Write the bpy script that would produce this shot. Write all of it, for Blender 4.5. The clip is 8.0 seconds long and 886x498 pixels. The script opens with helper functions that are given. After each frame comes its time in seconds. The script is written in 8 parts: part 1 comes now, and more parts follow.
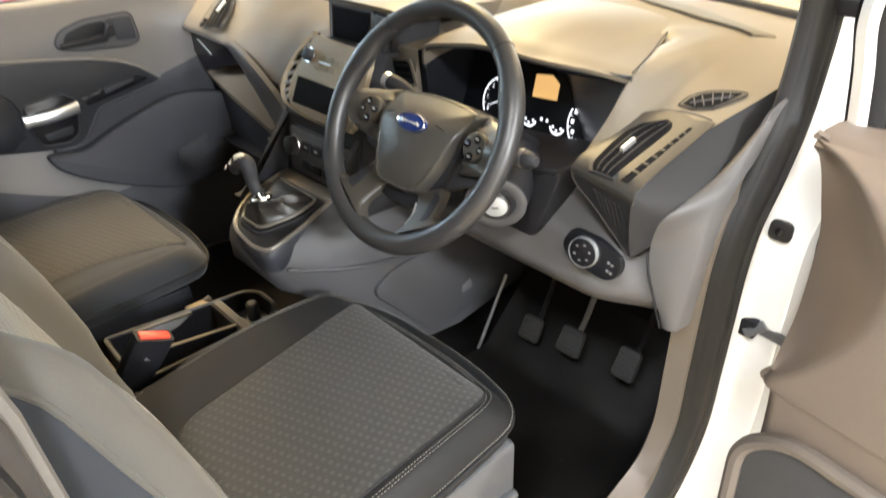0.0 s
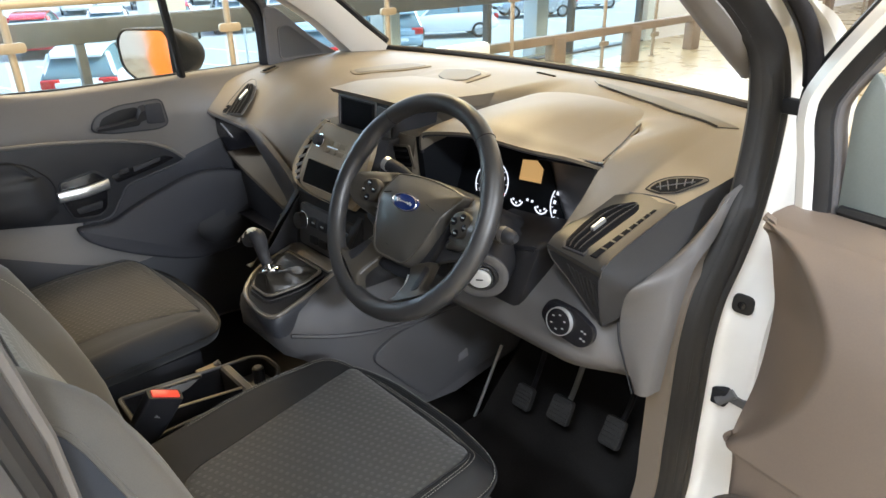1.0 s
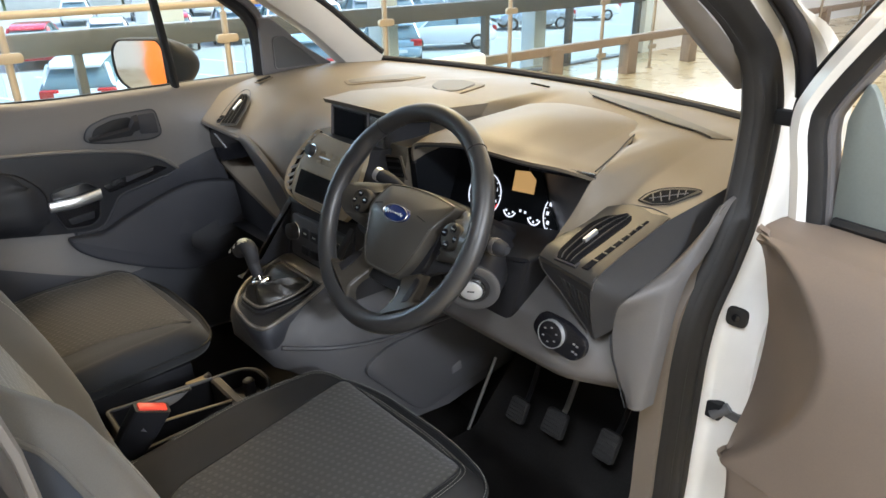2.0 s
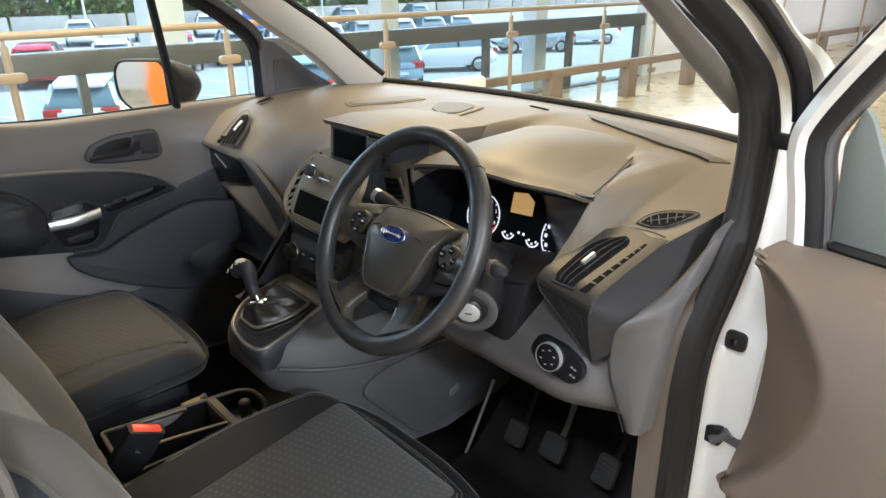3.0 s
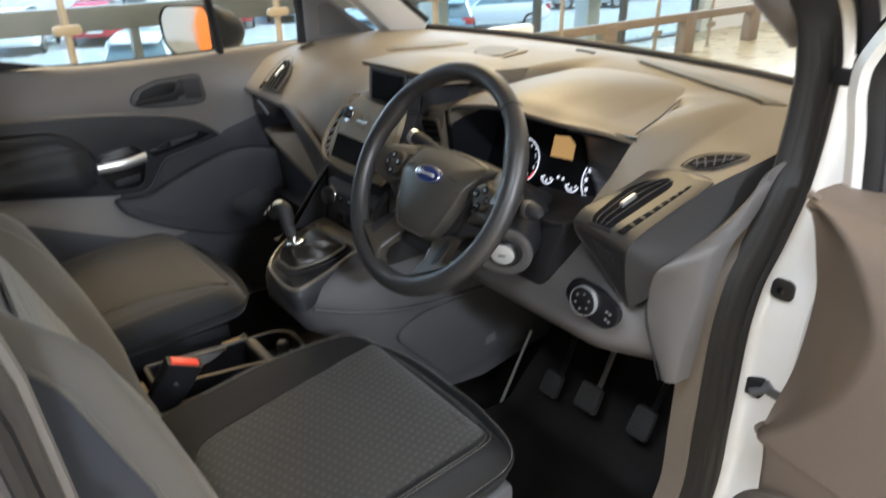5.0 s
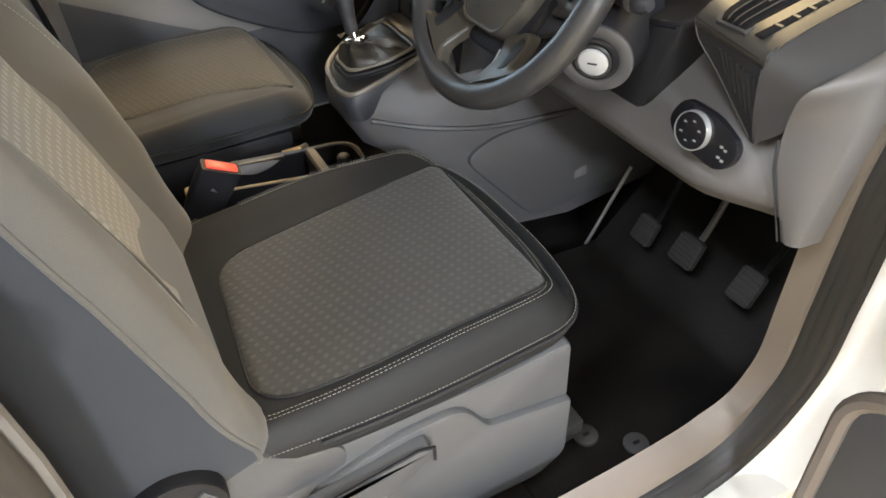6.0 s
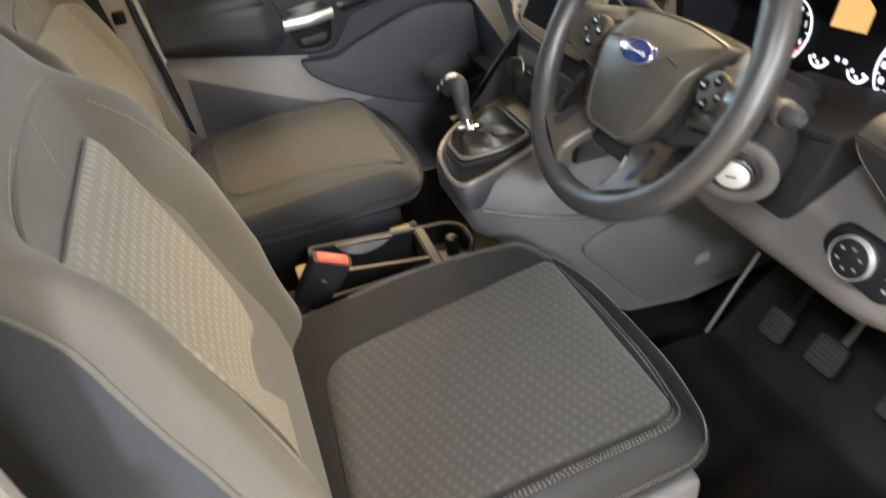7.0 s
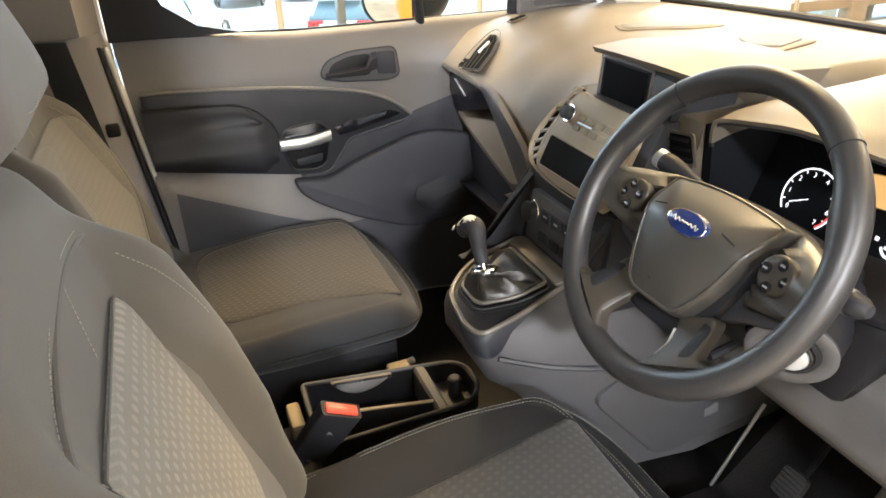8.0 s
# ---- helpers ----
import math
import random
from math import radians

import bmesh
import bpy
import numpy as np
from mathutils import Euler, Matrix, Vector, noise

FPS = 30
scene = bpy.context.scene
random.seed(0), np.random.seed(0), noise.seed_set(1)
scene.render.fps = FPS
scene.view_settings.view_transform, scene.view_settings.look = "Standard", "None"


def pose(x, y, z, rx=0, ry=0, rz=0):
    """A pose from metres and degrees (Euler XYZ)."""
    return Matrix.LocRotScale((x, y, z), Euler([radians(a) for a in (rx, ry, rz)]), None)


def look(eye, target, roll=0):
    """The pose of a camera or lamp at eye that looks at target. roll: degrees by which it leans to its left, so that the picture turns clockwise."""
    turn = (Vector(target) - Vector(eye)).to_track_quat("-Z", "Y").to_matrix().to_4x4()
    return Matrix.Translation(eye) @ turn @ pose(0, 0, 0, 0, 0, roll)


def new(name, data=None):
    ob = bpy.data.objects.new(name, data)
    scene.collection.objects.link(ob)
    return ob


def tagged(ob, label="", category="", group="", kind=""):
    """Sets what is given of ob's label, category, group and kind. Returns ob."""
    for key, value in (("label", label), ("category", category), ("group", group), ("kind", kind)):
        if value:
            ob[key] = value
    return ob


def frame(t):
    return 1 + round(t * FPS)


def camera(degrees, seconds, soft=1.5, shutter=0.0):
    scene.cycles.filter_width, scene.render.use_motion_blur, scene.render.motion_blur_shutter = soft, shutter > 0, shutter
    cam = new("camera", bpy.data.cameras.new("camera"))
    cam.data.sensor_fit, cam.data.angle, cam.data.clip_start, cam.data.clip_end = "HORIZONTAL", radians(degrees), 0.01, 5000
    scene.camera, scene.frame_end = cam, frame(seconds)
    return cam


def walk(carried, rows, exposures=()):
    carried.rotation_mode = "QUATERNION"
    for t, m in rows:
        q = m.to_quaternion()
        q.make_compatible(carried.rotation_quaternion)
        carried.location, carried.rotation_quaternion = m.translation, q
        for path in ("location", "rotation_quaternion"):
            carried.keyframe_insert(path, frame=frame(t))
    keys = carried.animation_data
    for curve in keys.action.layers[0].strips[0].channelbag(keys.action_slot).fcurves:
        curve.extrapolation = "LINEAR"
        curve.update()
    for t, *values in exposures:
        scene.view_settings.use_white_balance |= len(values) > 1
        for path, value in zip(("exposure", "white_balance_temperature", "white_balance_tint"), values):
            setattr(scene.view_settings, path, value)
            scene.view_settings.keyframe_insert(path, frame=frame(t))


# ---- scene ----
cam = camera(66.7, 8.0, shutter=0.5)
PATH = [
    (0, (1.178, -0.661, 1.474), (-0.077, 0.512, 0.448), -1.1),
    (0.5, (1.235, -0.685, 1.505), (-0.102, 0.517, 0.629), -0.9),
    (1, (1.277, -0.692, 1.515), (-0.082, 0.519, 0.687), -1.0),
    (1.5, (1.277, -0.683, 1.511), (-0.085, 0.529, 0.689), -1.1),
    (3, (1.278, -0.67, 1.512), (-0.105, 0.569, 0.769), -0.5),
    (3.5, (1.288, -0.673, 1.513), (-0.126, 0.539, 0.784), -1.6),
    (4, (1.295, -0.666, 1.513), (-0.129, 0.541, 0.794), -1.8),
    (4.2, (1.295, -0.666, 1.51), (-0.132, 0.533, 0.786), -1.9),
    (5.3, (1.274, -0.623, 1.433), (-0.177, 0.338, 0.448), -0.9),
    (5.5, (1.235, -0.576, 1.399), (-0.219, 0.245, 0.299), -1.5),
    (6, (1.188, -0.493, 1.355), (-0.205, 0.181, 0.087), -2.5),
    (6.5, (1.148, -0.464, 1.371), (-0.311, 0.056, 0.106), -5.3),
    (7, (1.093, -0.472, 1.409), (-0.47, -0.029, 0.243), -6.9),
    (7.5, (1.011, -0.514, 1.447), (-0.626, 0.036, 0.439), -4.4),
    (8, (0.975, -0.544, 1.456), (-0.672, 0.108, 0.529), -1.4),
]
# the camera brightens its picture where it looks into the dark cabin
EXPOSURES = [(0.0, 1.68, 6420, 10), (0.6, 1.24, 6200, 10), (1.5, 0.92, 6050, 11), (4.2, 0.70, 6020, 11), (5.4, 0.88, 6050, 11), (6.2, 1.58, 6420, 10), (7.0, 1.86, 6450, 11), (8.0, 1.78, 6580, 13)]
walk(cam, [(t, look(eye, target, roll)) for t, eye, target, roll in PATH],
     EXPOSURES)

# ---- world, sun and lamps ----
world = bpy.data.worlds.new("sky")
scene.world = world
world.use_nodes = True
wn = world.node_tree
sky = wn.nodes.new("ShaderNodeTexSky")
sky.sky_type, sky.sun_disc = "NISHITA", False
sky.sun_elevation, sky.sun_rotation = radians(54), radians(31)
sky.air_density, sky.dust_density = 1.0, 3.0
wn.links.new(sky.outputs["Color"], wn.nodes["Background"].inputs["Color"])
wn.nodes["Background"].inputs["Strength"].default_value = 0.42

sun = new("sun", bpy.data.lights.new("sun", "SUN"))
sun.data.energy, sun.data.angle, sun.data.color = 2.4, radians(12), (1.0, 0.96, 0.9)
sun.matrix_world = look((15, 25, 40), (0, 0, 0))


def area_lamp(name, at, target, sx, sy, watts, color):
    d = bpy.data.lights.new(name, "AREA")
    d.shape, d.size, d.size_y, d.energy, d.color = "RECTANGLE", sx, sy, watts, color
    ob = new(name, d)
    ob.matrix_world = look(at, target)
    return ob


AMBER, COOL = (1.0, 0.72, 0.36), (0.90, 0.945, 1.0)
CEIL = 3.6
# ceiling lamps added out of view, placed and tuned to fill the cabin
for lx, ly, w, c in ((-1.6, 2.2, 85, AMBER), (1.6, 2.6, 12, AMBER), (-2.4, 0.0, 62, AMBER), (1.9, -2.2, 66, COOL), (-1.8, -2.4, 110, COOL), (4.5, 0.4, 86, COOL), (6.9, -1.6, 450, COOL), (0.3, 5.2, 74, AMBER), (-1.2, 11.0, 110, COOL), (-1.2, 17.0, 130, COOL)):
    area_lamp("ceiling_fill_light", (lx, ly, CEIL - 0.08), (lx, ly, 0), 1.2, 0.6, w, c)
# daylight that comes in through the glazed side
area_lamp("window_daylight", (-5.0, 4.0, 1.9), (0, 3.5, 1.0), 16.0, 2.6, 300, (0.86, 0.93, 1.0))


# ---- materials ----
def mat(name, col, rough=0.6, metal=0.0, scale=60.0, bump=0.15, var=0.08, dist=0.0008, coat=0.0, spec=0.5, big=3.0):
    """Plain surface with a fine grain and a slow drift of tone and gloss."""
    m = bpy.data.materials.new(name)
    m.use_nodes = True
    nt = m.node_tree
    b = nt.nodes["Principled BSDF"]
    tc = nt.nodes.new("ShaderNodeTexCoord")
    n1 = nt.nodes.new("ShaderNodeTexNoise")
    n1.inputs["Scale"].default_value, n1.inputs["Detail"].default_value = scale, 3
    n2 = nt.nodes.new("ShaderNodeTexNoise")
    n2.inputs["Scale"].default_value, n2.inputs["Detail"].default_value = big, 4
    nt.links.new(tc.outputs["Object"], n1.inputs["Vector"])
    nt.links.new(tc.outputs["Object"], n2.inputs["Vector"])
    add = nt.nodes.new("ShaderNodeMath")
    add.operation = "ADD"
    nt.links.new(n1.outputs["Fac"], add.inputs[0])
    nt.links.new(n2.outputs["Fac"], add.inputs[1])
    mr = nt.nodes.new("ShaderNodeMapRange")
    mr.inputs["From Min"].default_value, mr.inputs["From Max"].default_value = 0.6, 1.4
    mr.inputs["To Min"].default_value, mr.inputs["To Max"].default_value = 1 - var, 1 + var
    nt.links.new(add.outputs[0], mr.inputs["Value"])
    mix = nt.nodes.new("ShaderNodeVectorMath")
    mix.operation = "SCALE"
    mix.inputs[0].default_value = col
    nt.links.new(mr.outputs["Result"], mix.inputs["Scale"])
    nt.links.new(mix.outputs[0], b.inputs["Base Color"])
    rr = nt.nodes.new("ShaderNodeMapRange")
    rr.inputs["From Min"].default_value, rr.inputs["From Max"].default_value = 0.3, 0.7
    rr.inputs["To Min"].default_value, rr.inputs["To Max"].default_value = max(0.02, rough - 0.06), min(1, rough + 0.06)
    nt.links.new(n2.outputs["Fac"], rr.inputs["Value"])
    nt.links.new(rr.outputs["Result"], b.inputs["Roughness"])
    b.inputs["Metallic"].default_value = metal
    b.inputs["Coat Weight"].default_value = coat
    b.inputs["Specular IOR Level"].default_value = spec
    if bump:
        bp = nt.nodes.new("ShaderNodeBump")
        bp.inputs["Strength"].default_value, bp.inputs["Distance"].default_value = bump, dist
        nt.links.new(n1.outputs["Fac"], bp.inputs["Height"])
        nt.links.new(bp.outputs["Normal"], b.inputs["Normal"])
    return m


def fabric(name, col, dots=0.0, pitch=0.0095, rough=0.9):
    """Woven seat cloth; with dots, rows of small raised studs."""
    m = mat(name, col, rough, 0.0, 900.0, 0.35, 0.12, 0.0006, spec=0.25, big=5.0)
    nt = m.node_tree
    b = nt.nodes["Principled BSDF"]
    b.inputs["Sheen Weight"].default_value = 0.12
    b.inputs["Sheen Roughness"].default_value = 0.5
    if dots:
        tc = nt.nodes["Texture Coordinate"]
        sep = nt.nodes.new("ShaderNodeSeparateXYZ")
        nt.links.new(tc.outputs["UV"], sep.inputs[0])

        def math(op, a, c):
            n = nt.nodes.new("ShaderNodeMath")
            n.operation = op
            for k, v in enumerate((a, c)):
                if isinstance(v, (int, float)):
                    n.inputs[k].default_value = v
                elif v is not None:
                    nt.links.new(v, n.inputs[k])
            return n.outputs[0]
        su = math("SINE", math("MULTIPLY", sep.outputs[0], 6.2832 / pitch), None)
        sv = math("SINE", math("MULTIPLY", sep.outputs[1], 6.2832 / (pitch * 1.15)), None)
        prod = math("MULTIPLY", math("MULTIPLY_ADD", su, 0.5), math("MULTIPLY_ADD", sv, 0.5))
        for node in nt.nodes:
            if node.type == "MATH" and node.operation == "MULTIPLY_ADD":
                node.inputs[2].default_value = 0.5
        hump = nt.nodes.new("ShaderNodeMapRange")
        hump.interpolation_type = "SMOOTHSTEP"
        hump.inputs["From Min"].default_value, hump.inputs["From Max"].default_value = 0.25, 0.7
        nt.links.new(prod, hump.inputs["Value"])
        old = b.inputs["Base Color"].links[0].from_socket
        mx = nt.nodes.new("ShaderNodeMix")
        mx.data_type = "RGBA"
        nt.links.new(hump.outputs["Result"], mx.inputs["Factor"])
        nt.links.new(old, mx.inputs["A"])
        mx.inputs["B"].default_value = (*[c * (1 + dots) for c in col], 1)
        nt.links.new(mx.outputs["Result"], b.inputs["Base Color"])
        bp = nt.nodes.new("ShaderNodeBump")
        bp.inputs["Strength"].default_value, bp.inputs["Distance"].default_value = 0.5, 0.0012
        nt.links.new(hump.outputs["Result"], bp.inputs["Height"])
        nt.links.new(b.inputs["Normal"].links[0].from_socket, bp.inputs["Normal"])
        nt.links.new(bp.outputs["Normal"], b.inputs["Normal"])
    return m


def glow(name, col, strength):
    m = bpy.data.materials.new(name)
    m.use_nodes = True
    b = m.node_tree.nodes["Principled BSDF"]
    b.inputs["Base Color"].default_value = (*[c * 0.3 for c in col], 1)
    b.inputs["Emission Color"].default_value = (*col, 1)
    b.inputs["Emission Strength"].default_value = strength
    b.inputs["Roughness"].default_value = 0.3
    return m


def clear_glass(name, tint=(1, 1, 1), gloss=0.04):
    """Thin pane: lets light through, with a weak mirror sheen."""
    m = bpy.data.materials.new(name)
    m.use_nodes = True
    nt = m.node_tree
    out = nt.nodes["Material Output"]
    tr = nt.nodes.new("ShaderNodeBsdfTransparent")
    tr.inputs["Color"].default_value = (*tint, 1)
    gl = nt.nodes.new("ShaderNodeBsdfGlossy")
    gl.inputs["Roughness"].default_value = 0.02
    fr = nt.nodes.new("ShaderNodeLayerWeight")
    fr.inputs["Blend"].default_value = 0.5
    pw = nt.nodes.new("ShaderNodeMath")
    pw.operation = "POWER"
    nt.links.new(fr.outputs["Facing"], pw.inputs[0])
    pw.inputs[1].default_value = 5.0
    ml = nt.nodes.new("ShaderNodeMath")
    ml.operation = "MULTIPLY_ADD"
    nt.links.new(pw.outputs[0], ml.inputs[0])
    ml.inputs[1].default_value, ml.inputs[2].default_value = 0.35, gloss * 0.5
    mx = nt.nodes.new("ShaderNodeMixShader")
    nt.links.new(ml.outputs[0], mx.inputs[0])
    nt.links.new(tr.outputs[0], mx.inputs[1])
    nt.links.new(gl.outputs[0], mx.inputs[2])
    nt.links.new(mx.outputs[0], out.inputs["Surface"])
    return m


M = {}
M["dash"] = mat("grained_dash_plastic", (0.126, 0.106, 0.080), 0.5, 0, 420, 0.25, 0.06, 0.0005)
M["dashlow"] = mat("lower_trim_plastic", (0.054, 0.053, 0.056), 0.55, 0, 380, 0.22, 0.06, 0.0005)
M["dark"] = mat("dark_plastic", (0.025, 0.025, 0.028), 0.6, 0, 380, 0.2, 0.1, 0.0004, spec=0.25)
M["black"] = mat("black_plastic", (0.012, 0.012, 0.014), 0.55, 0, 300, 0.15, 0.1, 0.0003, spec=0.25)
M["gloss"] = mat("gloss_black", (0.008, 0.008, 0.01), 0.22, 0, 80, 0.0, 0.1)
M["silverpl"] = mat("painted_silver_plastic", (0.30, 0.245, 0.170), 0.6, 0.0, 300, 0.06, 0.05, 0.0002, spec=0.25)
M["capgold"] = mat("pale_cap_metal", (0.55, 0.50, 0.38), 0.38, 0.3, 200, 0.05, 0.05, 0.0003)
M["chrome"] = mat("chrome", (0.75, 0.75, 0.76), 0.16, 1.0, 120, 0.02, 0.04, 0.0002)
M["satin"] = mat("satin_silver", (0.72, 0.73, 0.74), 0.34, 0.85, 200, 0.03, 0.04, 0.0002)
M["rimleather"] = mat("wheel_rim_foam", (0.026, 0.0255, 0.026), 0.40, 0, 700, 0.35, 0.08, 0.0004)
M["hubpad"] = mat("wheel_hub_plastic", (0.043, 0.040, 0.035), 0.36, 0, 600, 0.3, 0.06, 0.0004)
M["spoke"] = mat("satin_spoke_plastic", (0.040, 0.035, 0.028), 0.42, 0, 500, 0.15, 0.08, 0.0003, spec=0.3)
M["band"] = mat("console_band_plastic", (0.030, 0.032, 0.038), 0.5, 0, 400, 0.2, 0.08, 0.0004, spec=0.35)
M["flank"] = mat("recess_flank_plastic", (0.030, 0.029, 0.029), 0.36, 0, 420, 0.1, 0.06, 0.0003)
# darker copy of the pad plastic: shade on the vent plate put into colour
M["ventplate"] = mat("shaded_vent_plastic", (0.034, 0.030, 0.025), 0.5, 0, 420, 0.25, 0.06, 0.0005)
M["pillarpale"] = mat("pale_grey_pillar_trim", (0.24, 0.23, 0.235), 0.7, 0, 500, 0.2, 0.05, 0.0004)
M["boot"] = mat("soft_gaiter_vinyl", (0.016, 0.0145, 0.0125), 0.36, 0, 90, 0.3, 0.15, 0.002)
M["cloth"] = fabric("seat_cloth", (0.094, 0.090, 0.083))
M["vinyl"] = mat("seat_border_vinyl", (0.0165, 0.0163, 0.0168), 0.6, 0, 900, 0.3, 0.1, 0.0006, spec=0.22)
M["slatsilver"] = mat("pale_silver_slat", (0.40, 0.385, 0.36), 0.4, 0.2, 300, 0.05, 0.05, 0.0002)
M["edgedark"] = mat("dark_edge_strip", (0.024, 0.0235, 0.024), 0.62, 0, 400, 0.2, 0.08, 0.0004, spec=0.2)
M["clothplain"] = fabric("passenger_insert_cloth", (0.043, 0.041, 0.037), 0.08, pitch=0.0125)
# paler than the cushion insert: light on the backrest put into the cloth colour
M["clothsoft"] = fabric("lit_passenger_back_cloth", (0.135, 0.130, 0.117), 0.08, pitch=0.013)
M["clothdk"] = fabric("seat_bolster_cloth", (0.027, 0.028, 0.030))
M["fence"] = mat("weathered_fence_boards", (0.27, 0.28, 0.27), 0.85, 0, 12, 0.2, 0.2)
M["rimtan"] = mat("brown_grey_trim", (0.105, 0.092, 0.076), 0.42, 0, 420, 0.2, 0.06, 0.0004)
M["channel"] = mat("shaded_channel_plastic", (0.066, 0.057, 0.045), 0.5, 0, 420, 0.2, 0.06, 0.0004)
M["kneetrim"] = mat("knee_panel_plastic", (0.076, 0.071, 0.069), 0.55, 0, 380, 0.22, 0.06, 0.0005)
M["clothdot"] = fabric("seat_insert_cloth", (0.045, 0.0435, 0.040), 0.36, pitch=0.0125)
# driver's insert cloth brightened for the backrest, light included in its colour
M["clothlit"] = fabric("lit_backrest_insert_cloth", (0.178, 0.171, 0.155), 0.34, pitch=0.013)
M["seatside"] = fabric("seat_side_cloth", (0.036, 0.040, 0.048))
M["thread"] = mat("stitch_thread", (0.26, 0.25, 0.22), 0.8, 0, 500, 0.2, 0.2)
M["clusterblack"] = mat("matt_cluster_black", (0.007, 0.008, 0.010), 0.6, 0, 200, 0.05, 0.1, spec=0.15)
M["lockface"] = mat("pale_lock_metal", (0.42, 0.43, 0.44), 0.4, 0.2, 200, 0.03, 0.04, 0.0002)
M["sealgrey"] = mat("charcoal_seal_flock", (0.030, 0.029, 0.033), 0.75, 0, 300, 0.2, 0.12, 0.0005, spec=0.3)
M["rubber"] = mat("door_seal_rubber", (0.010, 0.0095, 0.010), 0.6, 0, 160, 0.15, 0.12, 0.0006)
M["mat"] = mat("floor_mat_rubber", (0.0095, 0.0085, 0.0078), 0.5, 0, 220, 0.5, 0.45, 0.001, spec=0.22, big=6.0)
M["pedal"] = mat("worn_pedal_rubber", (0.036, 0.035, 0.034), 0.7, 0, 160, 0.4, 0.25, 0.001, spec=0.3)
M["carpet"] = mat("footwell_carpet", (0.008, 0.008, 0.009), 0.95, 0, 700, 0.6, 0.3, 0.002, spec=0.1)
M["paint"] = mat("white_body_paint", (0.74, 0.73, 0.70), 0.18, 0, 25, 0.0, 0.03, coat=0.6)
M["seatbase"] = mat("seat_base_plastic", (0.070, 0.071, 0.074), 0.5, 0, 400, 0.22, 0.06, 0.0005)
M["doorup"] = mat("door_upper_plastic", (0.140, 0.132, 0.124), 0.55, 0, 420, 0.25, 0.06, 0.0005)
M["doorbrown"] = mat("door_trim_brown_grey", (0.135, 0.113, 0.095), 0.5, 0, 420, 0.22, 0.06, 0.0005)
M["doortrim"] = mat("open_door_trim_plastic", (0.168, 0.133, 0.107), 0.48, 0, 420, 0.22, 0.06, 0.0005)
M["sailgrey"] = mat("grey_green_cover", (0.20, 0.225, 0.215), 0.5, 0, 300, 0.1, 0.06)
M["doorlow"] = mat("door_lower_plastic", (0.065, 0.065, 0.069), 0.58, 0, 420, 0.25, 0.07, 0.0005)
M["doorpock"] = mat("door_pocket_plastic", (0.034, 0.035, 0.042), 0.6, 0, 420, 0.25, 0.07, 0.0005, spec=0.3)
M["doorshade"] = mat("door_lower_shaded_plastic", (0.038, 0.039, 0.045), 0.58, 0, 420, 0.25, 0.07, 0.0005)
M["doorblack"] = mat("door_inlay_plastic", (0.019, 0.020, 0.024), 0.5, 0, 420, 0.2, 0.1, 0.0004, spec=0.35)
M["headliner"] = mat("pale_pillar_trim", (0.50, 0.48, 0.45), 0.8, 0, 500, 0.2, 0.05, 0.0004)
M["pillar"] = mat("pillar_trim_plastic", (0.115, 0.110, 0.113), 0.6, 0, 420, 0.2, 0.06, 0.0004)
M["red"] = mat("red_button_plastic", (0.75, 0.07, 0.04), 0.4, 0, 200, 0.05, 0.05)
M["steel"] = mat("bare_steel", (0.5, 0.5, 0.5), 0.35, 0.9, 150, 0.05, 0.1)
M["belt"] = mat("belt_webbing", (0.03, 0.031, 0.034), 0.85, 0, 900, 0.4, 0.1, 0.0005)
M["blue"] = mat("badge_blue", (0.010, 0.024, 0.11), 0.2, 0, 80, 0.0, 0.05, coat=0.6)
M["orange"] = mat("orange_paint", (0.85, 0.20, 0.02), 0.35, 0, 40, 0.02, 0.05)
M["lcd"] = glow("cluster_lcd", (1.0, 0.58, 0.21), 0.27)
M["dialglow"] = glow("dial_markings", (0.9, 0.92, 1.0), 0.65)
M["dialred"] = glow("dial_red_markings", (0.9, 0.06, 0.05), 0.7)
M["screen"] = mat("screen_glass", (0.006, 0.006, 0.008), 0.35, 0, 40, 0.0, 0.05, spec=0.03)
M["glass"] = clear_glass("vehicle_glass", (0.95, 0.97, 0.96))
M["glass2"] = clear_glass("building_glass", (0.90, 0.95, 0.95))
M["mirror"] = mat("mirror_glass", (0.86, 0.88, 0.88), 0.02, 1.0, 30, 0.0, 0.01)
M["brass"] = mat("brushed_bronze_metal", (0.33, 0.275, 0.205), 0.48, 0.5, 200, 0.05, 0.08)
M["wallwhite"] = mat("white_wall_paint", (0.78, 0.77, 0.75), 0.8, 0, 60, 0.1, 0.03)
M["frame"] = mat("dark_window_steel", (0.10, 0.10, 0.105), 0.5, 0.2, 60, 0.05, 0.12)
M["brownrail"] = mat("brown_crash_rail", (0.20, 0.15, 0.11), 0.6, 0, 40, 0.15, 0.2)
M["tyre"] = mat("tyre_rubber", (0.02, 0.02, 0.02), 0.8, 0, 90, 0.3, 0.2)
# the sky's reflection is put into this blue-grey base colour
M["cargl"] = mat("sky_tinted_car_glass", (0.14, 0.21, 0.24), 0.08, 0, 20, 0.0, 0.1)
M["lampred"] = mat("tail_lamp_red", (0.45, 0.02, 0.02), 0.2, 0, 30, 0.0, 0.1)
M["asphalt"] = mat("car_park_asphalt", (0.30, 0.33, 0.335), 0.9, 0, 9, 0.2, 0.15, 0.01, big=0.3)
M["line"] = mat("white_road_line", (0.7, 0.7, 0.68), 0.8, 0, 20, 0.1, 0.15)
M["grass"] = mat("verge_grass", (0.07, 0.12, 0.035), 0.95, 0, 6, 0.6, 0.4, 0.05)
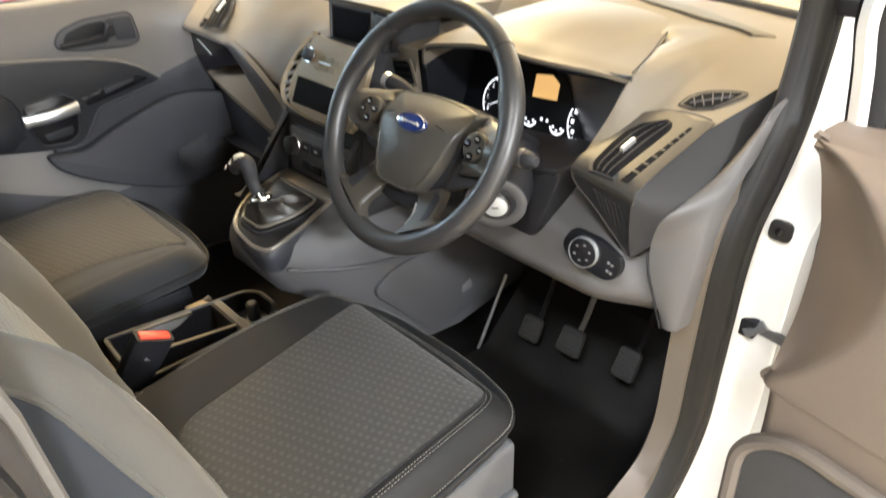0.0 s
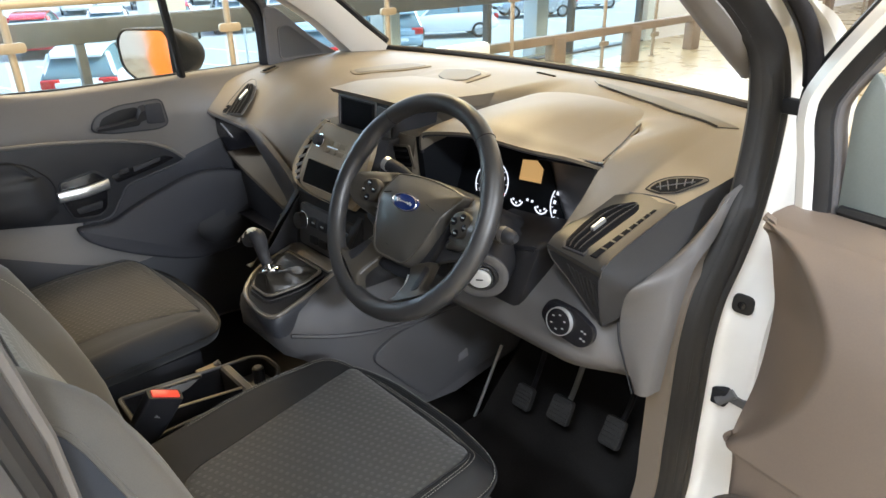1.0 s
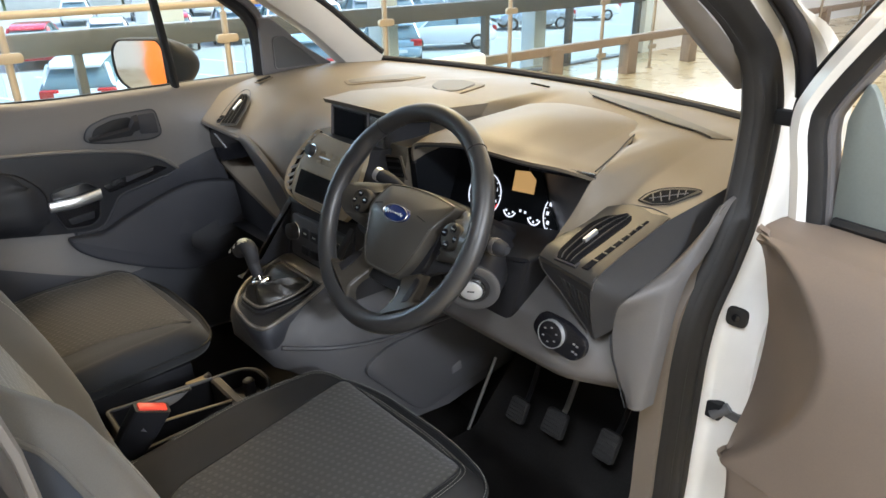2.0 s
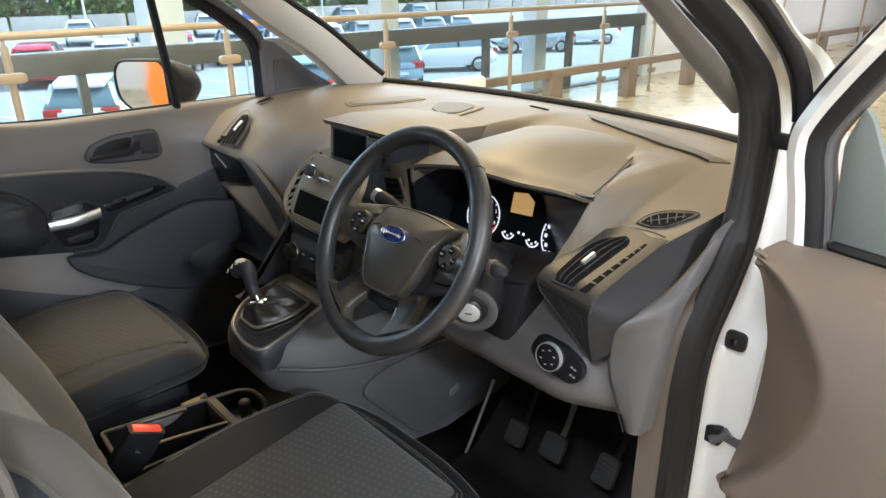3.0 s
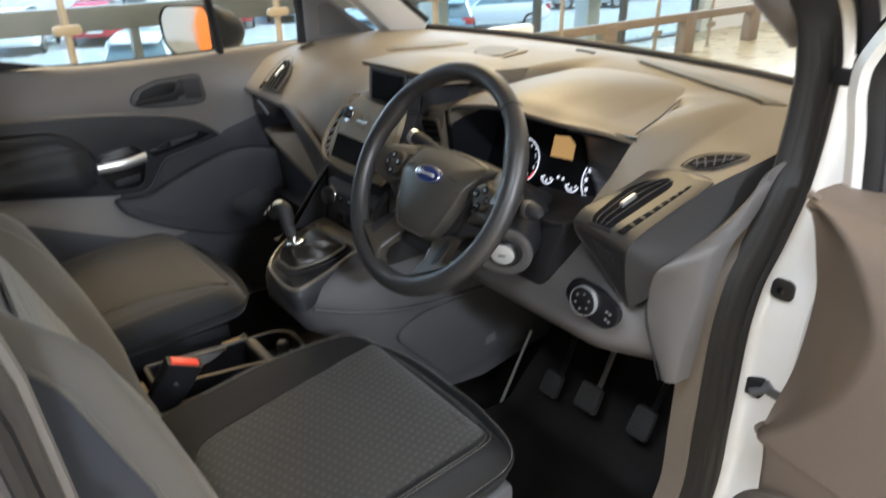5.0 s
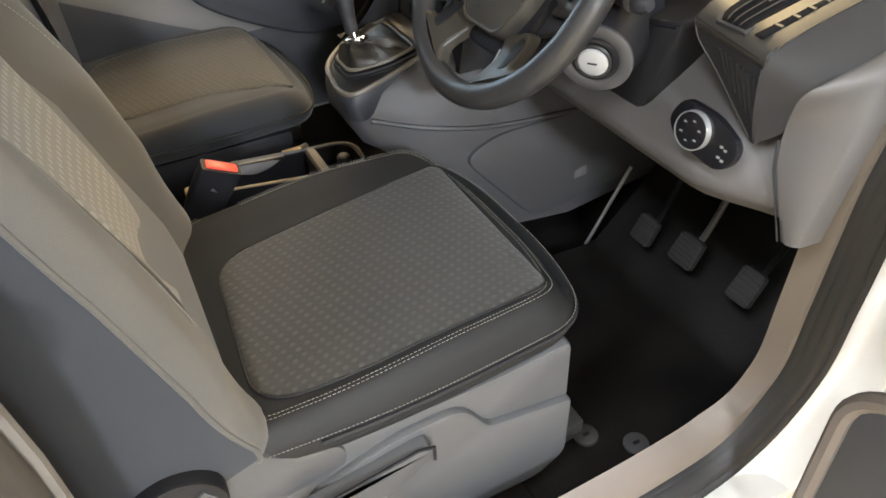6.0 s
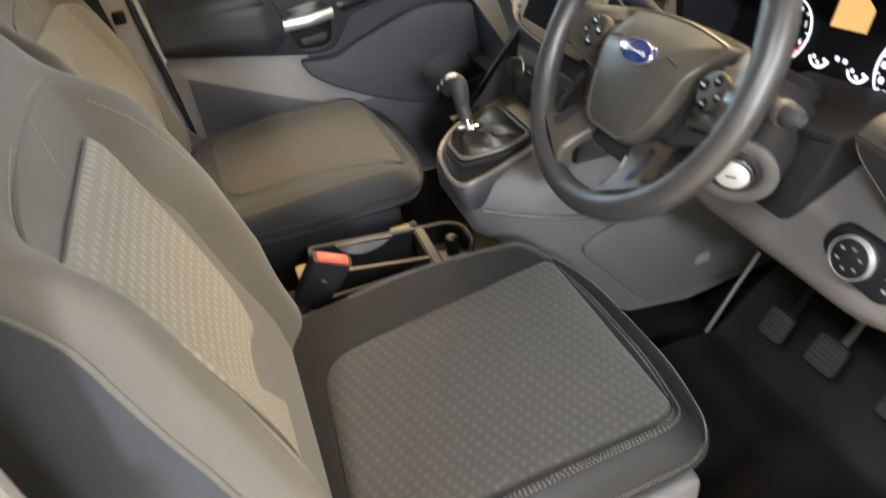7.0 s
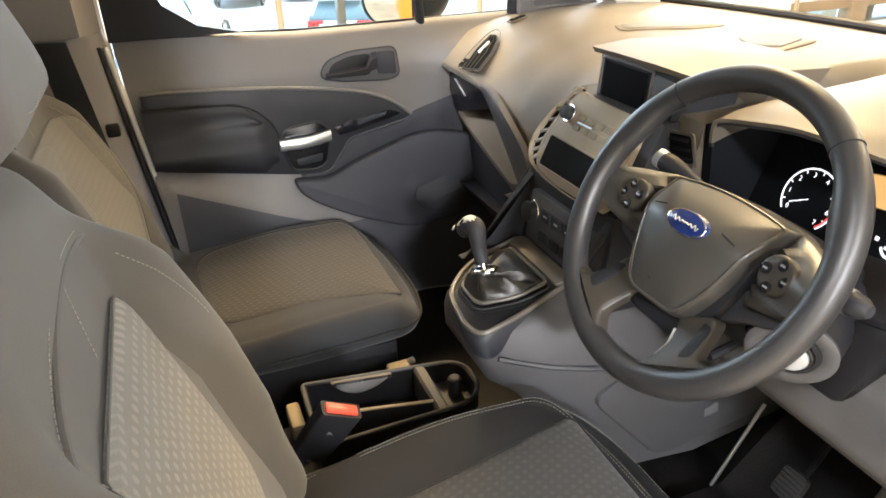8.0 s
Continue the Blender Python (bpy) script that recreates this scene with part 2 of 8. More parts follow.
M["leaf"] = mat("tree_leaves", (0.11, 0.18, 0.05), 0.7, 0, 3, 0.2, 0.4)
M["bark"] = mat("tree_bark", (0.12, 0.09, 0.065), 0.9, 0, 14, 0.5, 0.3, 0.01)
M["concrete"] = mat("pale_concrete", (0.5, 0.5, 0.48), 0.85, 0, 14, 0.2, 0.1)
M["flagblue"] = mat("blue_sign_cloth", (0.03, 0.13, 0.55), 0.6, 0, 30, 0.05, 0.05)
M["carwhite"] = mat("white_car_paint", (0.75, 0.75, 0.76), 0.2, 0, 8, 0, 0.02, coat=0.7)
M["carred"] = mat("red_car_paint", (0.45, 0.02, 0.03), 0.2, 0, 8, 0, 0.03, coat=0.7)
M["carsilver"] = mat("silver_car_paint", (0.42, 0.44, 0.46), 0.25, 0.5, 8, 0, 0.03, coat=0.7)
M["carblue"] = mat("pale_blue_car_paint", (0.30, 0.42, 0.50), 0.25, 0.3, 8, 0, 0.03, coat=0.7)


def tiles_mat():
    m = mat("polished_floor_tile", (0.45, 0.355, 0.205), 0.3, 0, 7, 0.0, 0.07, coat=0.2)
    return m


M["tile"] = tiles_mat()


# ---- mesh helpers ----
def obj(name, bm, material, parent=None, label="", smooth=40):
    me = bpy.data.meshes.new(name)
    bmesh.ops.recalc_face_normals(bm, faces=bm.faces)
    bm.to_mesh(me)
    bm.free()
    if material:
        me.materials.append(material)
    for p in me.polygons:
        p.use_smooth = True
    me.set_sharp_from_angle(angle=radians(smooth))
    ob = new(name, me)
    if parent:
        ob.parent = parent
    if label:
        ob["label"] = label
    return ob


def part(name, bm, material, parent, label="", smooth=40):
    return obj(name, bm, material, parent, label, smooth)


def thing(name, label, category, group="", kind="", at=(0, 0, 0)):
    e = new(name)
    e.empty_display_size = 0.1
    e.location = at
    return tagged(e, label, category, group, kind)


def box(x0, x1, y0, y1, z0, z1, bevel=0.0, seg=2, bm=None):
    b = bmesh.new()
    bmesh.ops.create_cube(b, size=1)
    for v in b.verts:
        v.co = Vector(((x0 + x1) / 2 + v.co.x * (x1 - x0), (y0 + y1) / 2 + v.co.y * (y1 - y0), (z0 + z1) / 2 + v.co.z * (z1 - z0)))
    if bevel:
        bmesh.ops.bevel(b, geom=list(b.edges), offset=bevel, segments=seg, profile=0.5, affect="EDGES")
    return join(bm, b)


def join(bm, b, m=None):
    """Adds b to bm, or returns b alone."""
    if m is not None:
        bmesh.ops.transform(b, matrix=m, verts=b.verts)
    if bm is None:
        return b
    me = bpy.data.meshes.new("tmp")
    b.to_mesh(me)
    b.free()
    bm.from_mesh(me)
    bpy.data.meshes.remove(me)
    return bm


def loft(rings, cap=True, closed=True, bm=None):
    b = bmesh.new()
    vs = [[b.verts.new(p) for p in r] for r in rings]
    n = len(rings[0])
    for a, c in zip(vs, vs[1:]):
        for i in range(n if closed else n - 1):
            j = (i + 1) % n
            try:
                b.faces.new((a[i], a[j], c[j], c[i]))
            except ValueError:
                pass
    if cap and closed:
        b.faces.new(vs[0])
        b.faces.new(vs[-1])
    return join(bm, b)


def sheet(grid, thick, bm=None):
    """A curved sheet from a grid of points, with thickness along each point's own normal."""
    b = bmesh.new()
    nu, nv = len(grid), len(grid[0])
    g = [[Vector(p) for p in r] for r in grid]

    def nrm(i, j):
        a = g[min(i + 1, nu - 1)][j] - g[max(i - 1, 0)][j]
        c = g[i][min(j + 1, nv - 1)] - g[i][max(j - 1, 0)]
        n = a.cross(c)
        return n.normalized() if n.length > 1e-9 else Vector((0, 0, 1))
    top = [[b.verts.new(g[i][j]) for j in range(nv)] for i in range(nu)]
    bot = [[b.verts.new(g[i][j] - nrm(i, j) * thick) for j in range(nv)] for i in range(nu)]
    for i in range(nu - 1):
        for j in range(nv - 1):
            b.faces.new((top[i][j], top[i + 1][j], top[i + 1][j + 1], top[i][j + 1]))
            b.faces.new((bot[i][j], bot[i][j + 1], bot[i + 1][j + 1], bot[i + 1][j]))
    for i in range(nu - 1):
        b.faces.new((top[i][0], bot[i][0], bot[i + 1][0], top[i + 1][0]))
        b.faces.new((top[i][-1], top[i + 1][-1], bot[i + 1][-1], bot[i][-1]))
    for j in range(nv - 1):
        b.faces.new((top[0][j], top[0][j + 1], bot[0][j + 1], bot[0][j]))
        b.faces.new((top[-1][j], bot[-1][j], bot[-1][j + 1], top[-1][j + 1]))
    return join(bm, b)


def cat(pts, n):
    """A smooth line of n points through the given ones."""
    P = [Vector(p) for p in pts]
    out = []
    for k in range(n):
        t = k / (n - 1) * (len(P) - 1)
        i = min(int(t), len(P) - 2)
        f = t - i
        p0, p1, p2, p3 = P[max(i - 1, 0)], P[i], P[i + 1], P[min(i + 2, len(P) - 1)]
        out.append(0.5 * (2 * p1 + (p2 - p0) * f + (2 * p0 - 5 * p1 + 4 * p2 - p3) * f * f + (3 * p1 - p0 - 3 * p2 + p3) * f ** 3))
    return out


def cat2(pts, n):
    """Points on a smooth line in a plane."""
    return [(p[0], p[1]) for p in cat([(a, b, 0.0) for a, b in pts], n)]


def tube(pts, r, n=8, bm=None, cap=True, flat=1.0, closed=False):
    """A round bar along a line; r may be a list; flat squeezes it along its second axis."""
    P = [Vector(p) for p in pts]
    m = len(P)
    rings = []
    up = None
    for i in range(m):
        a = P[(i + 1) % m] if closed else P[min(i + 1, m - 1)]
        c = P[i - 1] if (closed or i) else P[0]
        d = (a - c).normalized()
        if up is None:
            up = d.orthogonal().normalized() if abs(d.z) > 0.95 else Vector((0, 0, 1))
        s = d.cross(up).normalized()
        up = s.cross(d).normalized()
        rr = r[i] if isinstance(r, (list, tuple)) else r
        rings.append([P[i] + s * (math.cos(2 * math.pi * k / n) * rr) + up * (math.sin(2 * math.pi * k / n) * rr * flat) for k in range(n)])
    if closed:
        rings.append(rings[0])
        b = loft(rings, cap=False)
        bmesh.ops.remove_doubles(b, verts=b.verts, dist=1e-6)
        return join(bm, b)
    return loft(rings, cap=cap, bm=bm)


def prism(poly, depth, place, bevel=0.0, seg=2, bm=None):
    """A polygon (a, b) drawn out by depth and laid into the world by place(a, b, c)."""
    b = bmesh.new()
    f = b.faces.new([b.verts.new((p[0], p[1], 0)) for p in poly])
    r = bmesh.ops.extrude_face_region(b, geom=[f])
    top = [v for v in r["geom"] if isinstance(v, bmesh.types.BMVert)]
    for v in top:
        v.co.z = depth
    bmesh.ops.recalc_face_normals(b, faces=b.faces)
    if bevel:
        ts = set(top)
        ed = [e for e in b.edges if e.verts[0] in ts and e.verts[1] in ts]
        bmesh.ops.bevel(b, geom=ed, offset=bevel, segments=seg, profile=0.5, affect="EDGES")
    for v in b.verts:
        v.co = Vector(place(*v.co))
    return join(bm, b)


def rounded(poly, r, n=5):
    """Rounds a polygon's corners; r is one radius or one a corner."""
    out = []
    m = len(poly)
    for i in range(m):
        p, a, c = Vector(poly[i]), Vector(poly[i - 1]), Vector(poly[(i + 1) % m])
        rr = r[i] if isinstance(r, (list, tuple)) else r
        rr = min(rr, (a - p).length * 0.48, (c - p).length * 0.48)
        s, e = p + (a - p).normalized() * rr, p + (c - p).normalized() * rr
        for k in range(n + 1):
            t = k / n
            out.append(tuple((1 - t) ** 2 * s + 2 * t * (1 - t) * p + t * t * e))
    return out


def disc(r, h, place, n=28, bevel=0.0, bm=None):
    return prism([(r * math.cos(2 * math.pi * k / n), r * math.sin(2 * math.pi * k / n)) for k in range(n)], h, place, bevel, 2, bm)


def ring(r0, r1, h, place, n=32, bm=None):
    rings = []
    for r, z in ((r0, 0), (r1, 0), (r1, h * 0.7), (r1 - (r1 - r0) * 0.2, h), (r0 + (r1 - r0) * 0.2, h), (r0, h * 0.7)):
        rings.append([place(r * math.cos(2 * math.pi * k / n), r * math.sin(2 * math.pi * k / n), z) for k in range(n)])
    rings.append(rings[0])
    b = loft(rings, cap=False)
    bmesh.ops.remove_doubles(b, verts=b.verts, dist=1e-6)
    return join(bm, b)


def frame_at(o, u, v):
    """A place() with origin o and the axes u, v and u x v."""
    o, u = Vector(o), Vector(u).normalized()
    v = (Vector(v) - u * u.dot(Vector(v))).normalized()
    w = u.cross(v)
    return lambda a, b, c: o + u * a + v * b + w * c


def smooth01(t):
    t = min(1, max(0, t))
    return t * t * (3 - 2 * t)


def planar_uv(ob, fu, fv):
    me = ob.data
    uv = me.uv_layers.new(name="weave")
    for lp in me.loops:
        c = me.vertices[lp.vertex_index].co
        uv.data[lp.index].uv = (fu(c), fv(c))


XC = 0.04          # the van's middle line
FLOOR = 0.335      # cabin floor

# ================= the van's shell =================
# cabin floor, toe board and tunnel
bm = box(-0.84, 0.80, -1.3, 0.42, FLOOR - 0.03, FLOOR)
join(bm, loft([[(x, 0.42, FLOOR), (x, 0.42, FLOOR - 0.03), (x, 0.66, 0.58), (x, 0.66, 0.62)] for x in (-0.84, 0.80)]))
join(bm, box(-0.84, 0.80, 0.64, 0.70, 0.55, 1.14))
tagged(obj("cabin_floor", bm, M["mat"]), "black rubber cabin floor with toe board", "floor", kind="structure")

bm = bmesh.new()
g = []
for i in range(25):
    x = 0.24 + 0.52 * i / 24
    row = []
    for j in range(31):
        y = -0.12 + 0.66 * j / 30
        z = FLOOR + 0.012 + max(0, y - 0.36) * 0.95
        z += 0.004 * math.sin(x * 31 + y * 9) * math.sin(y * 23) + 0.016 * smooth01((x - 0.70) / 0.06) + 0.012 * smooth01((0.28 - x) / 0.04)
        row.append((x, y, z))
    g.append(row)
sheet(g, 0.008, bm)
fm = tagged(obj("floor_mat", bm, M["mat"]), "black moulded rubber floor mat in the driver's footwell", "floor mat")
for px, py in ((0.665, 0.02), (0.72, 0.085)):
    b = disc(0.022, 0.006, frame_at((px, py, FLOOR + 0.016), (1, 0, 0), (0, 1, 0)), 20, 0.002)
    part("fixing_cap", b, M["dashlow"], fm, "round fixing cap with a slot")
    part("slot", box(px - 0.003, px + 0.003, py - 0.006, py + 0.006, FLOOR + 0.021, FLOOR + 0.0235), M["black"], fm)

def strip(line, prof):
    """A strip swept along a line in the door opening; prof: offsets (outwards, away from the opening)."""
    rings = []
    P = [Vector(p) for p in line]
    for i, p in enumerate(P):
        d = (P[min(i + 1, len(P) - 1)] - P[max(i - 1, 0)]).normalized()
        out = Vector((1, 0, 0))
        away = out.cross(d).normalized()
        rings.append([p + out * a + away * c for a, c in prof])
    return rings


# the door opening's edge, from the roof down the pillar and along the sill
OPEN = [(0.80, -0.45, 1.69), (0.808, -0.20, 1.655), (0.817, 0.012, 1.583), (0.826, 0.132, 1.510), (0.832, 0.270, 1.440), (0.835, 0.354, 1.374), (0.836, 0.380, 1.300), (0.836, 0.386, 1.240), (0.836, 0.380, 1.165), (0.837, 0.364, 1.11), (0.838, 0.325, 1.045), (0.839, 0.275, 0.98), (0.841, 0.250, 0.90),
        (0.842, 0.246, 0.80), (0.842, 0.246, 0.70), (0.842, 0.240, 0.56), (0.842, 0.160, 0.45), (0.842, 0.02, 0.415), (0.842, -0.3, 0.405), (0.842, -0.9, 0.40)]
edge = cat(OPEN, 120)
seal = tagged(new("door_seal"), "black rubber seal round the driver's door opening", "door seal", kind="structure")
SEAL = [(-0.026, -0.012), (-0.020, -0.018), (-0.010, -0.017), (-0.004, -0.013), (-0.006, -0.009), (0.0, -0.007), (0.006, -0.001), (0.003, 0.006), (0.008, 0.010), (0.014, 0.018), (0.012, 0.028), (0.016, 0.031), (0.019, 0.037), (0.016, 0.044), (-0.02, 0.044), (-0.03, 0.0)]
# on the raked pillar: one bulb beside the trim, a groove and a smooth broad band
SEAL_UP = [(-0.026, -0.022), (-0.022, -0.027), (-0.014, -0.026), (-0.010, -0.022), (-0.013, -0.019), (-0.010, -0.016), (-0.004, -0.014), (0.002, -0.011), (0.006, -0.008), (0.009, -0.004), (0.012, 0.000), (0.014, 0.003), (0.015, 0.006), (0.012, 0.010), (-0.02, 0.010), (-0.03, 0.0)]


def graded(line, low, high, z0=1.27, dz=0.16):
    """A strip whose profile changes from low to high on the raked part of the pillar."""
    rings = []
    for p, a, c in zip(line, strip(line, low), strip(line, high)):
        k = smooth01((p.z - z0) / dz)
        rings.append([q.lerp(r, k) for q, r in zip(a, c)])
    return rings


part("seal_band", loft(graded(edge, SEAL, SEAL_UP)), M["rubber"], seal, "", 50)


def swept(line, prof, material, name, label, kind="structure", cat_name="trim"):
    b = loft(strip(line, prof))
    return tagged(obj(name, b, material), label, cat_name, kind=kind)


# inner plastic trim of pillar foot and sill
tr = [p + Vector((-0.004, 0, 0)) for p in edge if p.z < 1.12]
rings = strip(tr, [(-0.006, -0.010), (-0.014, -0.040), (-0.045, -0.065), (-0.052, -0.04), (-0.03, 0.01), (-0.006, 0.01)])
for p, r in zip(tr, rings):
    f = 0.25 + 0.75 * smooth01((1.10 - p.z) / 0.16)
    n_ = 1 - 0.42 * smooth01((p.z - 0.43) / 0.08)
    for k, q in enumerate(r):
        e_ = (q - p) * f
        r[k] = p + Vector((e_.x, e_.y * n_, e_.z * n_))
tagged(obj("trim_sill", loft(rings), M["doorbrown"]), "brown-grey plastic sill and pillar foot trim", "trim", kind="structure")
# upper pillar trim on the driver's side, shade put into a darker grey
up = cat([(0.745, -0.30, 1.715), (0.756, -0.05, 1.595), (0.760, 0.137, 1.489), (0.760, 0.226, 1.434), (0.760, 0.315, 1.380), (0.758, 0.450, 1.304)], 30)
us = cat([(0.800, -0.34, 1.700), (0.802, -0.09, 1.600), (0.803, 0.110, 1.492), (0.803, 0.200, 1.445), (0.803, 0.285, 1.398), (0.804, 0.400, 1.322)], 30)
rings = [[p, p.lerp(q, 0.08) + Vector((0, -0.004, -0.004)), p.lerp(q, 0.5) + Vector((0, -0.009, -0.007)), p.lerp(q, 0.92) + Vector((0, -0.006, -0.004)), q + Vector((0.012, 0, 0)), q + Vector((0.020, 0.10, 0.04)), p + Vector((0.004, 0.05, 0.03))] for p, q in zip(up, us)]
tagged(obj("trim_pillar_driver", loft(rings), M["pillarpale"], smooth=60), "windscreen pillar trim with its shade put into the grey", "trim", kind="structure")
# painted flange and hinge face
ed2 = [p + Vector((0.008, 0, 0)) for p in edge]
PAINT = [(0.0, 0.036), (0.003, 0.048), (0.010, 0.066), (0.026, 0.080), (0.058, 0.088), (0.066, 0.096), (0.068, 0.16), (-0.02, 0.16), (-0.02, 0.02)]
PAINT_UP = [(0.002, 0.004), (0.004, 0.010), (0.008, 0.018), (0.016, 0.026), (0.047, 0.026), (0.050, 0.027), (0.050, 0.030), (-0.02, 0.046), (-0.02, 0.02)]
rings = graded(ed2, PAINT, PAINT_UP)
tagged(obj("door_frame_paint", loft(rings), M["paint"]), "white painted door opening with hinge face", "van body", kind="structure")
# outer sealing strip on the raked pillar: thin lip and a flat band
up2 = [p + Vector((0.008 + 0.014 * smooth01((1.44 - p.z) / 0.14), 0, 0)) for p in edge if p.z > 1.305]
part("outer_band", loft(strip(up2, [(0.022, 0.030), (0.024, 0.020), (0.029, 0.017), (0.041, 0.019), (0.045, 0.023), (0.045, 0.030)])), M["sealgrey"], seal, "", 50)
part("seal_lip", loft(strip(up2, [(0.018, 0.030), (0.019, 0.017), (0.022, 0.014), (0.025, 0.018), (0.025, 0.030)])), M["rubber"], seal, "", 50)
part("seal_joint", box(0.848, 0.886, 0.404, 0.424, 1.262, 1.286, 0.004), M["rubber"], seal)


# roof, far side, rear closing panels and bonnet of the van
bm = bmesh.new()
g = []
for i in range(13):
    x = -0.84 + 1.66 * i / 12
    row = []
    for j in range(14):
        y = 0.16 - 2.6 * j / 13
        row.append((x, y, 1.79 - 0.06 * ((x - XC) / 0.8) ** 2 - 0.09 * smooth01((y + 0.1) / 0.26)))
    g.append(row)
sheet(g, 0.03, bm)
tagged(obj("roof", bm, M["headliner"]), "pale cloth-lined van roof", "van roof", kind="structure")

bm = bmesh.new()
for sx in (1, -1):
    xo = 0.93 * sx + (XC if sx < 0 else 0)
    if sx > 0:
        # front wing ahead of the open door
        join(bm, loft([[(0.86, y, z) for y, z in ((0.50, 0.30), (0.52, 0.90), (0.50, 1.10), (0.60, 1.14), (1.55, 0.95), (1.60, 0.35))], [(0.915, y, z) for y, z in ((0.47, 0.30), (0.49, 0.90), (0.48, 1.08), (0.60, 1.10), (1.50, 0.92), (1.55, 0.35))]]))
        # rear quarter behind the door opening
        join(bm, loft([[(0.84, y, z) for y, z in ((-0.86, 0.32), (-0.84, 1.0), (-0.92, 1.74), (-2.6, 1.74), (-2.6, 0.32))], [(0.915, y, z) for y, z in ((-0.84, 0.32), (-0.82, 1.0), (-0.90, 1.70), (-2.6, 1.70), (-2.6, 0.32))]]))
        join(bm, box(0.845, 0.915, -0.86, 0.50, 0.28, 0.385, 0.01))
    else:
        join(bm, box(-0.90, -0.84, 0.46, 1.5, 0.3, 1.12, 0.02))
        join(bm, box(-0.90, -0.84, -2.6, -0.66, 0.3, 1.74, 0.02))
        join(bm, box(-0.90, -0.82, -0.66, 0.5, 0.28, 0.36, 0.01))
tagged(obj("body_side", bm, M["paint"]), "white painted van body sides", "van body", kind="structure")

bm = bmesh.new()
g = []
for i in range(15):
    x = -0.82 + 1.72 * i / 14
    row = []
    for j in range(8):
        f = j / 7
        row.append((x, 0.98 - 0.1 * ((x - XC) / 0.8) ** 2 + 0.62 * f, 1.06 - 0.16 * f - 0.05 * ((x - XC) / 0.8) ** 2))
    g.append(row)
sheet(g, 0.01, bm)
tagged(obj("bonnet", bm, M["paint"]), "white painted bonnet below the windscreen", "van body", kind="structure")

bm = box(-0.84, 0.84, -2.62, -2.58, 0.3, 1.76)
tagged(obj("rear_panel", bm, M["pillar"]), "grey rear panel that closes the van", "van body", kind="structure")
bm = box(-0.84, 0.83, -1.28, -1.24, 0.3, 1.76)
tagged(obj("bulkhead", bm, M["pillar"]), "grey bulkhead behind the seats", "van body", kind="structure")


def ws_base(x):
    return 0.905 - 0.115 * ((x + 0.08) / 0.68) ** 2


# windscreen with black base edge
g = []
for i in range(17):
    x = -0.76 + 1.56 * i / 16
    row = []
    for j in range(11):
        f = j / 10
        xx = XC + (x - XC) * (1 - 0.10 * f)
        row.append((xx, ws_base(x) + 0.03 + (0.115 - ws_base(x)) * f, 1.165 + 0.575 * f + 0.05 * math.sin(math.pi * f)))
    g.append(row)
ws = obj("windscreen", sheet(g, 0.004), M["glass"])
ws.visible_shadow = False
tagged(ws, "clear curved windscreen", "windscreen", kind="structure")
pts = [(x, ws_base(x) + 0.012, 1.178) for x in [-0.74 + 1.50 * k / 24 for k in range(25)]]
tagged(obj("windscreen_edge", tube(pts, 0.011, 8), M["black"]), "black rubber edge along the windscreen base", "trim", kind="structure")
pts = [(x, ws_base(x) + 0.03, 1.166) for x in [-0.74 + 1.50 * k / 24 for k in range(25)]]
tagged(obj("cowl", tube(pts, 0.016, 8, flat=0.5), M["pillar"]), "dark grey cowl strip", "trim", kind="structure")

# far windscreen pillar: pale upper trim, black seal, dark sail with speaker grille
line = cat([(-0.70, 0.20, 1.66), (-0.70, 0.40, 1.488), (-0.70, 0.60, 1.358), (-0.695, 0.72, 1.262), (-0.69, 0.815, 1.188)], 24)
rings = []
for i, p in enumerate(line):
    d = (line[min(i + 1, 23)] - line[max(i - 1, 0)]).normalized()
    nz = d.cross(Vector((1, 0, 0))).normalized()
    if nz.z < 0:
        nz = -nz
    w = 0.072 + 0.03 * i / 23
    rings.append([p, p + Vector((-0.03, 0, 0)) + nz * 0.012, p + Vector((-0.09, 0, 0)), p + Vector((-0.09, 0, 0)) - nz * w, p + Vector((-0.012, 0, 0)) - nz * w, p + Vector((0.006, 0, 0)) - nz * w * 0.5])
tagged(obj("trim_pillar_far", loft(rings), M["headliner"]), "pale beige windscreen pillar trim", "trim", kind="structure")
tagged(obj("windscreen_seal_far", tube([p + Vector((-0.02, 0.012, 0.012)) for p in line], 0.012, 8), M["black"]), "black edge of the windscreen", "trim", kind="structure")


# ---- far door with window ----
fd = thing("passenger_door", "closed passenger door with grey upper trim, black armrest inlay and lower pocket", "door")


def dx(x):
    """place() on the far door: a along y, b up, c into the cabin."""
    return lambda a, b, c: Vector((x + c, a, b))


# body of the door, shaped by height
def door_swell(y):
    """How far the lower door bulges inwards ahead of the inlay."""
    return 0.070 * smooth01((y - 0.07) / 0.27)


def door_x(y, z):
    x = -0.784 + door_swell(y) * smooth01((1.14 - z) / 0.08)
    x -= 0.034 * smooth01((z - 1.045) / 0.13)
    zb = 0.858 - 0.176 * (y + 0.605)
    zl = 0.800 - 0.470 * (y + 0.55)
    x += 0.042 * min(1, max(0, (zb - z) / max(0.03, zb - zl)))
    return x


g = []
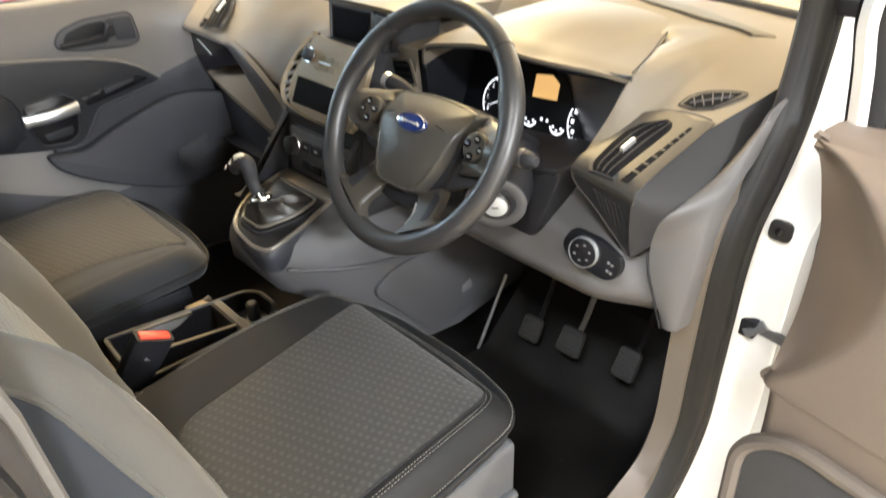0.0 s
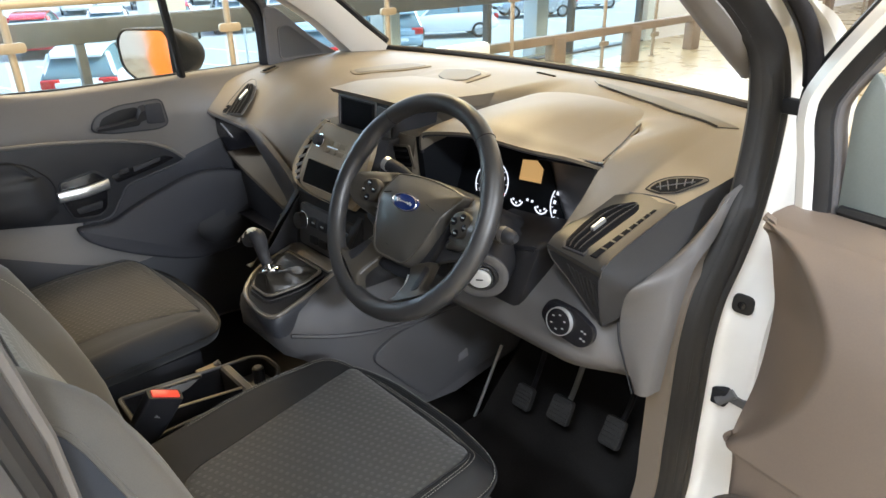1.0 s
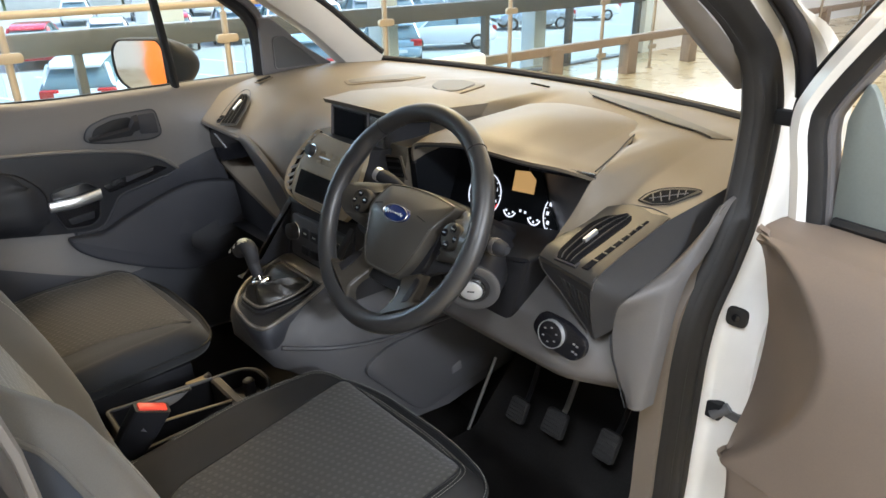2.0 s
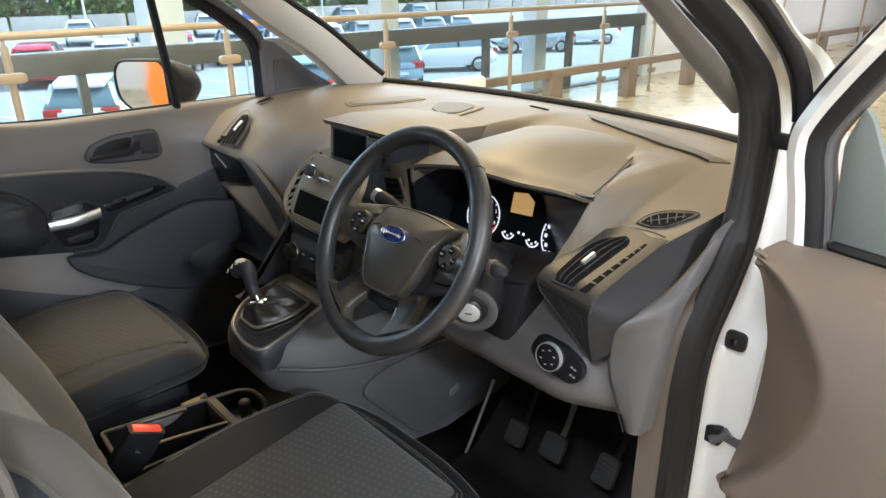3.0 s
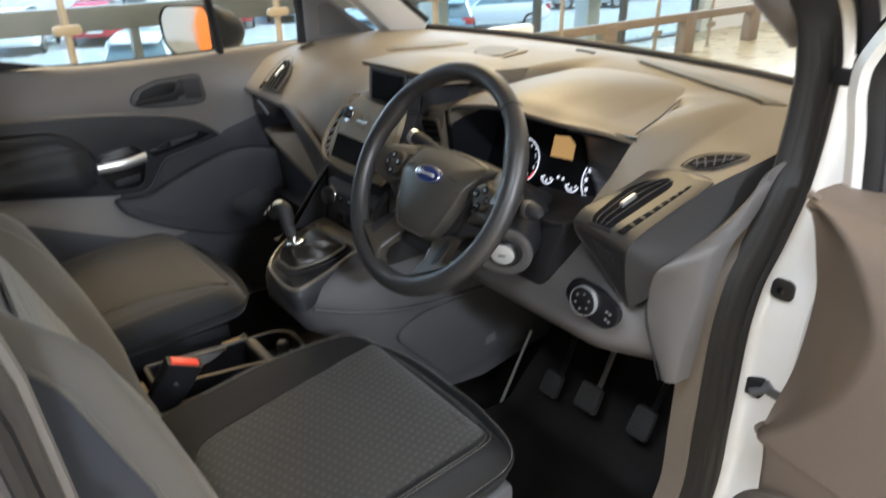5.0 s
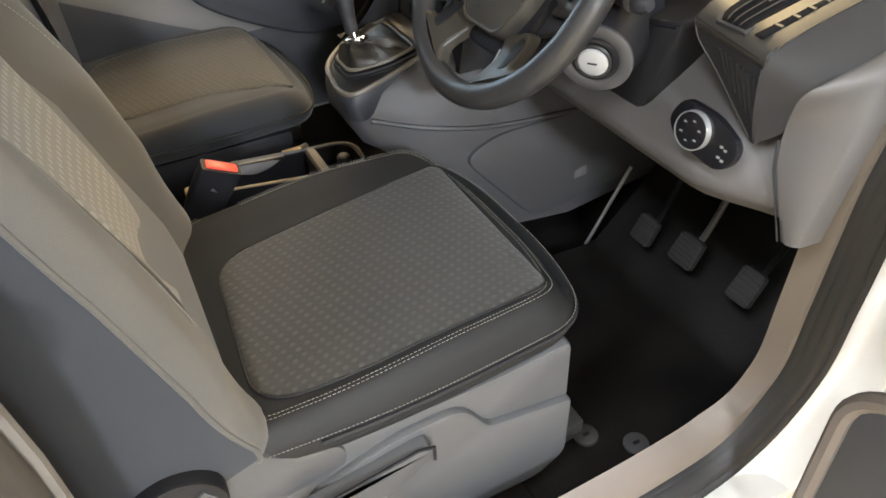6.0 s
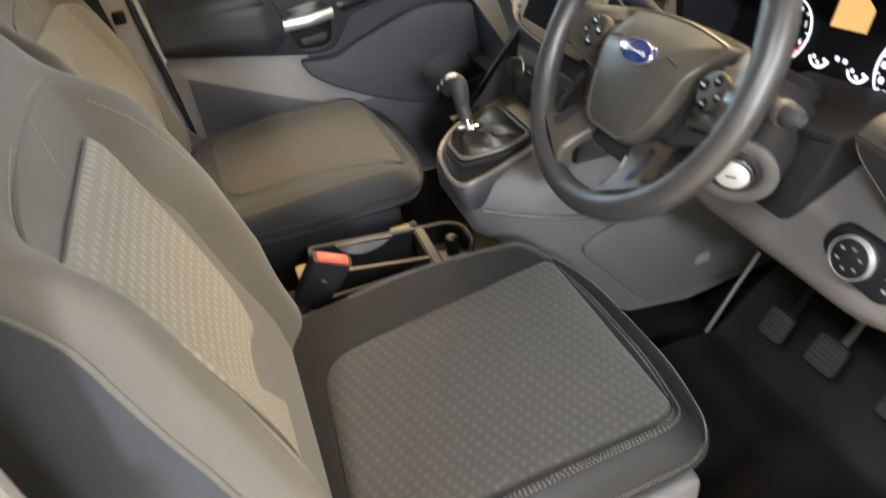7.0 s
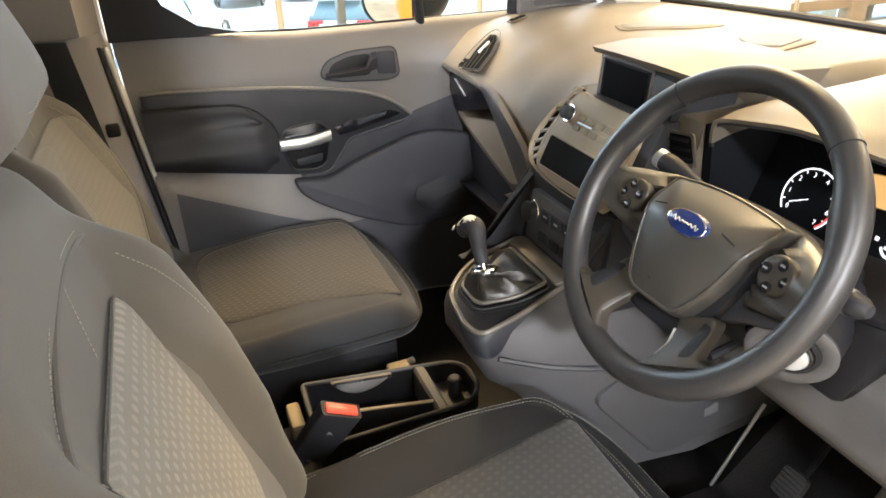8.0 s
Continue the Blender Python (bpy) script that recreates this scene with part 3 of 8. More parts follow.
for i in range(41):
    y = -0.655 + 1.06 * i / 40
    row = []
    for j in range(41):
        z = 0.36 + 0.783 * j / 40
        yy = y + (0.075 * (1 - (z - 0.36) / 0.8) if i < 8 else 0) * (1 - i / 8)
        row.append((door_x(y, z), yy, z))
    # rolled top ledge
    for dxx, zz in ((-0.003, 1.150), (-0.014, 1.156), (-0.035, 1.158), (-0.052, 1.154), (-0.055, 1.10)):
        row.append((door_x(y, 1.16) + dxx, y, zz + 0.020 * smooth01((-0.20 - y) / 0.38) + 0.004 * smooth01((y - 0.08) / 0.1)))
    g.append(row)
panel = part("inner_panel", sheet(g, 0.012), M["doorup"], fd, "grey grained plastic door panel")
part("outer_skin", box(-0.895, -0.868, -0.655, 0.46, 0.36, 1.135, 0.008), M["paint"], fd, "white painted outer skin")
part("front_closing", box(-0.88, -0.78, 0.405, 0.425, 0.36, 1.16), M["pillar"], fd)
part("door_edge", tube([(-0.772, -0.667, 1.17), (-0.770, -0.64, 0.95), (-0.765, -0.61, 0.72), (-0.76, -0.575, 0.50)], 0.007, 8), M["paint"], fd, "white painted door edge")
part("edge_seal", tube([(-0.766, -0.682, 1.17), (-0.764, -0.655, 0.95), (-0.758, -0.625, 0.72), (-0.752, -0.59, 0.50)], 0.006, 8), M["rubber"], fd)

# black inlay with a drawn-out tip, edged by a grey ridge
itop = cat([(-0.62, 1.053), (-0.52, 1.050), (-0.42, 1.043), (-0.286, 1.031), (-0.14, 1.011), (-0.049, 0.989), (0.013, 0.959), (0.058, 0.921)], 30)
ibot = cat([(0.035, 0.912), (-0.072, 0.890), (-0.121, 0.877), (-0.150, 0.840), (-0.186, 0.798), (-0.248, 0.794), (-0.40, 0.820), (-0.605, 0.858)], 30)
inlay = [(p[0], p[1]) for p in itop + ibot]
part("inlay", prism(inlay, 0.014, dx(-0.775), 0.003), M["doorblack"], fd, "black plastic inlay")
part("inlay_ridge", tube([(-0.760, p[0], p[1] + 0.003) for p in itop], 0.0055, 8), M["doorup"], fd)
part("inlay_under", tube([(-0.764, p[0], p[1] - 0.003) for p in ibot[:22]], 0.005, 8), M["doorpock"], fd)
# armrest pad with two lengthwise creases
g = []
for k in range(25):
    f = k / 24
    y = -0.622 + 0.305 * f
    end = smooth01((1 - f) / 0.16)
    zt = 1.017 - 0.010 * f - 0.075 * smooth01((f - 0.70) / 0.30)
    z1 = 0.930 + 0.018 * smooth01(f * 1.4)
    z2 = 0.888 - 0.006 * f
    zb = 0.862 - 0.055 * f + 0.03 * smooth01((f - 0.85) / 0.15)
    row = [(-0.775, zt), (-0.757, zt - 0.001), (-0.753, zt - 0.006), (-0.756, zt * 0.6 + z1 * 0.4), (-0.755, zt * 0.25 + z1 * 0.75), (-0.749, z1 + 0.006), (-0.742, z1 - 0.002), (-0.740, z1 * 0.6 + z2 * 0.4), (-0.736, z2 + 0.008), (-0.733, z2 - 0.002), (-0.738, z2 * 0.6 + zb * 0.4), (-0.748, zb + 0.006), (-0.775, zb)]
    g.append([(-0.772 + (x + 0.772) * (0.30 + 0.38 * end) + 0.006, y, z) for x, z in row])
part("armrest", sheet([r[::-1] for r in g], 0.004), M["doorblack"], fd, "moulded black armrest pad", 70)
part("armrest_seam", tube(cat([(-0.746, -0.618, 1.021), (-0.744, -0.50, 1.018), (-0.745, -0.389, 1.002), (-0.750, -0.338, 0.965), (-0.756, -0.312, 0.921), (-0.757, -0.318, 0.868)], 24), 0.0022, 6), M["black"], fd)
# pull cup with silver bar
cup = rounded([(-0.300, 0.926), (-0.205, 0.940), (-0.172, 0.909), (-0.188, 0.823), (-0.215, 0.806), (-0.284, 0.812), (-0.302, 0.865)], 0.015, 4)
part("pull_cup", prism(cup, 0.004, dx(-0.762), 0.0015), M["gloss"], fd, "glossy black pull cup")
part("cup_rim", tube([(-0.757, a, b) for a, b in cup + cup[:1]], 0.0035, 6), M["doorblack"], fd)
part("cup_step", prism(rounded([(-0.275, 0.842), (-0.20, 0.850), (-0.205, 0.828), (-0.268, 0.824)], 0.006, 3), 0.006, dx(-0.759), 0.002), M["doorblack"], fd)
bar = cat([(-0.744, -0.312, 0.888), (-0.733, -0.245, 0.892), (-0.744, -0.176, 0.899)], 12)
b = loft([[p + Vector((0.002, 0, 0.014)), p + Vector((0.008, 0, 0.004)), p + Vector((0.006, 0, -0.008)), p + Vector((0.0, 0, -0.015)), p + Vector((-0.012, 0, -0.013)), p + Vector((-0.012, 0, 0.013))] for p in bar])
part("pull_handle", b, M["satin"], fd, "satin silver pull handle", 60)
sw = rounded([(-0.165, 0.915), (-0.004, 0.944), (0.028, 0.930), (-0.010, 0.918), (-0.150, 0.890)], 0.008, 3)
part("switch_recess", prism(sw, 0.003, dx(-0.761), 0.001), M["gloss"], fd)
part("window_switch", prism(rounded([(-0.142, 0.912), (-0.112, 0.918), (-0.112, 0.932), (-0.138, 0.926)], 0.004, 3), 0.009, dx(-0.759), 0.003), M["dark"], fd)
part("switch_blank", prism(rounded([(-0.098, 0.912), (-0.018, 0.930), (-0.014, 0.940), (-0.098, 0.928)], 0.003, 3), 0.003, dx(-0.759), 0.001), M["doorpock"], fd)
# release handle in its bowl
bowl = rounded([(-0.185, 1.045), (-0.165, 1.085), (-0.10, 1.105), (0.025, 1.108), (0.035, 1.03), (0.0, 1.022), (-0.12, 1.030)], [0.03, 0.03, 0.02, 0.02, 0.02, 0.02, 0.02], 5)
part("handle_bezel", prism(bowl, 0.008, dx(-0.781), 0.003), M["doorlow"], fd, "dark grey handle bezel")
part("bezel_rim", tube([(-0.776, a, b) for a, b in bowl + bowl[:1]], 0.0030, 6), M["doorpock"], fd)
part("handle_hollow", prism(rounded([(-0.165, 1.048), (-0.15, 1.078), (-0.10, 1.094), (-0.045, 1.096), (-0.045, 1.04), (-0.12, 1.040)], 0.015, 4), 0.003, dx(-0.775), 0.001), M["black"], fd)
b = loft([[Vector((-0.768, y, z + h)), Vector((-0.758, y, z + h * 0.3)), Vector((-0.762, y, z - h)), Vector((-0.772, y, z - h))] for y, z, h in ((-0.17, 1.05, 0.006), (-0.12, 1.052, 0.009), (-0.06, 1.056, 0.011), (-0.045, 1.075, 0.022), (-0.03, 1.078, 0.022))])
part("release_lever", b, M["dark"], fd, "dark plastic release lever")
part("lock_block", prism(rounded([(-0.028, 1.040), (-0.028, 1.098), (0.022, 1.098), (0.026, 1.036)], 0.008, 3), 0.006, dx(-0.776), 0.003), M["doorpock"], fd)
# sheet over the lower forward door round the pocket; shade put into its colour
kz = cat2([(-0.585, 0.805), (-0.45, 0.745), (-0.30, 0.680), (-0.15, 0.635), (0.0, 0.66), (0.10, 0.74), (0.20, 0.84), (0.30, 0.96), (0.403, 1.06)], 36)
part("forward_shade_panel", sheet([[(door_x(y, 0.37 + (zt - 0.37) * j / 16) + 0.0045 - 0.004 * (j == 16), y, 0.37 + (zt - 0.37) * j / 16) for j in range(17)] for y, zt in kz], 0.004), M["doorshade"], fd, "dark grey lower panel, forward shade put into its colour", 60)
# dark sheet between inlay and pocket: shade put into its colour
mt = cat2([(-0.262, 0.790), (-0.186, 0.797), (-0.150, 0.836), (-0.121, 0.874), (-0.040, 0.894), (0.040, 0.912), (0.085, 0.928), (0.160, 0.955), (0.280, 1.010), (0.400, 1.080)], 40)
part("mid_shade_panel", sheet([[(door_x(y, 0.75 + (zt - 0.75) * j / 10) + 0.0052 - 0.0045 * (j == 10), y, 0.75 + (zt - 0.75) * j / 10) for j in range(11)] for y, zt in mt], 0.004), M["doorpock"], fd, "dark sheet below the inlay, shade put into its colour", 60)
# lower pocket
pk = [(-0.292, 0.792), (-0.194, 0.781), (-0.127, 0.813), (-0.027, 0.847), (0.076, 0.877), (0.20, 0.870), (0.31, 0.80), (0.31, 0.70), (0.16, 0.615), (0.05, 0.602), (-0.007, 0.614), (-0.14, 0.668), (-0.233, 0.718), (-0.276, 0.752)]
part("pocket", prism(rounded(pk, [0.02, 0.03, 0.04, 0.1, 0.1, 0.05, 0.05, 0.05, 0.05, 0.08, 0.06, 0.1, 0.05, 0.03], 5), 0.026, lambda a, b, c: Vector((-0.757 + door_swell(a) + 0.030 * smooth01((0.80 - b) / 0.16) + c, a, b)), 0.010, 3), M["doorpock"], fd, "dark grey pocket moulding")
part("pocket_recess", prism(rounded([(0.03, 0.685), (0.08, 0.765), (0.22, 0.80), (0.29, 0.745), (0.20, 0.66), (0.08, 0.64)], 0.03, 4), 0.006, lambda a, b, c: Vector((-0.733 + door_swell(a) + 0.030 * smooth01((0.80 - b) / 0.16) + c, a, b)), 0.002), M["dark"], fd)
# window frame and panes
part("rear_corner", prism([(-0.66, 1.172), (-0.66, 1.5), (-0.60, 1.5), (-0.575, 1.34), (-0.53, 1.245), (-0.46, 1.195), (-0.36, 1.172)], 0.03, dx(-0.83)), M["black"], fd, "black window corner cover")
b = tube([(-0.825, 0.080, 1.56), (-0.825, 0.093, 1.42), (-0.830, 0.120, 1.150)], 0.013, 8)
part("division_bar", b, M["black"], fd, "upright black bar of the quarter light")
fr = cat([(-0.81, 0.02, 1.60), (-0.81, 0.16, 1.50), (-0.81, 0.30, 1.405), (-0.81, 0.375, 1.34), (-0.81, 0.395, 1.27), (-0.81, 0.395, 1.16)], 26)
part("window_frame", tube(fr, 0.020, 8), M["black"], fd)
part("frame_rubber", tube([p + Vector((0.02, 0.018, 0.018)) for p in fr], 0.013, 8), M["pillar"], fd)
pane = part("window_pane", prism([(-0.62, 1.15), (-0.62, 1.42), (-0.5, 1.60), (0.0, 1.60), (0.30, 1.40), (0.39, 1.32), (0.39, 1.15)], 0.004, dx(-0.83)), M["glass"], fd, "clear door glass")
pane.visible_shadow = False
part("waist_seal", tube([(-0.850, -0.62, 1.170), (-0.850, -0.2, 1.153), (-0.850, 0.40, 1.156)], 0.009, 6), M["black"], fd)
# sail panel with tweeter grille
sail = [(0.395, 1.155), (0.395, 1.34), (0.44, 1.335), (0.56, 1.235), (0.70, 1.148)]
sp = tagged(obj("sail_panel", prism(rounded(sail, 0.012, 3), 0.02, dx(-0.795), 0.005), M["pillar"]), "grey sail panel with a triangular speaker grille", "trim panel")
gr = rounded([(0.435, 1.175), (0.435, 1.275), (0.475, 1.28), (0.56, 1.215), (0.605, 1.175)], 0.014, 4)
part("grille", prism(gr, 0.003, dx(-0.776), 0.001), M["doorlow"], sp, "perforated grille")
part("grille_rim", tube([(-0.774, a, b) for a, b in gr + gr[:1]], 0.0028, 6), M["pillar"], sp)

# far door mirror
mr = thing("door_mirror", "black door mirror with rounded glass that reflects an orange panel", "mirror")
mu = Vector((0.17, 0.116, 0.0)).normalized()          # along the glass, towards the door
mplace = frame_at((-1.028, 0.086, 1.196), mu, (0, 0, 1))   # third axis points to the back


def mirror_outline(s):
    return [(a * s, b * s) for a, b in rounded([(-0.084, -0.045), (-0.087, 0.05), (-0.06, 0.086), (0.09, 0.088), (0.107, 0.065), (0.107, -0.07), (0.088, -0.09), (-0.01, -0.09)], [0.04, 0.03, 0.035, 0.02, 0.02, 0.02, 0.02, 0.05], 6)]


rings = []
for s, c, sh in ((0.93, 0.002, 0.0), (0.945, 0.009, 0.0), (0.99, 0.010, 0.0), (1.02, 0.002, 0.0), (1.03, -0.02, 0.012), (0.99, -0.045, 0.032), (0.90, -0.072, 0.055), (0.76, -0.096, 0.075), (0.55, -0.116, 0.090), (0.30, -0.130, 0.100), (0.05, -0.136, 0.104)):
    k_ = smooth01((-c - 0.01) / 0.05)
    round_ = [(0.010 + 0.098 * math.cos(2 * math.pi * q / 56 + 3.6), 0.090 * math.sin(2 * math.pi * q / 56 + 3.6)) for q in range(56)]
    rings.append([mplace(a * (1 - k_) + a2 * s * k_ + sh, b * (1 - k_) + b2 * s * k_, c) for (a, b), (a2, b2) in zip(mirror_outline(s), [round_[-q] for q in range(56)])])
part("housing", loft(rings), M["black"], mr, "black mirror housing")
# slightly bowed glass
b = bmesh.new()
rr = []
for s in (1.0, 0.8, 0.6, 0.4, 0.2, 0.02):
    rr.append([mplace(a, b_, 0.0055 + 0.0006 * (1 - s * s)) for a, b_ in mirror_outline(s * 0.93)])
part("mirror_glass", loft(rr, cap=True, bm=b), M["mirror"], mr, "bowed mirror glass", 80)
part("mount", box(-0.95, -0.86, 0.12, 0.24, 1.095, 1.140, 0.015), M["black"], mr)

# ================= dashboard =================
dash = thing("dashboard", "grey grained dashboard with rounded pads, air vents and a central screen", "dashboard")
# cross-sections along the width: pairs of (forward, up) from the windscreen over the pad and down
SECT = [
    (-0.80, [(0.78, 1.172), (0.62, 1.174), (0.46, 1.166), (0.34, 1.150), (0.26, 1.128), (0.20, 1.092), (0.165, 1.062), (0.160, 1.046), (0.20, 1.040)]),
    (-0.66, [(0.84, 1.172), (0.64, 1.182), (0.48, 1.178), (0.36, 1.162), (0.275, 1.134), (0.205, 1.090), (0.165, 1.058), (0.162, 1.042), (0.20, 1.036)]),
    (-0.50, [(0.87, 1.172), (0.66, 1.186), (0.49, 1.182), (0.37, 1.162), (0.28, 1.128), (0.215, 1.084), (0.175, 1.052), (0.165, 1.036), (0.19, 1.026)]),
    (-0.38, [(0.885, 1.172), (0.67, 1.188), (0.50, 1.182), (0.38, 1.160), (0.29, 1.120), (0.225, 1.068), (0.185, 1.010), (0.165, 0.968), (0.185, 0.955)]),
    (-0.27, [(0.895, 1.172), (0.68, 1.190), (0.50, 1.186), (0.38, 1.164), (0.285, 1.118), (0.22, 1.050), (0.18, 0.965), (0.158, 0.895), (0.175, 0.878)]),
    (-0.13, [(0.90, 1.172), (0.69, 1.193), (0.51, 1.192), (0.37, 1.172), (0.265, 1.120), (0.19, 1.050), (0.135, 0.955), (0.11, 0.885), (0.13, 0.868)]),
    (-0.06, [(0.90, 1.172), (0.70, 1.196), (0.53, 1.198), (0.38, 1.192), (0.29, 1.175), (0.22, 1.130), (0.18, 1.06), (0.16, 0.98), (0.17, 0.95)]),
    (0.14, [(0.895, 1.172), (0.70, 1.197), (0.53, 1.202), (0.39, 1.195), (0.31, 1.165), (0.27, 1.12), (0.25, 1.06), (0.24, 0.98), (0.25, 0.95)]),
    (0.205, [(0.89, 1.172), (0.70, 1.197), (0.53, 1.202), (0.39, 1.195), (0.31, 1.165), (0.27, 1.12), (0.25, 1.06), (0.24, 0.98), (0.25, 0.95)]),
    (0.228, [(0.885, 1.172), (0.70, 1.195), (0.55, 1.185), (0.46, 1.14), (0.40, 1.09), (0.37, 1.04), (0.35, 1.00), (0.33, 0.96), (0.33, 0.94)]),
    (0.48, [(0.855, 1.172), (0.70, 1.188), (0.56, 1.178), (0.46, 1.14), (0.40, 1.09), (0.37, 1.04), (0.35, 1.00), (0.33, 0.96), (0.33, 0.94)]),
    (0.555, [(0.84, 1.172), (0.70, 1.184), (0.57, 1.180), (0.485, 1.173), (0.43, 1.09), (0.39, 1.04), (0.37, 1.00), (0.35, 0.96), (0.35, 0.94)]),
    (0.590, [(0.83, 1.172), (0.68, 1.182), (0.56, 1.181), (0.46, 1.178), (0.375, 1.173), (0.345, 1.11), (0.320, 1.05), (0.30, 1.0), (0.30, 0.96)]),
    (0.636, [(0.815, 1.172), (0.66, 1.180), (0.52, 1.180), (0.38, 1.177), (0.262, 1.168), (0.195, 1.112), (0.134, 1.064), (0.130, 1.050), (0.15, 1.045)]),
    (0.672, [(0.81, 1.172), (0.65, 1.178), (0.51, 1.170), (0.38, 1.148), (0.265, 1.115), (0.175, 1.088), (0.132, 1.070), (0.130, 1.056), (0.15, 1.050)]),
    (0.74, [(0.79, 1.172), (0.63, 1.174), (0.48, 1.160), (0.36, 1.138), (0.25, 1.109), (0.165, 1.084), (0.125, 1.070), (0.122, 1.056), (0.15, 1.045)]),
    (0.80, [(0.775, 1.168), (0.60, 1.166), (0.46, 1.154), (0.36, 1.136), (0.25, 1.108), (0.165, 1.082), (0.125, 1.066), (0.122, 1.046), (0.15, 1.02)]),
]


def dash_line(x):
    """The section at x, blended smoothly from its neighbours."""
    k = max(i for i, s in enumerate(SECT) if s[0] <= x + 1e-9)
    k = min(k, len(SECT) - 2)
    f = (x - SECT[k][0]) / (SECT[k + 1][0] - SECT[k][0])
    f = smooth01(f)
    return [(a[0] + (c[0] - a[0]) * f, a[1] + (c[1] - a[1]) * f) for a, c in zip(SECT[k][1], SECT[k + 1][1])]


def dash_point(x, s):
    """Point of the pad at x and s (0 at the windscreen, 8 at the lower edge)."""
    pr = dash_line(x)
    i = min(int(s), 7)
    f = s - i
    p = [Vector((x, *q)) for q in pr]
    p0, p1, p2, p3 = p[max(i - 1, 0)], p[i], p[i + 1], p[min(i + 2, 8)]
    return 0.5 * (2 * p1 + (p2 - p0) * f + (2 * p0 - 5 * p1 + 4 * p2 - p3) * f * f + (3 * p1 - p0 - 3 * p2 + p3) * f ** 3)


def end_x(y):
    """Where the driver's end of the pad meets its edge strip."""
    return 0.756 + 0.012 * smooth01((y - 0.16) / 0.12) + 0.032 * smooth01((y - 0.25) / 0.19)


g = []
for i in range(97):
    x = -0.80 + 1.60 * i / 96
    row = [dash_point(x, j / 4) for j in range(33)]
    # the driver's end draws in towards the edge strip
    for p in row:
        if x > 0.64:
            p.x = 0.64 + (x - 0.64) * (end_x(p.y) - 0.64) / 0.16
    g.append(row)
part("pad", sheet([r[::-1] for r in g], 0.008), M["dash"], dash, "soft-grained grey upper pad", 60)


def pad_z(x, y):
    """Height of the pad at a place on its top."""
    if x > 0.64:
        x = min(0.80, 0.64 + (x - 0.64) * 0.16 / (end_x(y) - 0.64))
    lo, hi = 0.0, 5.0
    for _ in range(24):
        s = (lo + hi) / 2
        if dash_point(x, s).y > y:
            lo = s
        else:
            hi = s
    return dash_point(x, lo).z


def laid(outline, lift, name, material, label="", dish=0.0):
    """A piece laid flush on the pad; outline in plan, dish lowers its middle."""
    cx, cy = sum(p[0] for p in outline) / len(outline), sum(p[1] for p in outline) / len(outline)
    rings = []
    for f, l in ((1.0, -0.004), (1.0, lift * 0.6), (0.97, lift), (0.8, lift - dish * 0.5), (0.5, lift - dish), (0.02, lift - dish)):
        rings.append([(cx + (a - cx) * f, cy + (b_ - cy) * f, pad_z(cx + (a - cx) * f, cy + (b_ - cy) * f) + l) for a, b_ in outline])
    return part(name, loft(rings), material, dash, label, 50)


# storage slot, tray and defroster channels on top, recess shade put into darker patches
laid(rounded([(-0.410, 0.455), (-0.300, 0.625), (-0.205, 0.610), (-0.222, 0.525), (-0.350, 0.430)], [0.01, 0.05, 0.03, 0.05, 0.03], 5), 0.003, "slot_rim", M["dash"])
laid(rounded([(-0.400, 0.462), (-0.290, 0.615), (-0.215, 0.602), (-0.232, 0.532), (-0.352, 0.440)], [0.01, 0.05, 0.03, 0.05, 0.03], 5), 0.0045, "top_slot", M["pillar"], "shallow storage slot")
laid(rounded([(-0.130, 0.440), (-0.165, 0.590), (-0.036, 0.625), (0.040, 0.600), (0.085, 0.430)], 0.04, 5), 0.004, "tray_rim", M["dash"])
laid(rounded([(-0.050, 0.480), (-0.120, 0.575), (-0.036, 0.595), (0.022, 0.580), (0.062, 0.470), (0.020, 0.450)], 0.03, 5), 0.0065, "tray_floor", M["kneetrim"], "shallow tray in the pad, its shade put into the floor's colour")
laid(rounded([(0.085, 0.725), (0.165, 0.700), (0.165, 0.690), (0.085, 0.713)], 0.004, 2), 0.003, "defrost_slot", M["carpet"])
# long defroster channel on the driver's side, sunken shade put into its colour
laid(rounded([(0.250, 0.745), (0.489, 0.679), (0.705, 0.600), (0.668, 0.574), (0.486, 0.633), (0.306, 0.688)], 0.006, 3), 0.003, "defrost_channel", M["channel"], "defroster channel, its sunken shade put into the colour")
part("defrost_groove", tube([(x, y, pad_z(x, y) + 0.003) for x, y in [(0.306 + 0.362 * k / 20, 0.688 - 0.112 * k / 20 - 0.004 * math.sin(math.pi * k / 20)) for k in range(21)]], 0.0022, 5), M["black"], dash)

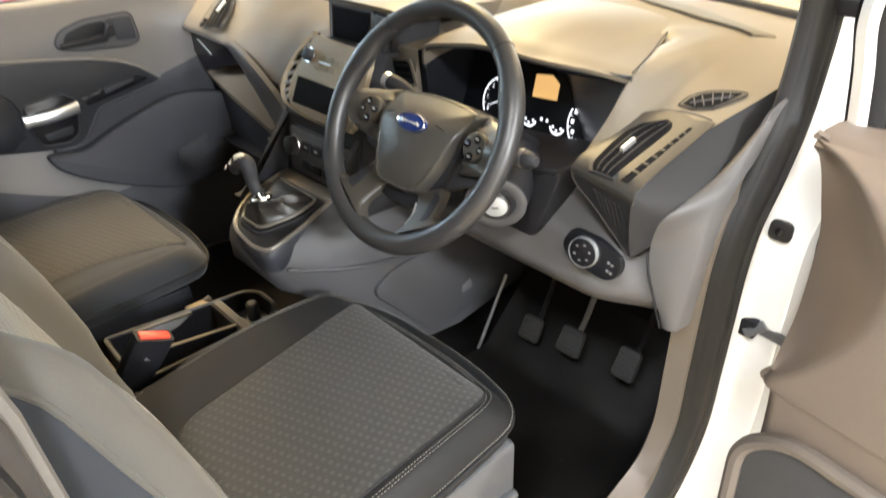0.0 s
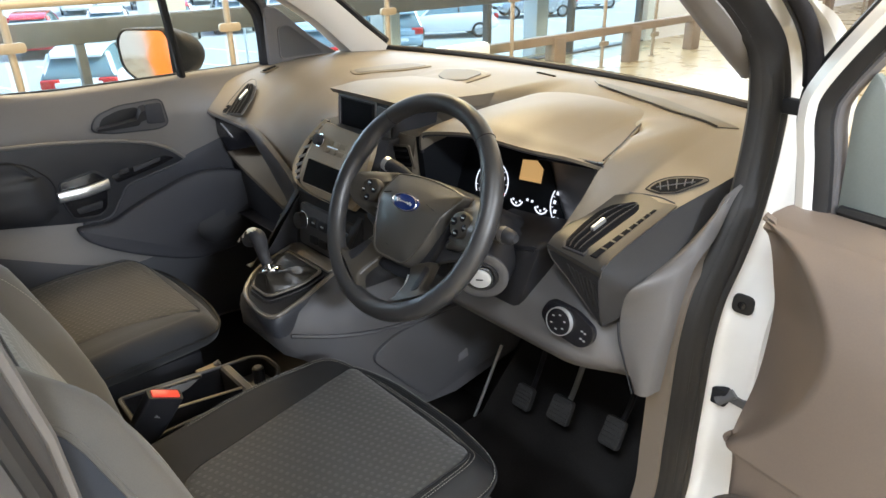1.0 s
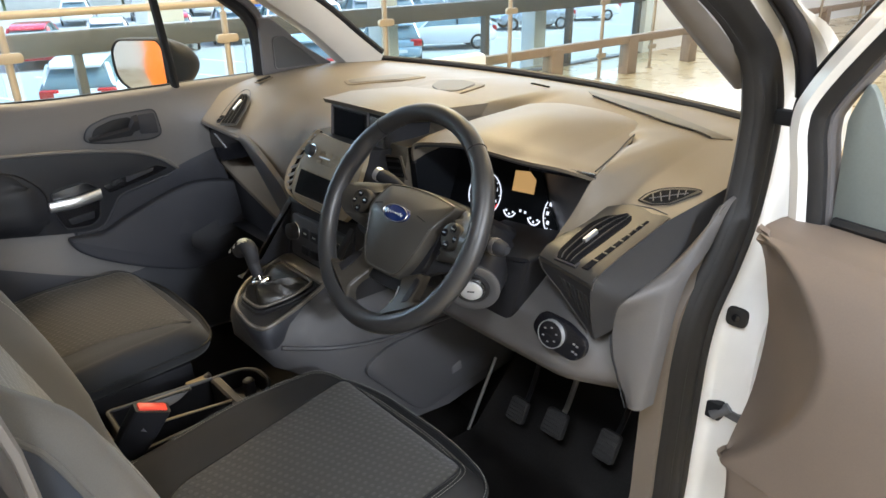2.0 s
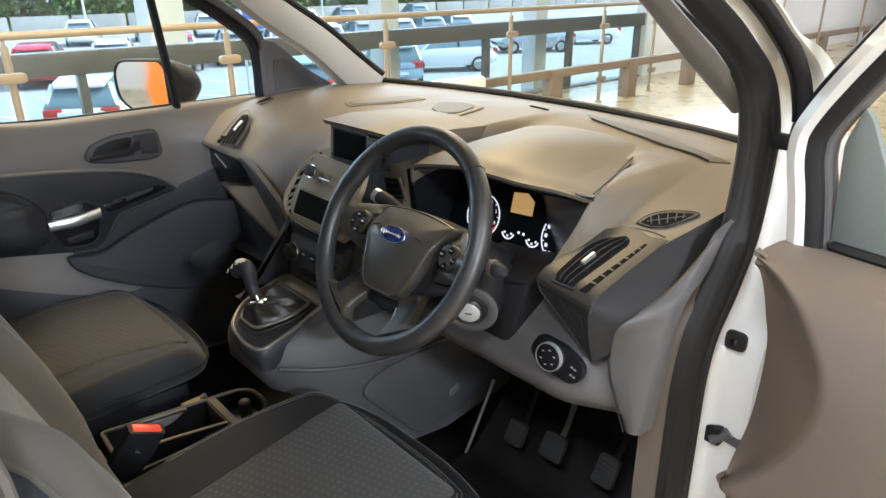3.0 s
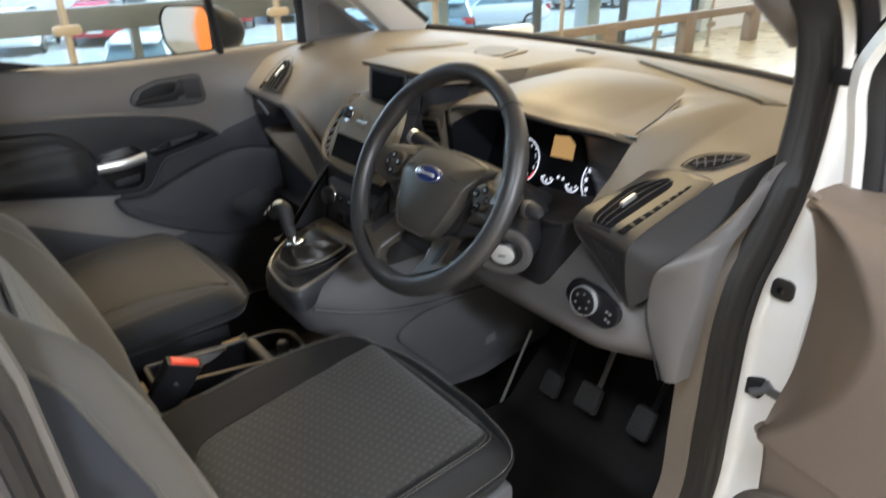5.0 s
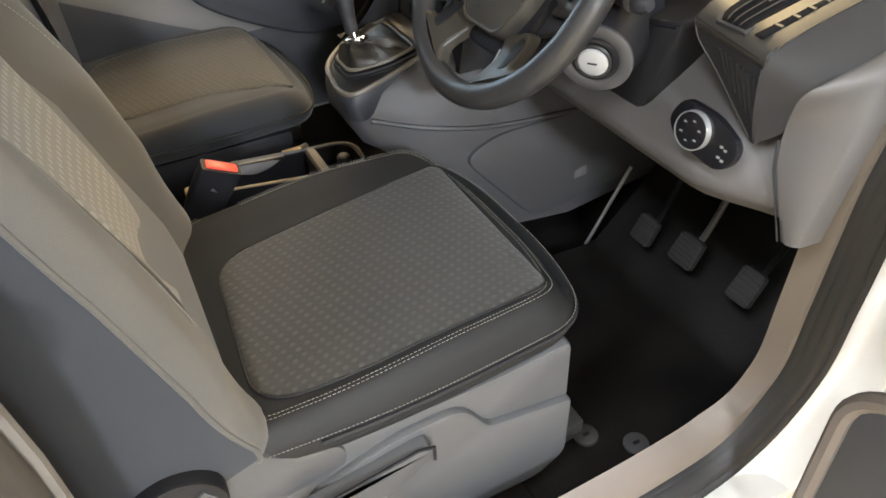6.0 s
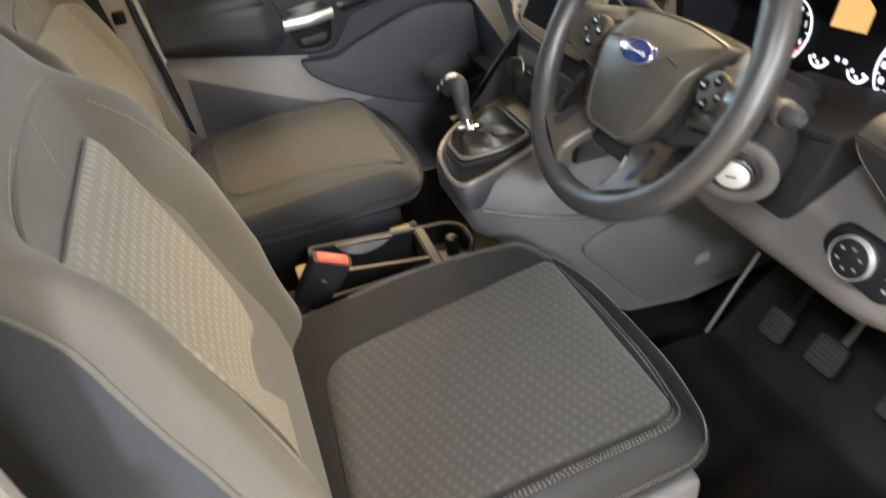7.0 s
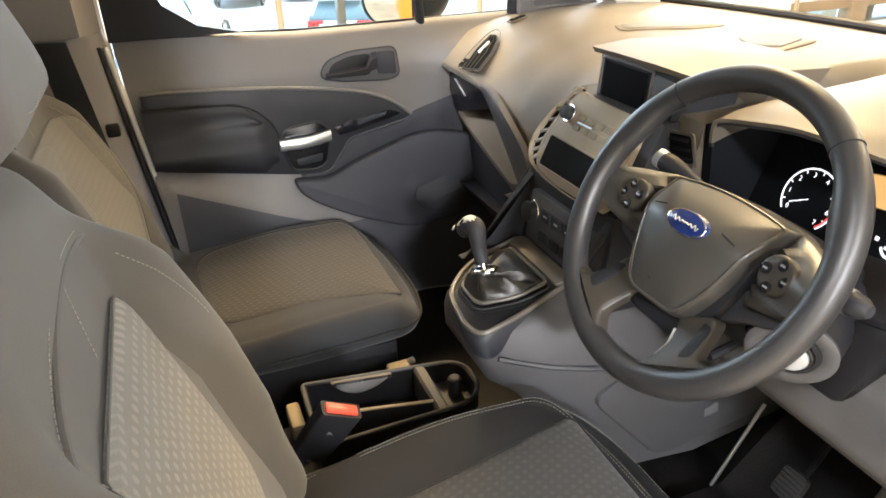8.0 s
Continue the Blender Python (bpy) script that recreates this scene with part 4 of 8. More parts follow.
# passenger end vent and driver end vent
def vent_grid(origin, u, v, n, w, h, bars, name, ribs=0, bezel=0.012, material=None, slat=None, rib_mat=None):
    """A louvred outlet: bezel, dark throat, slats along u and a tab."""
    pl = lambda a, b, c: origin + u * a + v * b + n * c
    rim = rounded([(-w / 2 - bezel, -h / 2 - bezel), (w / 2 + bezel, -h / 2 - bezel), (w / 2 + bezel, h / 2 + bezel), (-w / 2 - bezel, h / 2 + bezel)], bezel, 4)
    base = part(name, prism(rim, 0.004, lambda a, b, c: pl(a, b, c - 0.0022), 0.0012), material or M["dash"], dash, "air outlet with slats")
    part("throat", prism(rounded([(-w / 2, -h / 2), (w / 2, -h / 2), (w / 2, h / 2), (-w / 2, h / 2)], 0.006, 3), 0.0015, lambda a, b, c: pl(a, b, c + 0.0018), 0.0003), M["carpet"], base)
    for k in range(bars):
        bb = -h / 2 + h * (k + 0.5) / bars
        b = bmesh.new()
        k_ = 0.25 * h / bars
        sl = loft([[pl(a, bb - k_, 0.0022), pl(a, bb + k_ * 0.55, 0.0060), pl(a, bb + k_, 0.0054), pl(a, bb - k_ * 0.5, 0.0022)] for a in (-w / 2 + 0.002, w / 2 - 0.002)], bm=b)
        part("slat", sl, slat or M["black"], base)
    for k in range(ribs):
        aa = -w / 2 + w * (k + 1) / (ribs + 1)
        part("rib", loft([[pl(aa - 0.0012, bb, 0.003), pl(aa + 0.0012, bb, 0.003), pl(aa + 0.0012, bb, 0.0042), pl(aa - 0.0012, bb, 0.0042)] for bb in (-h / 2, h / 2)]), rib_mat or M["dark"], base)
    return base, pl


# driver's end: long louvre, ribbed side strip, small demister outlet
VU = Vector((0.035, 0.963, 0.268)).normalized()
VV = Vector((0.985, -0.10, -0.025))
VV = (VV - VU * VU.dot(VV)).normalized()
VN = VV.cross(VU)
vc = Vector((0.694, 0.176, 1.0895))
vpl = lambda a, b, c: vc + VU * a + VV * b + VN * c
part("plate_crease", tube([(p[0], p[1], pad_z(p[0], p[1]) + 0.0004) for p in cat([(0.676, 0.275), (0.705, 0.285), (0.730, 0.288), (0.757, 0.285)], 20)], 0.0013, 5), M["dashlow"], dash)
vz = lambda x, y: vc.z - (VN.x * (x - vc.x) + VN.y * (y - vc.y)) / VN.z
g = []
for k in range(19):
    f = k / 18
    left = Vector((0.640 + 0.010 * f, 0.109 + 0.136 * f, 0))
    right = Vector((0.7585 + 0.008 * smooth01(f * 1.2 - 0.2), 0.090 + 0.185 * f, 0))
    row = []
    for j in range(13):
        h = j / 12
        p = left.lerp(right, h)
        p.y += 0.020 * smooth01((f - 0.7) / 0.3) * math.sin(math.pi * min(1, h * 1.3))
        lip = 0.008 * (1 - smooth01(f / 0.10))
        p.z = vz(p.x, p.y) + 0.0012 - lip - 0.002 * smooth01((h - 0.94) / 0.06) - 0.002 * (1 - smooth01(h / 0.08))
        row.append(p)
    if k == 0:
        g.append([q + Vector((0, 0.010, -0.016)) for q in row])
        g.append([q + Vector((0, -0.0005, -0.006)) for q in row])
    g.append(row)
part("vent_plate", sheet(g, 0.003), M["ventplate"], dash, "grained plate round the end vent", 60)
vc = vc + VN * 0.0018


def leaf_vent(pl, left, right, u0, u1, bars, name):
    """A louvred outlet that tapers: left and right are its long sides (across) from u0 to u1."""
    n = 14
    us_ = [u0 + (u1 - u0) * k / n for k in range(n + 1)]
    side = lambda line, u: [p for p in [q[1] + (r[1] - q[1]) * (u - q[0]) / (r[0] - q[0]) for q, r in zip(line, line[1:]) if q[0] - 1e-9 <= u <= r[0] + 1e-9]][0]
    rim = [(u, side(left, u)) for u in us_] + [(u, side(right, u)) for u in us_[::-1]]
    cu, cv = sum(p[0] for p in rim) / len(rim), sum(p[1] for p in rim) / len(rim)
    grow = lambda d: [(a + d * (a - cu) / abs(u1 - u0) * 2, b + d * (1 if b > cv else -1)) for a, b in rim]
    base = part(name, prism(grow(0.004), 0.004, lambda a, b, c: pl(a, b, c - 0.0026), 0.0012), M["dark"], dash, "air outlet with slats")
    part("throat", prism(rim, 0.0015, lambda a, b, c: pl(a, b, c + 0.0012), 0.0003), M["carpet"], base)
    for k in range(bars):
        f = (k + 1) / (bars + 1)
        rings = []
        for u in us_:
            lo_, hi_ = side(left, u), side(right, u)
            m_, w_ = lo_ + (hi_ - lo_) * f, (hi_ - lo_) / (bars + 1) * 0.26
            rings.append([pl(u, m_ - w_, 0.0024), pl(u, m_ + w_ * 0.5, 0.0062), pl(u, m_ + w_, 0.0058), pl(u, m_ - w_ * 0.4, 0.0024)])
        part("slat", loft(rings), M["dark"], base)
    return base


base = leaf_vent(lambda a, b, c: vc + VU * a + VV * b + VN * c, [(-0.0747, -0.0135), (-0.060, -0.0235), (-0.0132, -0.0286), (0.0276, -0.0294), (0.060, -0.0186), (0.0762, 0.006)], [(-0.0747, 0.0215), (0.0620, 0.0268), (0.0762, 0.0175)], -0.0747, 0.0762, 3, "end_vent")
part("vent_tab", prism(rounded([(-0.016, -0.0035), (0.016, -0.0035), (0.016, 0.0035), (-0.016, 0.0035)], 0.002, 2), 0.007, lambda a, b, c: vc + VU * (a - 0.006) + VV * (b - 0.002) + VN * (c + 0.003), 0.002), M["satin"], base, "silver adjusting tab")
strip_u = lambda u: (u + 0.0762) / 0.1516
base2 = part("side_strip", prism([(-0.0762, 0.0365), (0.0754, 0.0465), (0.0754, 0.0510), (-0.0762, 0.0480)], 0.0022, lambda a, b, c: vpl(a, b, c + 0.0016), 0.0006), M["carpet"], dash, "narrow slotted strip")
for u in (-0.052, -0.030, -0.010, 0.009, 0.027, 0.044, 0.059):
    m_ = 0.0422 + 0.0066 * strip_u(u)
    w_ = 0.0062 - 0.0036 * strip_u(u)
    part("rib", loft([[vpl(u - 0.0022, b_, 0.002), vpl(u + 0.0022, b_, 0.002), vpl(u + 0.0016, b_, 0.0046), vpl(u - 0.0016, b_, 0.0046)] for b_ in (m_ - w_, m_ + w_)]), M["ventplate"], base2)
# leaf-shaped demister outlet near the windscreen
LEAF = [(0.694, 0.296), (0.696, 0.318), (0.706, 0.340), (0.722, 0.356), (0.742, 0.367), (0.762, 0.372), (0.768, 0.364), (0.756, 0.334), (0.744, 0.310), (0.720, 0.296)]
base3 = laid(LEAF, 0.0022, "demister_vent", M["ventplate"], "leaf-shaped demister outlet")
part("outline", tube([(a, b_, pad_z(a, b_) + 0.002) for a, b_ in cat2(LEAF + LEAF[:1], 50)], 0.0011, 5), M["black"], base3)
INNER = [(0.700, 0.300), (0.702, 0.318), (0.712, 0.337), (0.728, 0.351), (0.760, 0.366), (0.752, 0.336), (0.741, 0.312), (0.720, 0.299)]
cx_, cy_ = 0.730, 0.327
part("throat", loft([[(cx_ + (a - cx_) * f, cy_ + (b_ - cy_) * f, pad_z(cx_ + (a - cx_) * f, cy_ + (b_ - cy_) * f) + l) for a, b_ in INNER] for f, l in ((1.0, 0.000), (1.0, 0.0032), (0.5, 0.0034), (0.02, 0.0034))]), M["carpet"], base3)
rib_ = lambda a, b_: tube([(a[0] + (b_[0] - a[0]) * k / 6, a[1] + (b_[1] - a[1]) * k / 6, pad_z(a[0] + (b_[0] - a[0]) * k / 6, a[1] + (b_[1] - a[1]) * k / 6) + 0.0042) for k in range(7)], 0.0011, 5)
part("rib", rib_((0.708, 0.306), (0.754, 0.350)), M["dashlow"], base3)
for a, b_ in (((0.706, 0.320), (0.718, 0.303)), ((0.714, 0.330), (0.730, 0.308)), ((0.725, 0.342), (0.739, 0.317)), ((0.737, 0.350), (0.746, 0.330)), ((0.747, 0.355), (0.752, 0.342))):
    part("rib", rib_(a, b_), M["dashlow"], base3)
# passenger end
pc = Vector((-0.630, 0.219, 1.106))
pu = Vector((-0.02, 0.10, 0.068)).normalized()
pv = Vector((1.0, 0.12, 0.10))
pv = (pv - pu * pu.dot(pv)).normalized()
pn = pu.cross(pv)
if pn.z < 0:
    pn = -pn
pl4 = lambda a, b, c: pc + pu * a + pv * b + pn * c
base4 = leaf_vent(pl4, [(-0.070, -0.008), (-0.005, -0.029), (0.050, -0.033)], [(-0.070, 0.060), (-0.010, 0.046), (0.035, 0.018), (0.050, -0.004)], -0.070, 0.050, 3, "end_vent")
part("vent_outline", tube([pl4(a, b_, 0.001) for a, b_ in rounded([(-0.080, -0.035), (-0.02, -0.052), (0.055, -0.052), (0.074, -0.035), (0.068, -0.004), (0.010, 0.052), (-0.078, 0.074)], [0.02, 0.03, 0.02, 0.02, 0.03, 0.03, 0.01], 4)], 0.0012, 5, closed=True), M["dashlow"], base4)
part("vent_tab", prism(rounded([(-0.02, -0.004), (0.02, -0.004), (0.02, 0.003), (-0.02, 0.003)], 0.002, 2), 0.006, lambda a, b, c: pl4(a, b + 0.006, c + 0.004), 0.0015), M["satin"], base4, "silver adjusting tab")
base5, pl5 = vent_grid(pc - pv * 0.034 - pu * 0.054, pu, pv, pn, 0.026, 0.012, 0, "side_strip", ribs=1, bezel=0.0015, material=M["black"], rib_mat=M["dash"])
vent_grid(Vector((-0.690, 0.345, 1.163)), Vector((-0.25, 0.95, 0.15)).normalized(), Vector((0.95, 0.25, -0.05)).normalized(), Vector((0.05, -0.15, 0.98)).normalized(), 0.055, 0.014, 1, "demister_vent", ribs=3, bezel=0.004)

# dark wedge under the driver's end vent: a triangular face with a ribbed grille
WA, WB, WD = Vector((0.637, 0.107, 1.061)), Vector((0.757, 0.087, 1.058)), Vector((0.748, 0.118, 0.949))
wu = (WB - WA).normalized()
wv = ((WD - WA) - wu * wu.dot(WD - WA)).normalized()
wn_ = wu.cross(wv)
if wn_.y > 0:
    wn_ = -wn_
wf = lambda a, b, c: WA + wu * a + wv * b + wn_ * c
dx_, dy_ = wu.dot(WD - WA), wv.dot(WD - WA)
wl = (WB - WA).length
tri_ = [(0.0, -0.004), (wl - 0.006, -0.001), (wl - 0.002, 0.03), (dx_ + 0.004, dy_), (dx_ - 0.004, dy_), (dx_ * 0.45 - 0.006, dy_ * 0.47), (0.006, 0.022)]
tri_r = rounded(tri_, 0.003, 2)
part("end_wedge", loft([[wf(a, b_ + 0.002, -0.001) + Vector((0, 0.10, 0.012)) for a, b_ in tri_r], [wf(a, b_, -0.002) for a, b_ in tri_r], [wf(a + (0.06 - a) * 0.02, b_ + 0.001, 0.0) for a, b_ in tri_r]]), M["dark"], dash, "dark tapered trim under the end vent")
# thin paler bar on the wedge's left edge, a highlight put into colour
part("wedge_highlight", tube(cat([wf(0.001, 0.002, 0), wf(0.008, 0.024, 0), wf(dx_ * 0.45 - 0.004, dy_ * 0.47, 0), wf(dx_ - 0.006, dy_ - 0.004, 0)], 18), 0.0010, 6), M["kneetrim"], dash)
for k in range(7):
    a0 = 0.046 + 0.0095 * k
    top_, bot_ = 0.018 + 0.0015 * k, 0.018 + (0.026 + 0.0085 * k)
    part("wedge_rib", prism([(a0, top_), (a0 + 0.0045, top_), (a0 + 0.0135, bot_), (a0 + 0.009, bot_)], 0.0016, lambda a, b, c: wf(a, b, c), 0.0004), M["edgedark"], dash)
# dark edge strip: runs along the end of the pad and turns down over the wedge
EI = cat([(0.802, 0.50, 1.157), (0.799, 0.42, 1.149), (0.7885, 0.35, 1.135), (0.7735, 0.285, 1.119), (0.7665, 0.245, 1.109), (0.7600, 0.188, 1.0935), (0.7575, 0.110, 1.0715), (0.757, 0.088, 1.056), (0.7555, 0.094, 1.003), (0.749, 0.117, 0.950)], 40)
EO = cat([(0.803, 0.50, 1.130), (0.803, 0.42, 1.119), (0.803, 0.36, 1.107), (0.805, 0.30, 1.088), (0.806, 0.25, 1.072), (0.803, 0.19, 1.054), (0.797, 0.150, 1.040), (0.786, 0.124, 1.022), (0.772, 0.135, 0.990), (0.764, 0.145, 0.962)], 40)
g = []
for p, q in zip(EI, EO):
    g.append([p + Vector((-0.006, 0.006, -0.002)), p + Vector((-0.001, 0, 0.001))] + [p.lerp(q, f) + Vector((0.002, -0.002, 0.0)) * math.sin(math.pi * f) for f in (0.12, 0.4, 0.7, 0.9)] + [q, q + Vector((-0.006, 0.012, -0.004))])
part("end_strip", sheet(g, 0.004), M["edgedark"], dash, "dark rounded edge strip", 70)
# side cheek between the edge strip and the door opening
EQ = cat([(0.822, 0.52, 1.160), (0.826, 0.36, 1.150), (0.827, 0.310, 1.135), (0.828, 0.262, 1.080), (0.829, 0.206, 1.048), (0.829, 0.180, 1.000), (0.829, 0.162, 0.920), (0.828, 0.148, 0.838)], 52)
SEAM = cat([(0.766, 0.142, 0.955), (0.774, 0.138, 0.925), (0.785, 0.138, 0.897), (0.797, 0.140, 0.862), (0.806, 0.142, 0.836)], 14)
EO2 = EO[:38] + SEAM
g = []
for p, q in zip(EO2, EQ):
    g.append([p + Vector((-0.004, 0.010, 0))] + [p.lerp(q, f) + Vector((0.002, -0.004, 0.0)) * math.sin(math.pi * f) for f in (0, 0.15, 0.35, 0.55, 0.75, 0.9, 1)] + [q + Vector((0.004, 0.03, 0))])
part("side_cheek", sheet(g, 0.005), M["kneetrim"], dash, "grey side cheek", 70)
part("cheek_seam", tube([p + Vector((-0.002, -0.003, 0)) for p in SEAM], 0.0014, 5), M["black"], dash)

# instrument hood: visor lip to pad
LIP = cat([(0.236, 0.176, 1.132), (0.240, 0.172, 1.158), (0.253, 0.172, 1.172), (0.312, 0.172, 1.184), (0.378, 0.178, 1.192), (0.445, 0.187, 1.189), (0.489, 0.200, 1.183), (0.526, 0.210, 1.180), (0.575, 0.230, 1.176), (0.635, 0.247, 1.172)], 43)
TOP = cat([(0.255, 0.55, 1.192), (0.30, 0.585, 1.192), (0.36, 0.60, 1.190), (0.42, 0.60, 1.188), (0.47, 0.595, 1.184), (0.50, 0.59, 1.180), (0.520, 0.585, 1.176)], 43)
g = []
for k in range(43):
    a, c = LIP[k], TOP[k]
    f = k / 42
    row = []
    for j in range(25):
        h = (j / 24) ** 1.6
        q = a.lerp(c, h)
        q.z = a.z - 0.006 * (1 - smooth01(h / 0.10)) + (c.z - a.z) * smooth01(h) + 0.020 * math.sin(math.pi * h) ** 0.8 * math.sin(math.pi * min(1, f + 0.12)) ** 0.7
        q.z -= 0.005 * smooth01((f - 0.86) / 0.14)
        row.append(q)
    g.append(row)
part("instrument_hood", sheet(g, 0.006), M["dash"], dash, "arched hood over the instruments", 60)
part("hood_lip", tube([p + Vector((0, 0.006, -0.013)) for p in LIP], 0.004, 6), M["dark"], dash)
part("hood_gap", tube(cat([(0.637, 0.247, 1.174), (0.600, 0.36, 1.176), (0.561, 0.46, 1.177), (0.523, 0.570, 1.176)], 16), 0.0016, 6), M["black"], dash)
# left cheek of the hood, scoop liner and cluster
b = loft([[(0.224, 0.176, 1.150), (0.210, 0.205, 0.99), (0.19, 0.36, 0.99), (0.205, 0.42, 1.16)], [(0.240, 0.176, 1.156), (0.228, 0.205, 0.99), (0.226, 0.36, 0.99), (0.236, 0.42, 1.165)]])
part("hood_cheek", b, M["clusterblack"], dash, "matt black cheek")
b = sheet([[(0.20 + 0.40 * i / 12, 0.205 + 0.16 * j / 6, 0.982 + 0.003 * j) for j in range(7)] for i in range(13)], 0.004)
part("scoop_floor", b, M["clusterblack"], dash)
part("accent_strip", tube([(0.515, 0.222, 1.163), (0.575, 0.240, 1.160), (0.632, 0.254, 1.160)], 0.007, 6), M["gloss"], dash)

cl = thing("instrument_cluster", "black instrument cluster with two dials and an amber display", "instrument cluster")
cpl = frame_at((0.385, 0.310, 1.066), (1, 0, 0), (0, 0.30, 0.954))
part("panel", prism(rounded([(-0.205, -0.075), (-0.205, 0.05), (-0.14, 0.085), (0.045, 0.085), (0.085, 0.040), (0.110, 0.0), (0.168, -0.075)], [0.01, 0.03, 0.03, 0.02, 0.02, 0.03, 0.01], 4), 0.006, lambda a, b, c: cpl(a, b, c), 0.002), M["clusterblack"], cl, "glossy black panel")
def glyph(text, size, place):
    """A character of the built-in font as a flat raised mesh, centred on its place."""
    cu = bpy.data.curves.new("glyph", "FONT")
    cu.body, cu.size, cu.align_x, cu.align_y = text, size, "CENTER", "CENTER"
    ob = bpy.data.objects.new("glyph", cu)
    me = ob.to_mesh()
    b = bmesh.new()
    b.from_mesh(me)
    ob.to_mesh_clear()
    bpy.data.objects.remove(ob)
    for v in b.verts:
        v.co = Vector(place(v.co.x, v.co.y, 0.0))
    return b


def dial(cx, cy, r, name, a0, a1, marks, numbered=False):
    pts = [(cx + r * math.cos(t), cy + r * math.sin(t)) for t in [radians(a0 + (a1 - a0) * k / 40) for k in range(41)]]
    d = part(name, tube([cpl(a, b, 0.0075) for a, b in pts], 0.0012, 5), M["dialglow"], cl, "lit dial ring")
    for k in range(marks):
        t = radians(a0 + (a1 - a0) * k / (marks - 1))
        rr = r - 0.009
        if k % 2 == 0 and numbered:
            part("numeral", glyph(str(k // 2), 0.0105, lambda a, b, c: cpl(cx + (r - 0.0095) * math.cos(t) + a, cy + (r - 0.0095) * math.sin(t) + b, 0.0072)), M["dialglow"], d)
        elif k % 2 == 0:
            part("numeral_bar", prism([(-0.003, -0.0035), (0.003, -0.0035), (0.003, 0.0035), (-0.003, 0.0035)], 0.001, lambda a, b, c: cpl(cx + rr * math.cos(t) + a, cy + rr * math.sin(t) + b, 0.0068 + c)), M["dialglow"], d)
        else:
            part("tick", tube([cpl(cx + (r - 0.006) * math.cos(t), cy + (r - 0.006) * math.sin(t), 0.0075), cpl(cx + r * math.cos(t), cy + r * math.sin(t), 0.0075)], 0.0008, 4), M["dialglow"], d)
    return d


side = [cpl(a, b_, 0.003) for a, b_ in cat2([(0.045, 0.085), (0.085, 0.040), (0.110, 0.0), (0.168, -0.075)], 10)]
face = cat([(0.560, 0.232, 1.166), (0.618, 0.250, 1.158), (0.616, 0.236, 1.110), (0.590, 0.216, 1.000)], 10)
part("scoop_side", sheet([[Vector(p).lerp(Vector(q), f / 6) for f in range(7)] for p, q in zip(side, face)], 0.004), M["flank"], dash, "dark flank of the instrument recess", 60)
d = dial(-0.057, -0.022, 0.0455, "rev_dial", 215, -50, 15, True)
part("red_zone", tube([cpl(-0.057 + 0.0435 * math.cos(radians(t)), -0.022 + 0.0435 * math.sin(radians(t)), 0.0078) for t in range(-50, -14, 4)], 0.0018, 5), M["dialred"], d)
part("needle", tube([cpl(-0.057, -0.022, 0.009), cpl(-0.057 - 0.028, -0.022 - 0.014, 0.009)], 0.0006, 4), M["dialglow"], d)
dial(0.155, -0.018, 0.050, "speed_dial", 236, 158, 7)
part("display", prism([(0.014, 0.002), (0.070, 0.006), (0.068, 0.035), (0.048, 0.048), (0.012, 0.043)], 0.0015, lambda a, b, c: cpl(a, b, 0.0062 + c)), M["lcd"], cl, "amber lit display")
for gx in (0.020, 0.085):
    gg = part("small_gauge", tube([cpl(gx + 0.016 * math.cos(radians(t)), -0.036 + 0.016 * math.sin(radians(t)), 0.0075) for t in range(200, 345, 12)], 0.0016, 5), M["dialglow"], cl)
    for t in (205, 270, 335):
        part("tick", prism([(-0.002, -0.002), (0.002, -0.002), (0.002, 0.002), (-0.002, 0.002)], 0.001, lambda a, b, c: cpl(gx + 0.010 * math.cos(radians(t)) + a, -0.036 + 0.010 * math.sin(radians(t)) + b, 0.0068 + c)), M["dialglow"], gg)
for k in range(2):
    part("warning_lamp", prism([(-0.0025, -0.0025), (0.0025, -0.0025), (0.0025, 0.0025), (-0.0025, 0.0025)], 0.001, lambda a, b, c: cpl(0.047 + 0.013 * k + a, -0.033 + b, 0.0068 + c)), M["dialglow"], cl)

# brown-grey outlet between the stack and the instruments
part("outlet_block", loft([[(0.150, 0.172, 1.150), (0.224, 0.176, 1.150), (0.195, 0.30, 1.15), (0.150, 0.30, 1.16)], [(0.140, 0.150, 1.055), (0.218, 0.165, 1.060), (0.190, 0.30, 1.02), (0.140, 0.30, 1.0)]]), M["dash"], dash, "grey surround of the middle outlet")
vent_grid(Vector((0.188, 0.163, 1.104)), Vector((0.985, 0.10, 0.12)).normalized(), Vector((0.10, 0.20, -0.97)).normalized(), Vector((-0.08, -0.97, 0.22)).normalized(), 0.060, 0.046, 3, "middle_vent", bezel=0.005)

# screen hood and screen
b = loft([[(-0.058, y, z0) for y, z0 in ((0.40, 1.19), (0.165, 1.206), (0.158, 1.216), (0.24, 1.222), (0.40, 1.212))],
          [(0.04, y, z0) for y, z0 in ((0.40, 1.19), (0.150, 1.212), (0.144, 1.222), (0.24, 1.231), (0.42, 1.214))],
          [(0.14, y, z0) for y, z0 in ((0.40, 1.19), (0.150, 1.212), (0.145, 1.222), (0.24, 1.231), (0.42, 1.214))],
          [(0.215, y, z0) for y, z0 in ((0.40, 1.18), (0.185, 1.200), (0.180, 1.208), (0.26, 1.214), (0.42, 1.205))]])
part("screen_hood", b, M["dash"], dash, "flat hood over the screen", 50)
spl = frame_at((0.040, 0.160, 1.170), (1, 0, 0), (0, 0.06, 1))
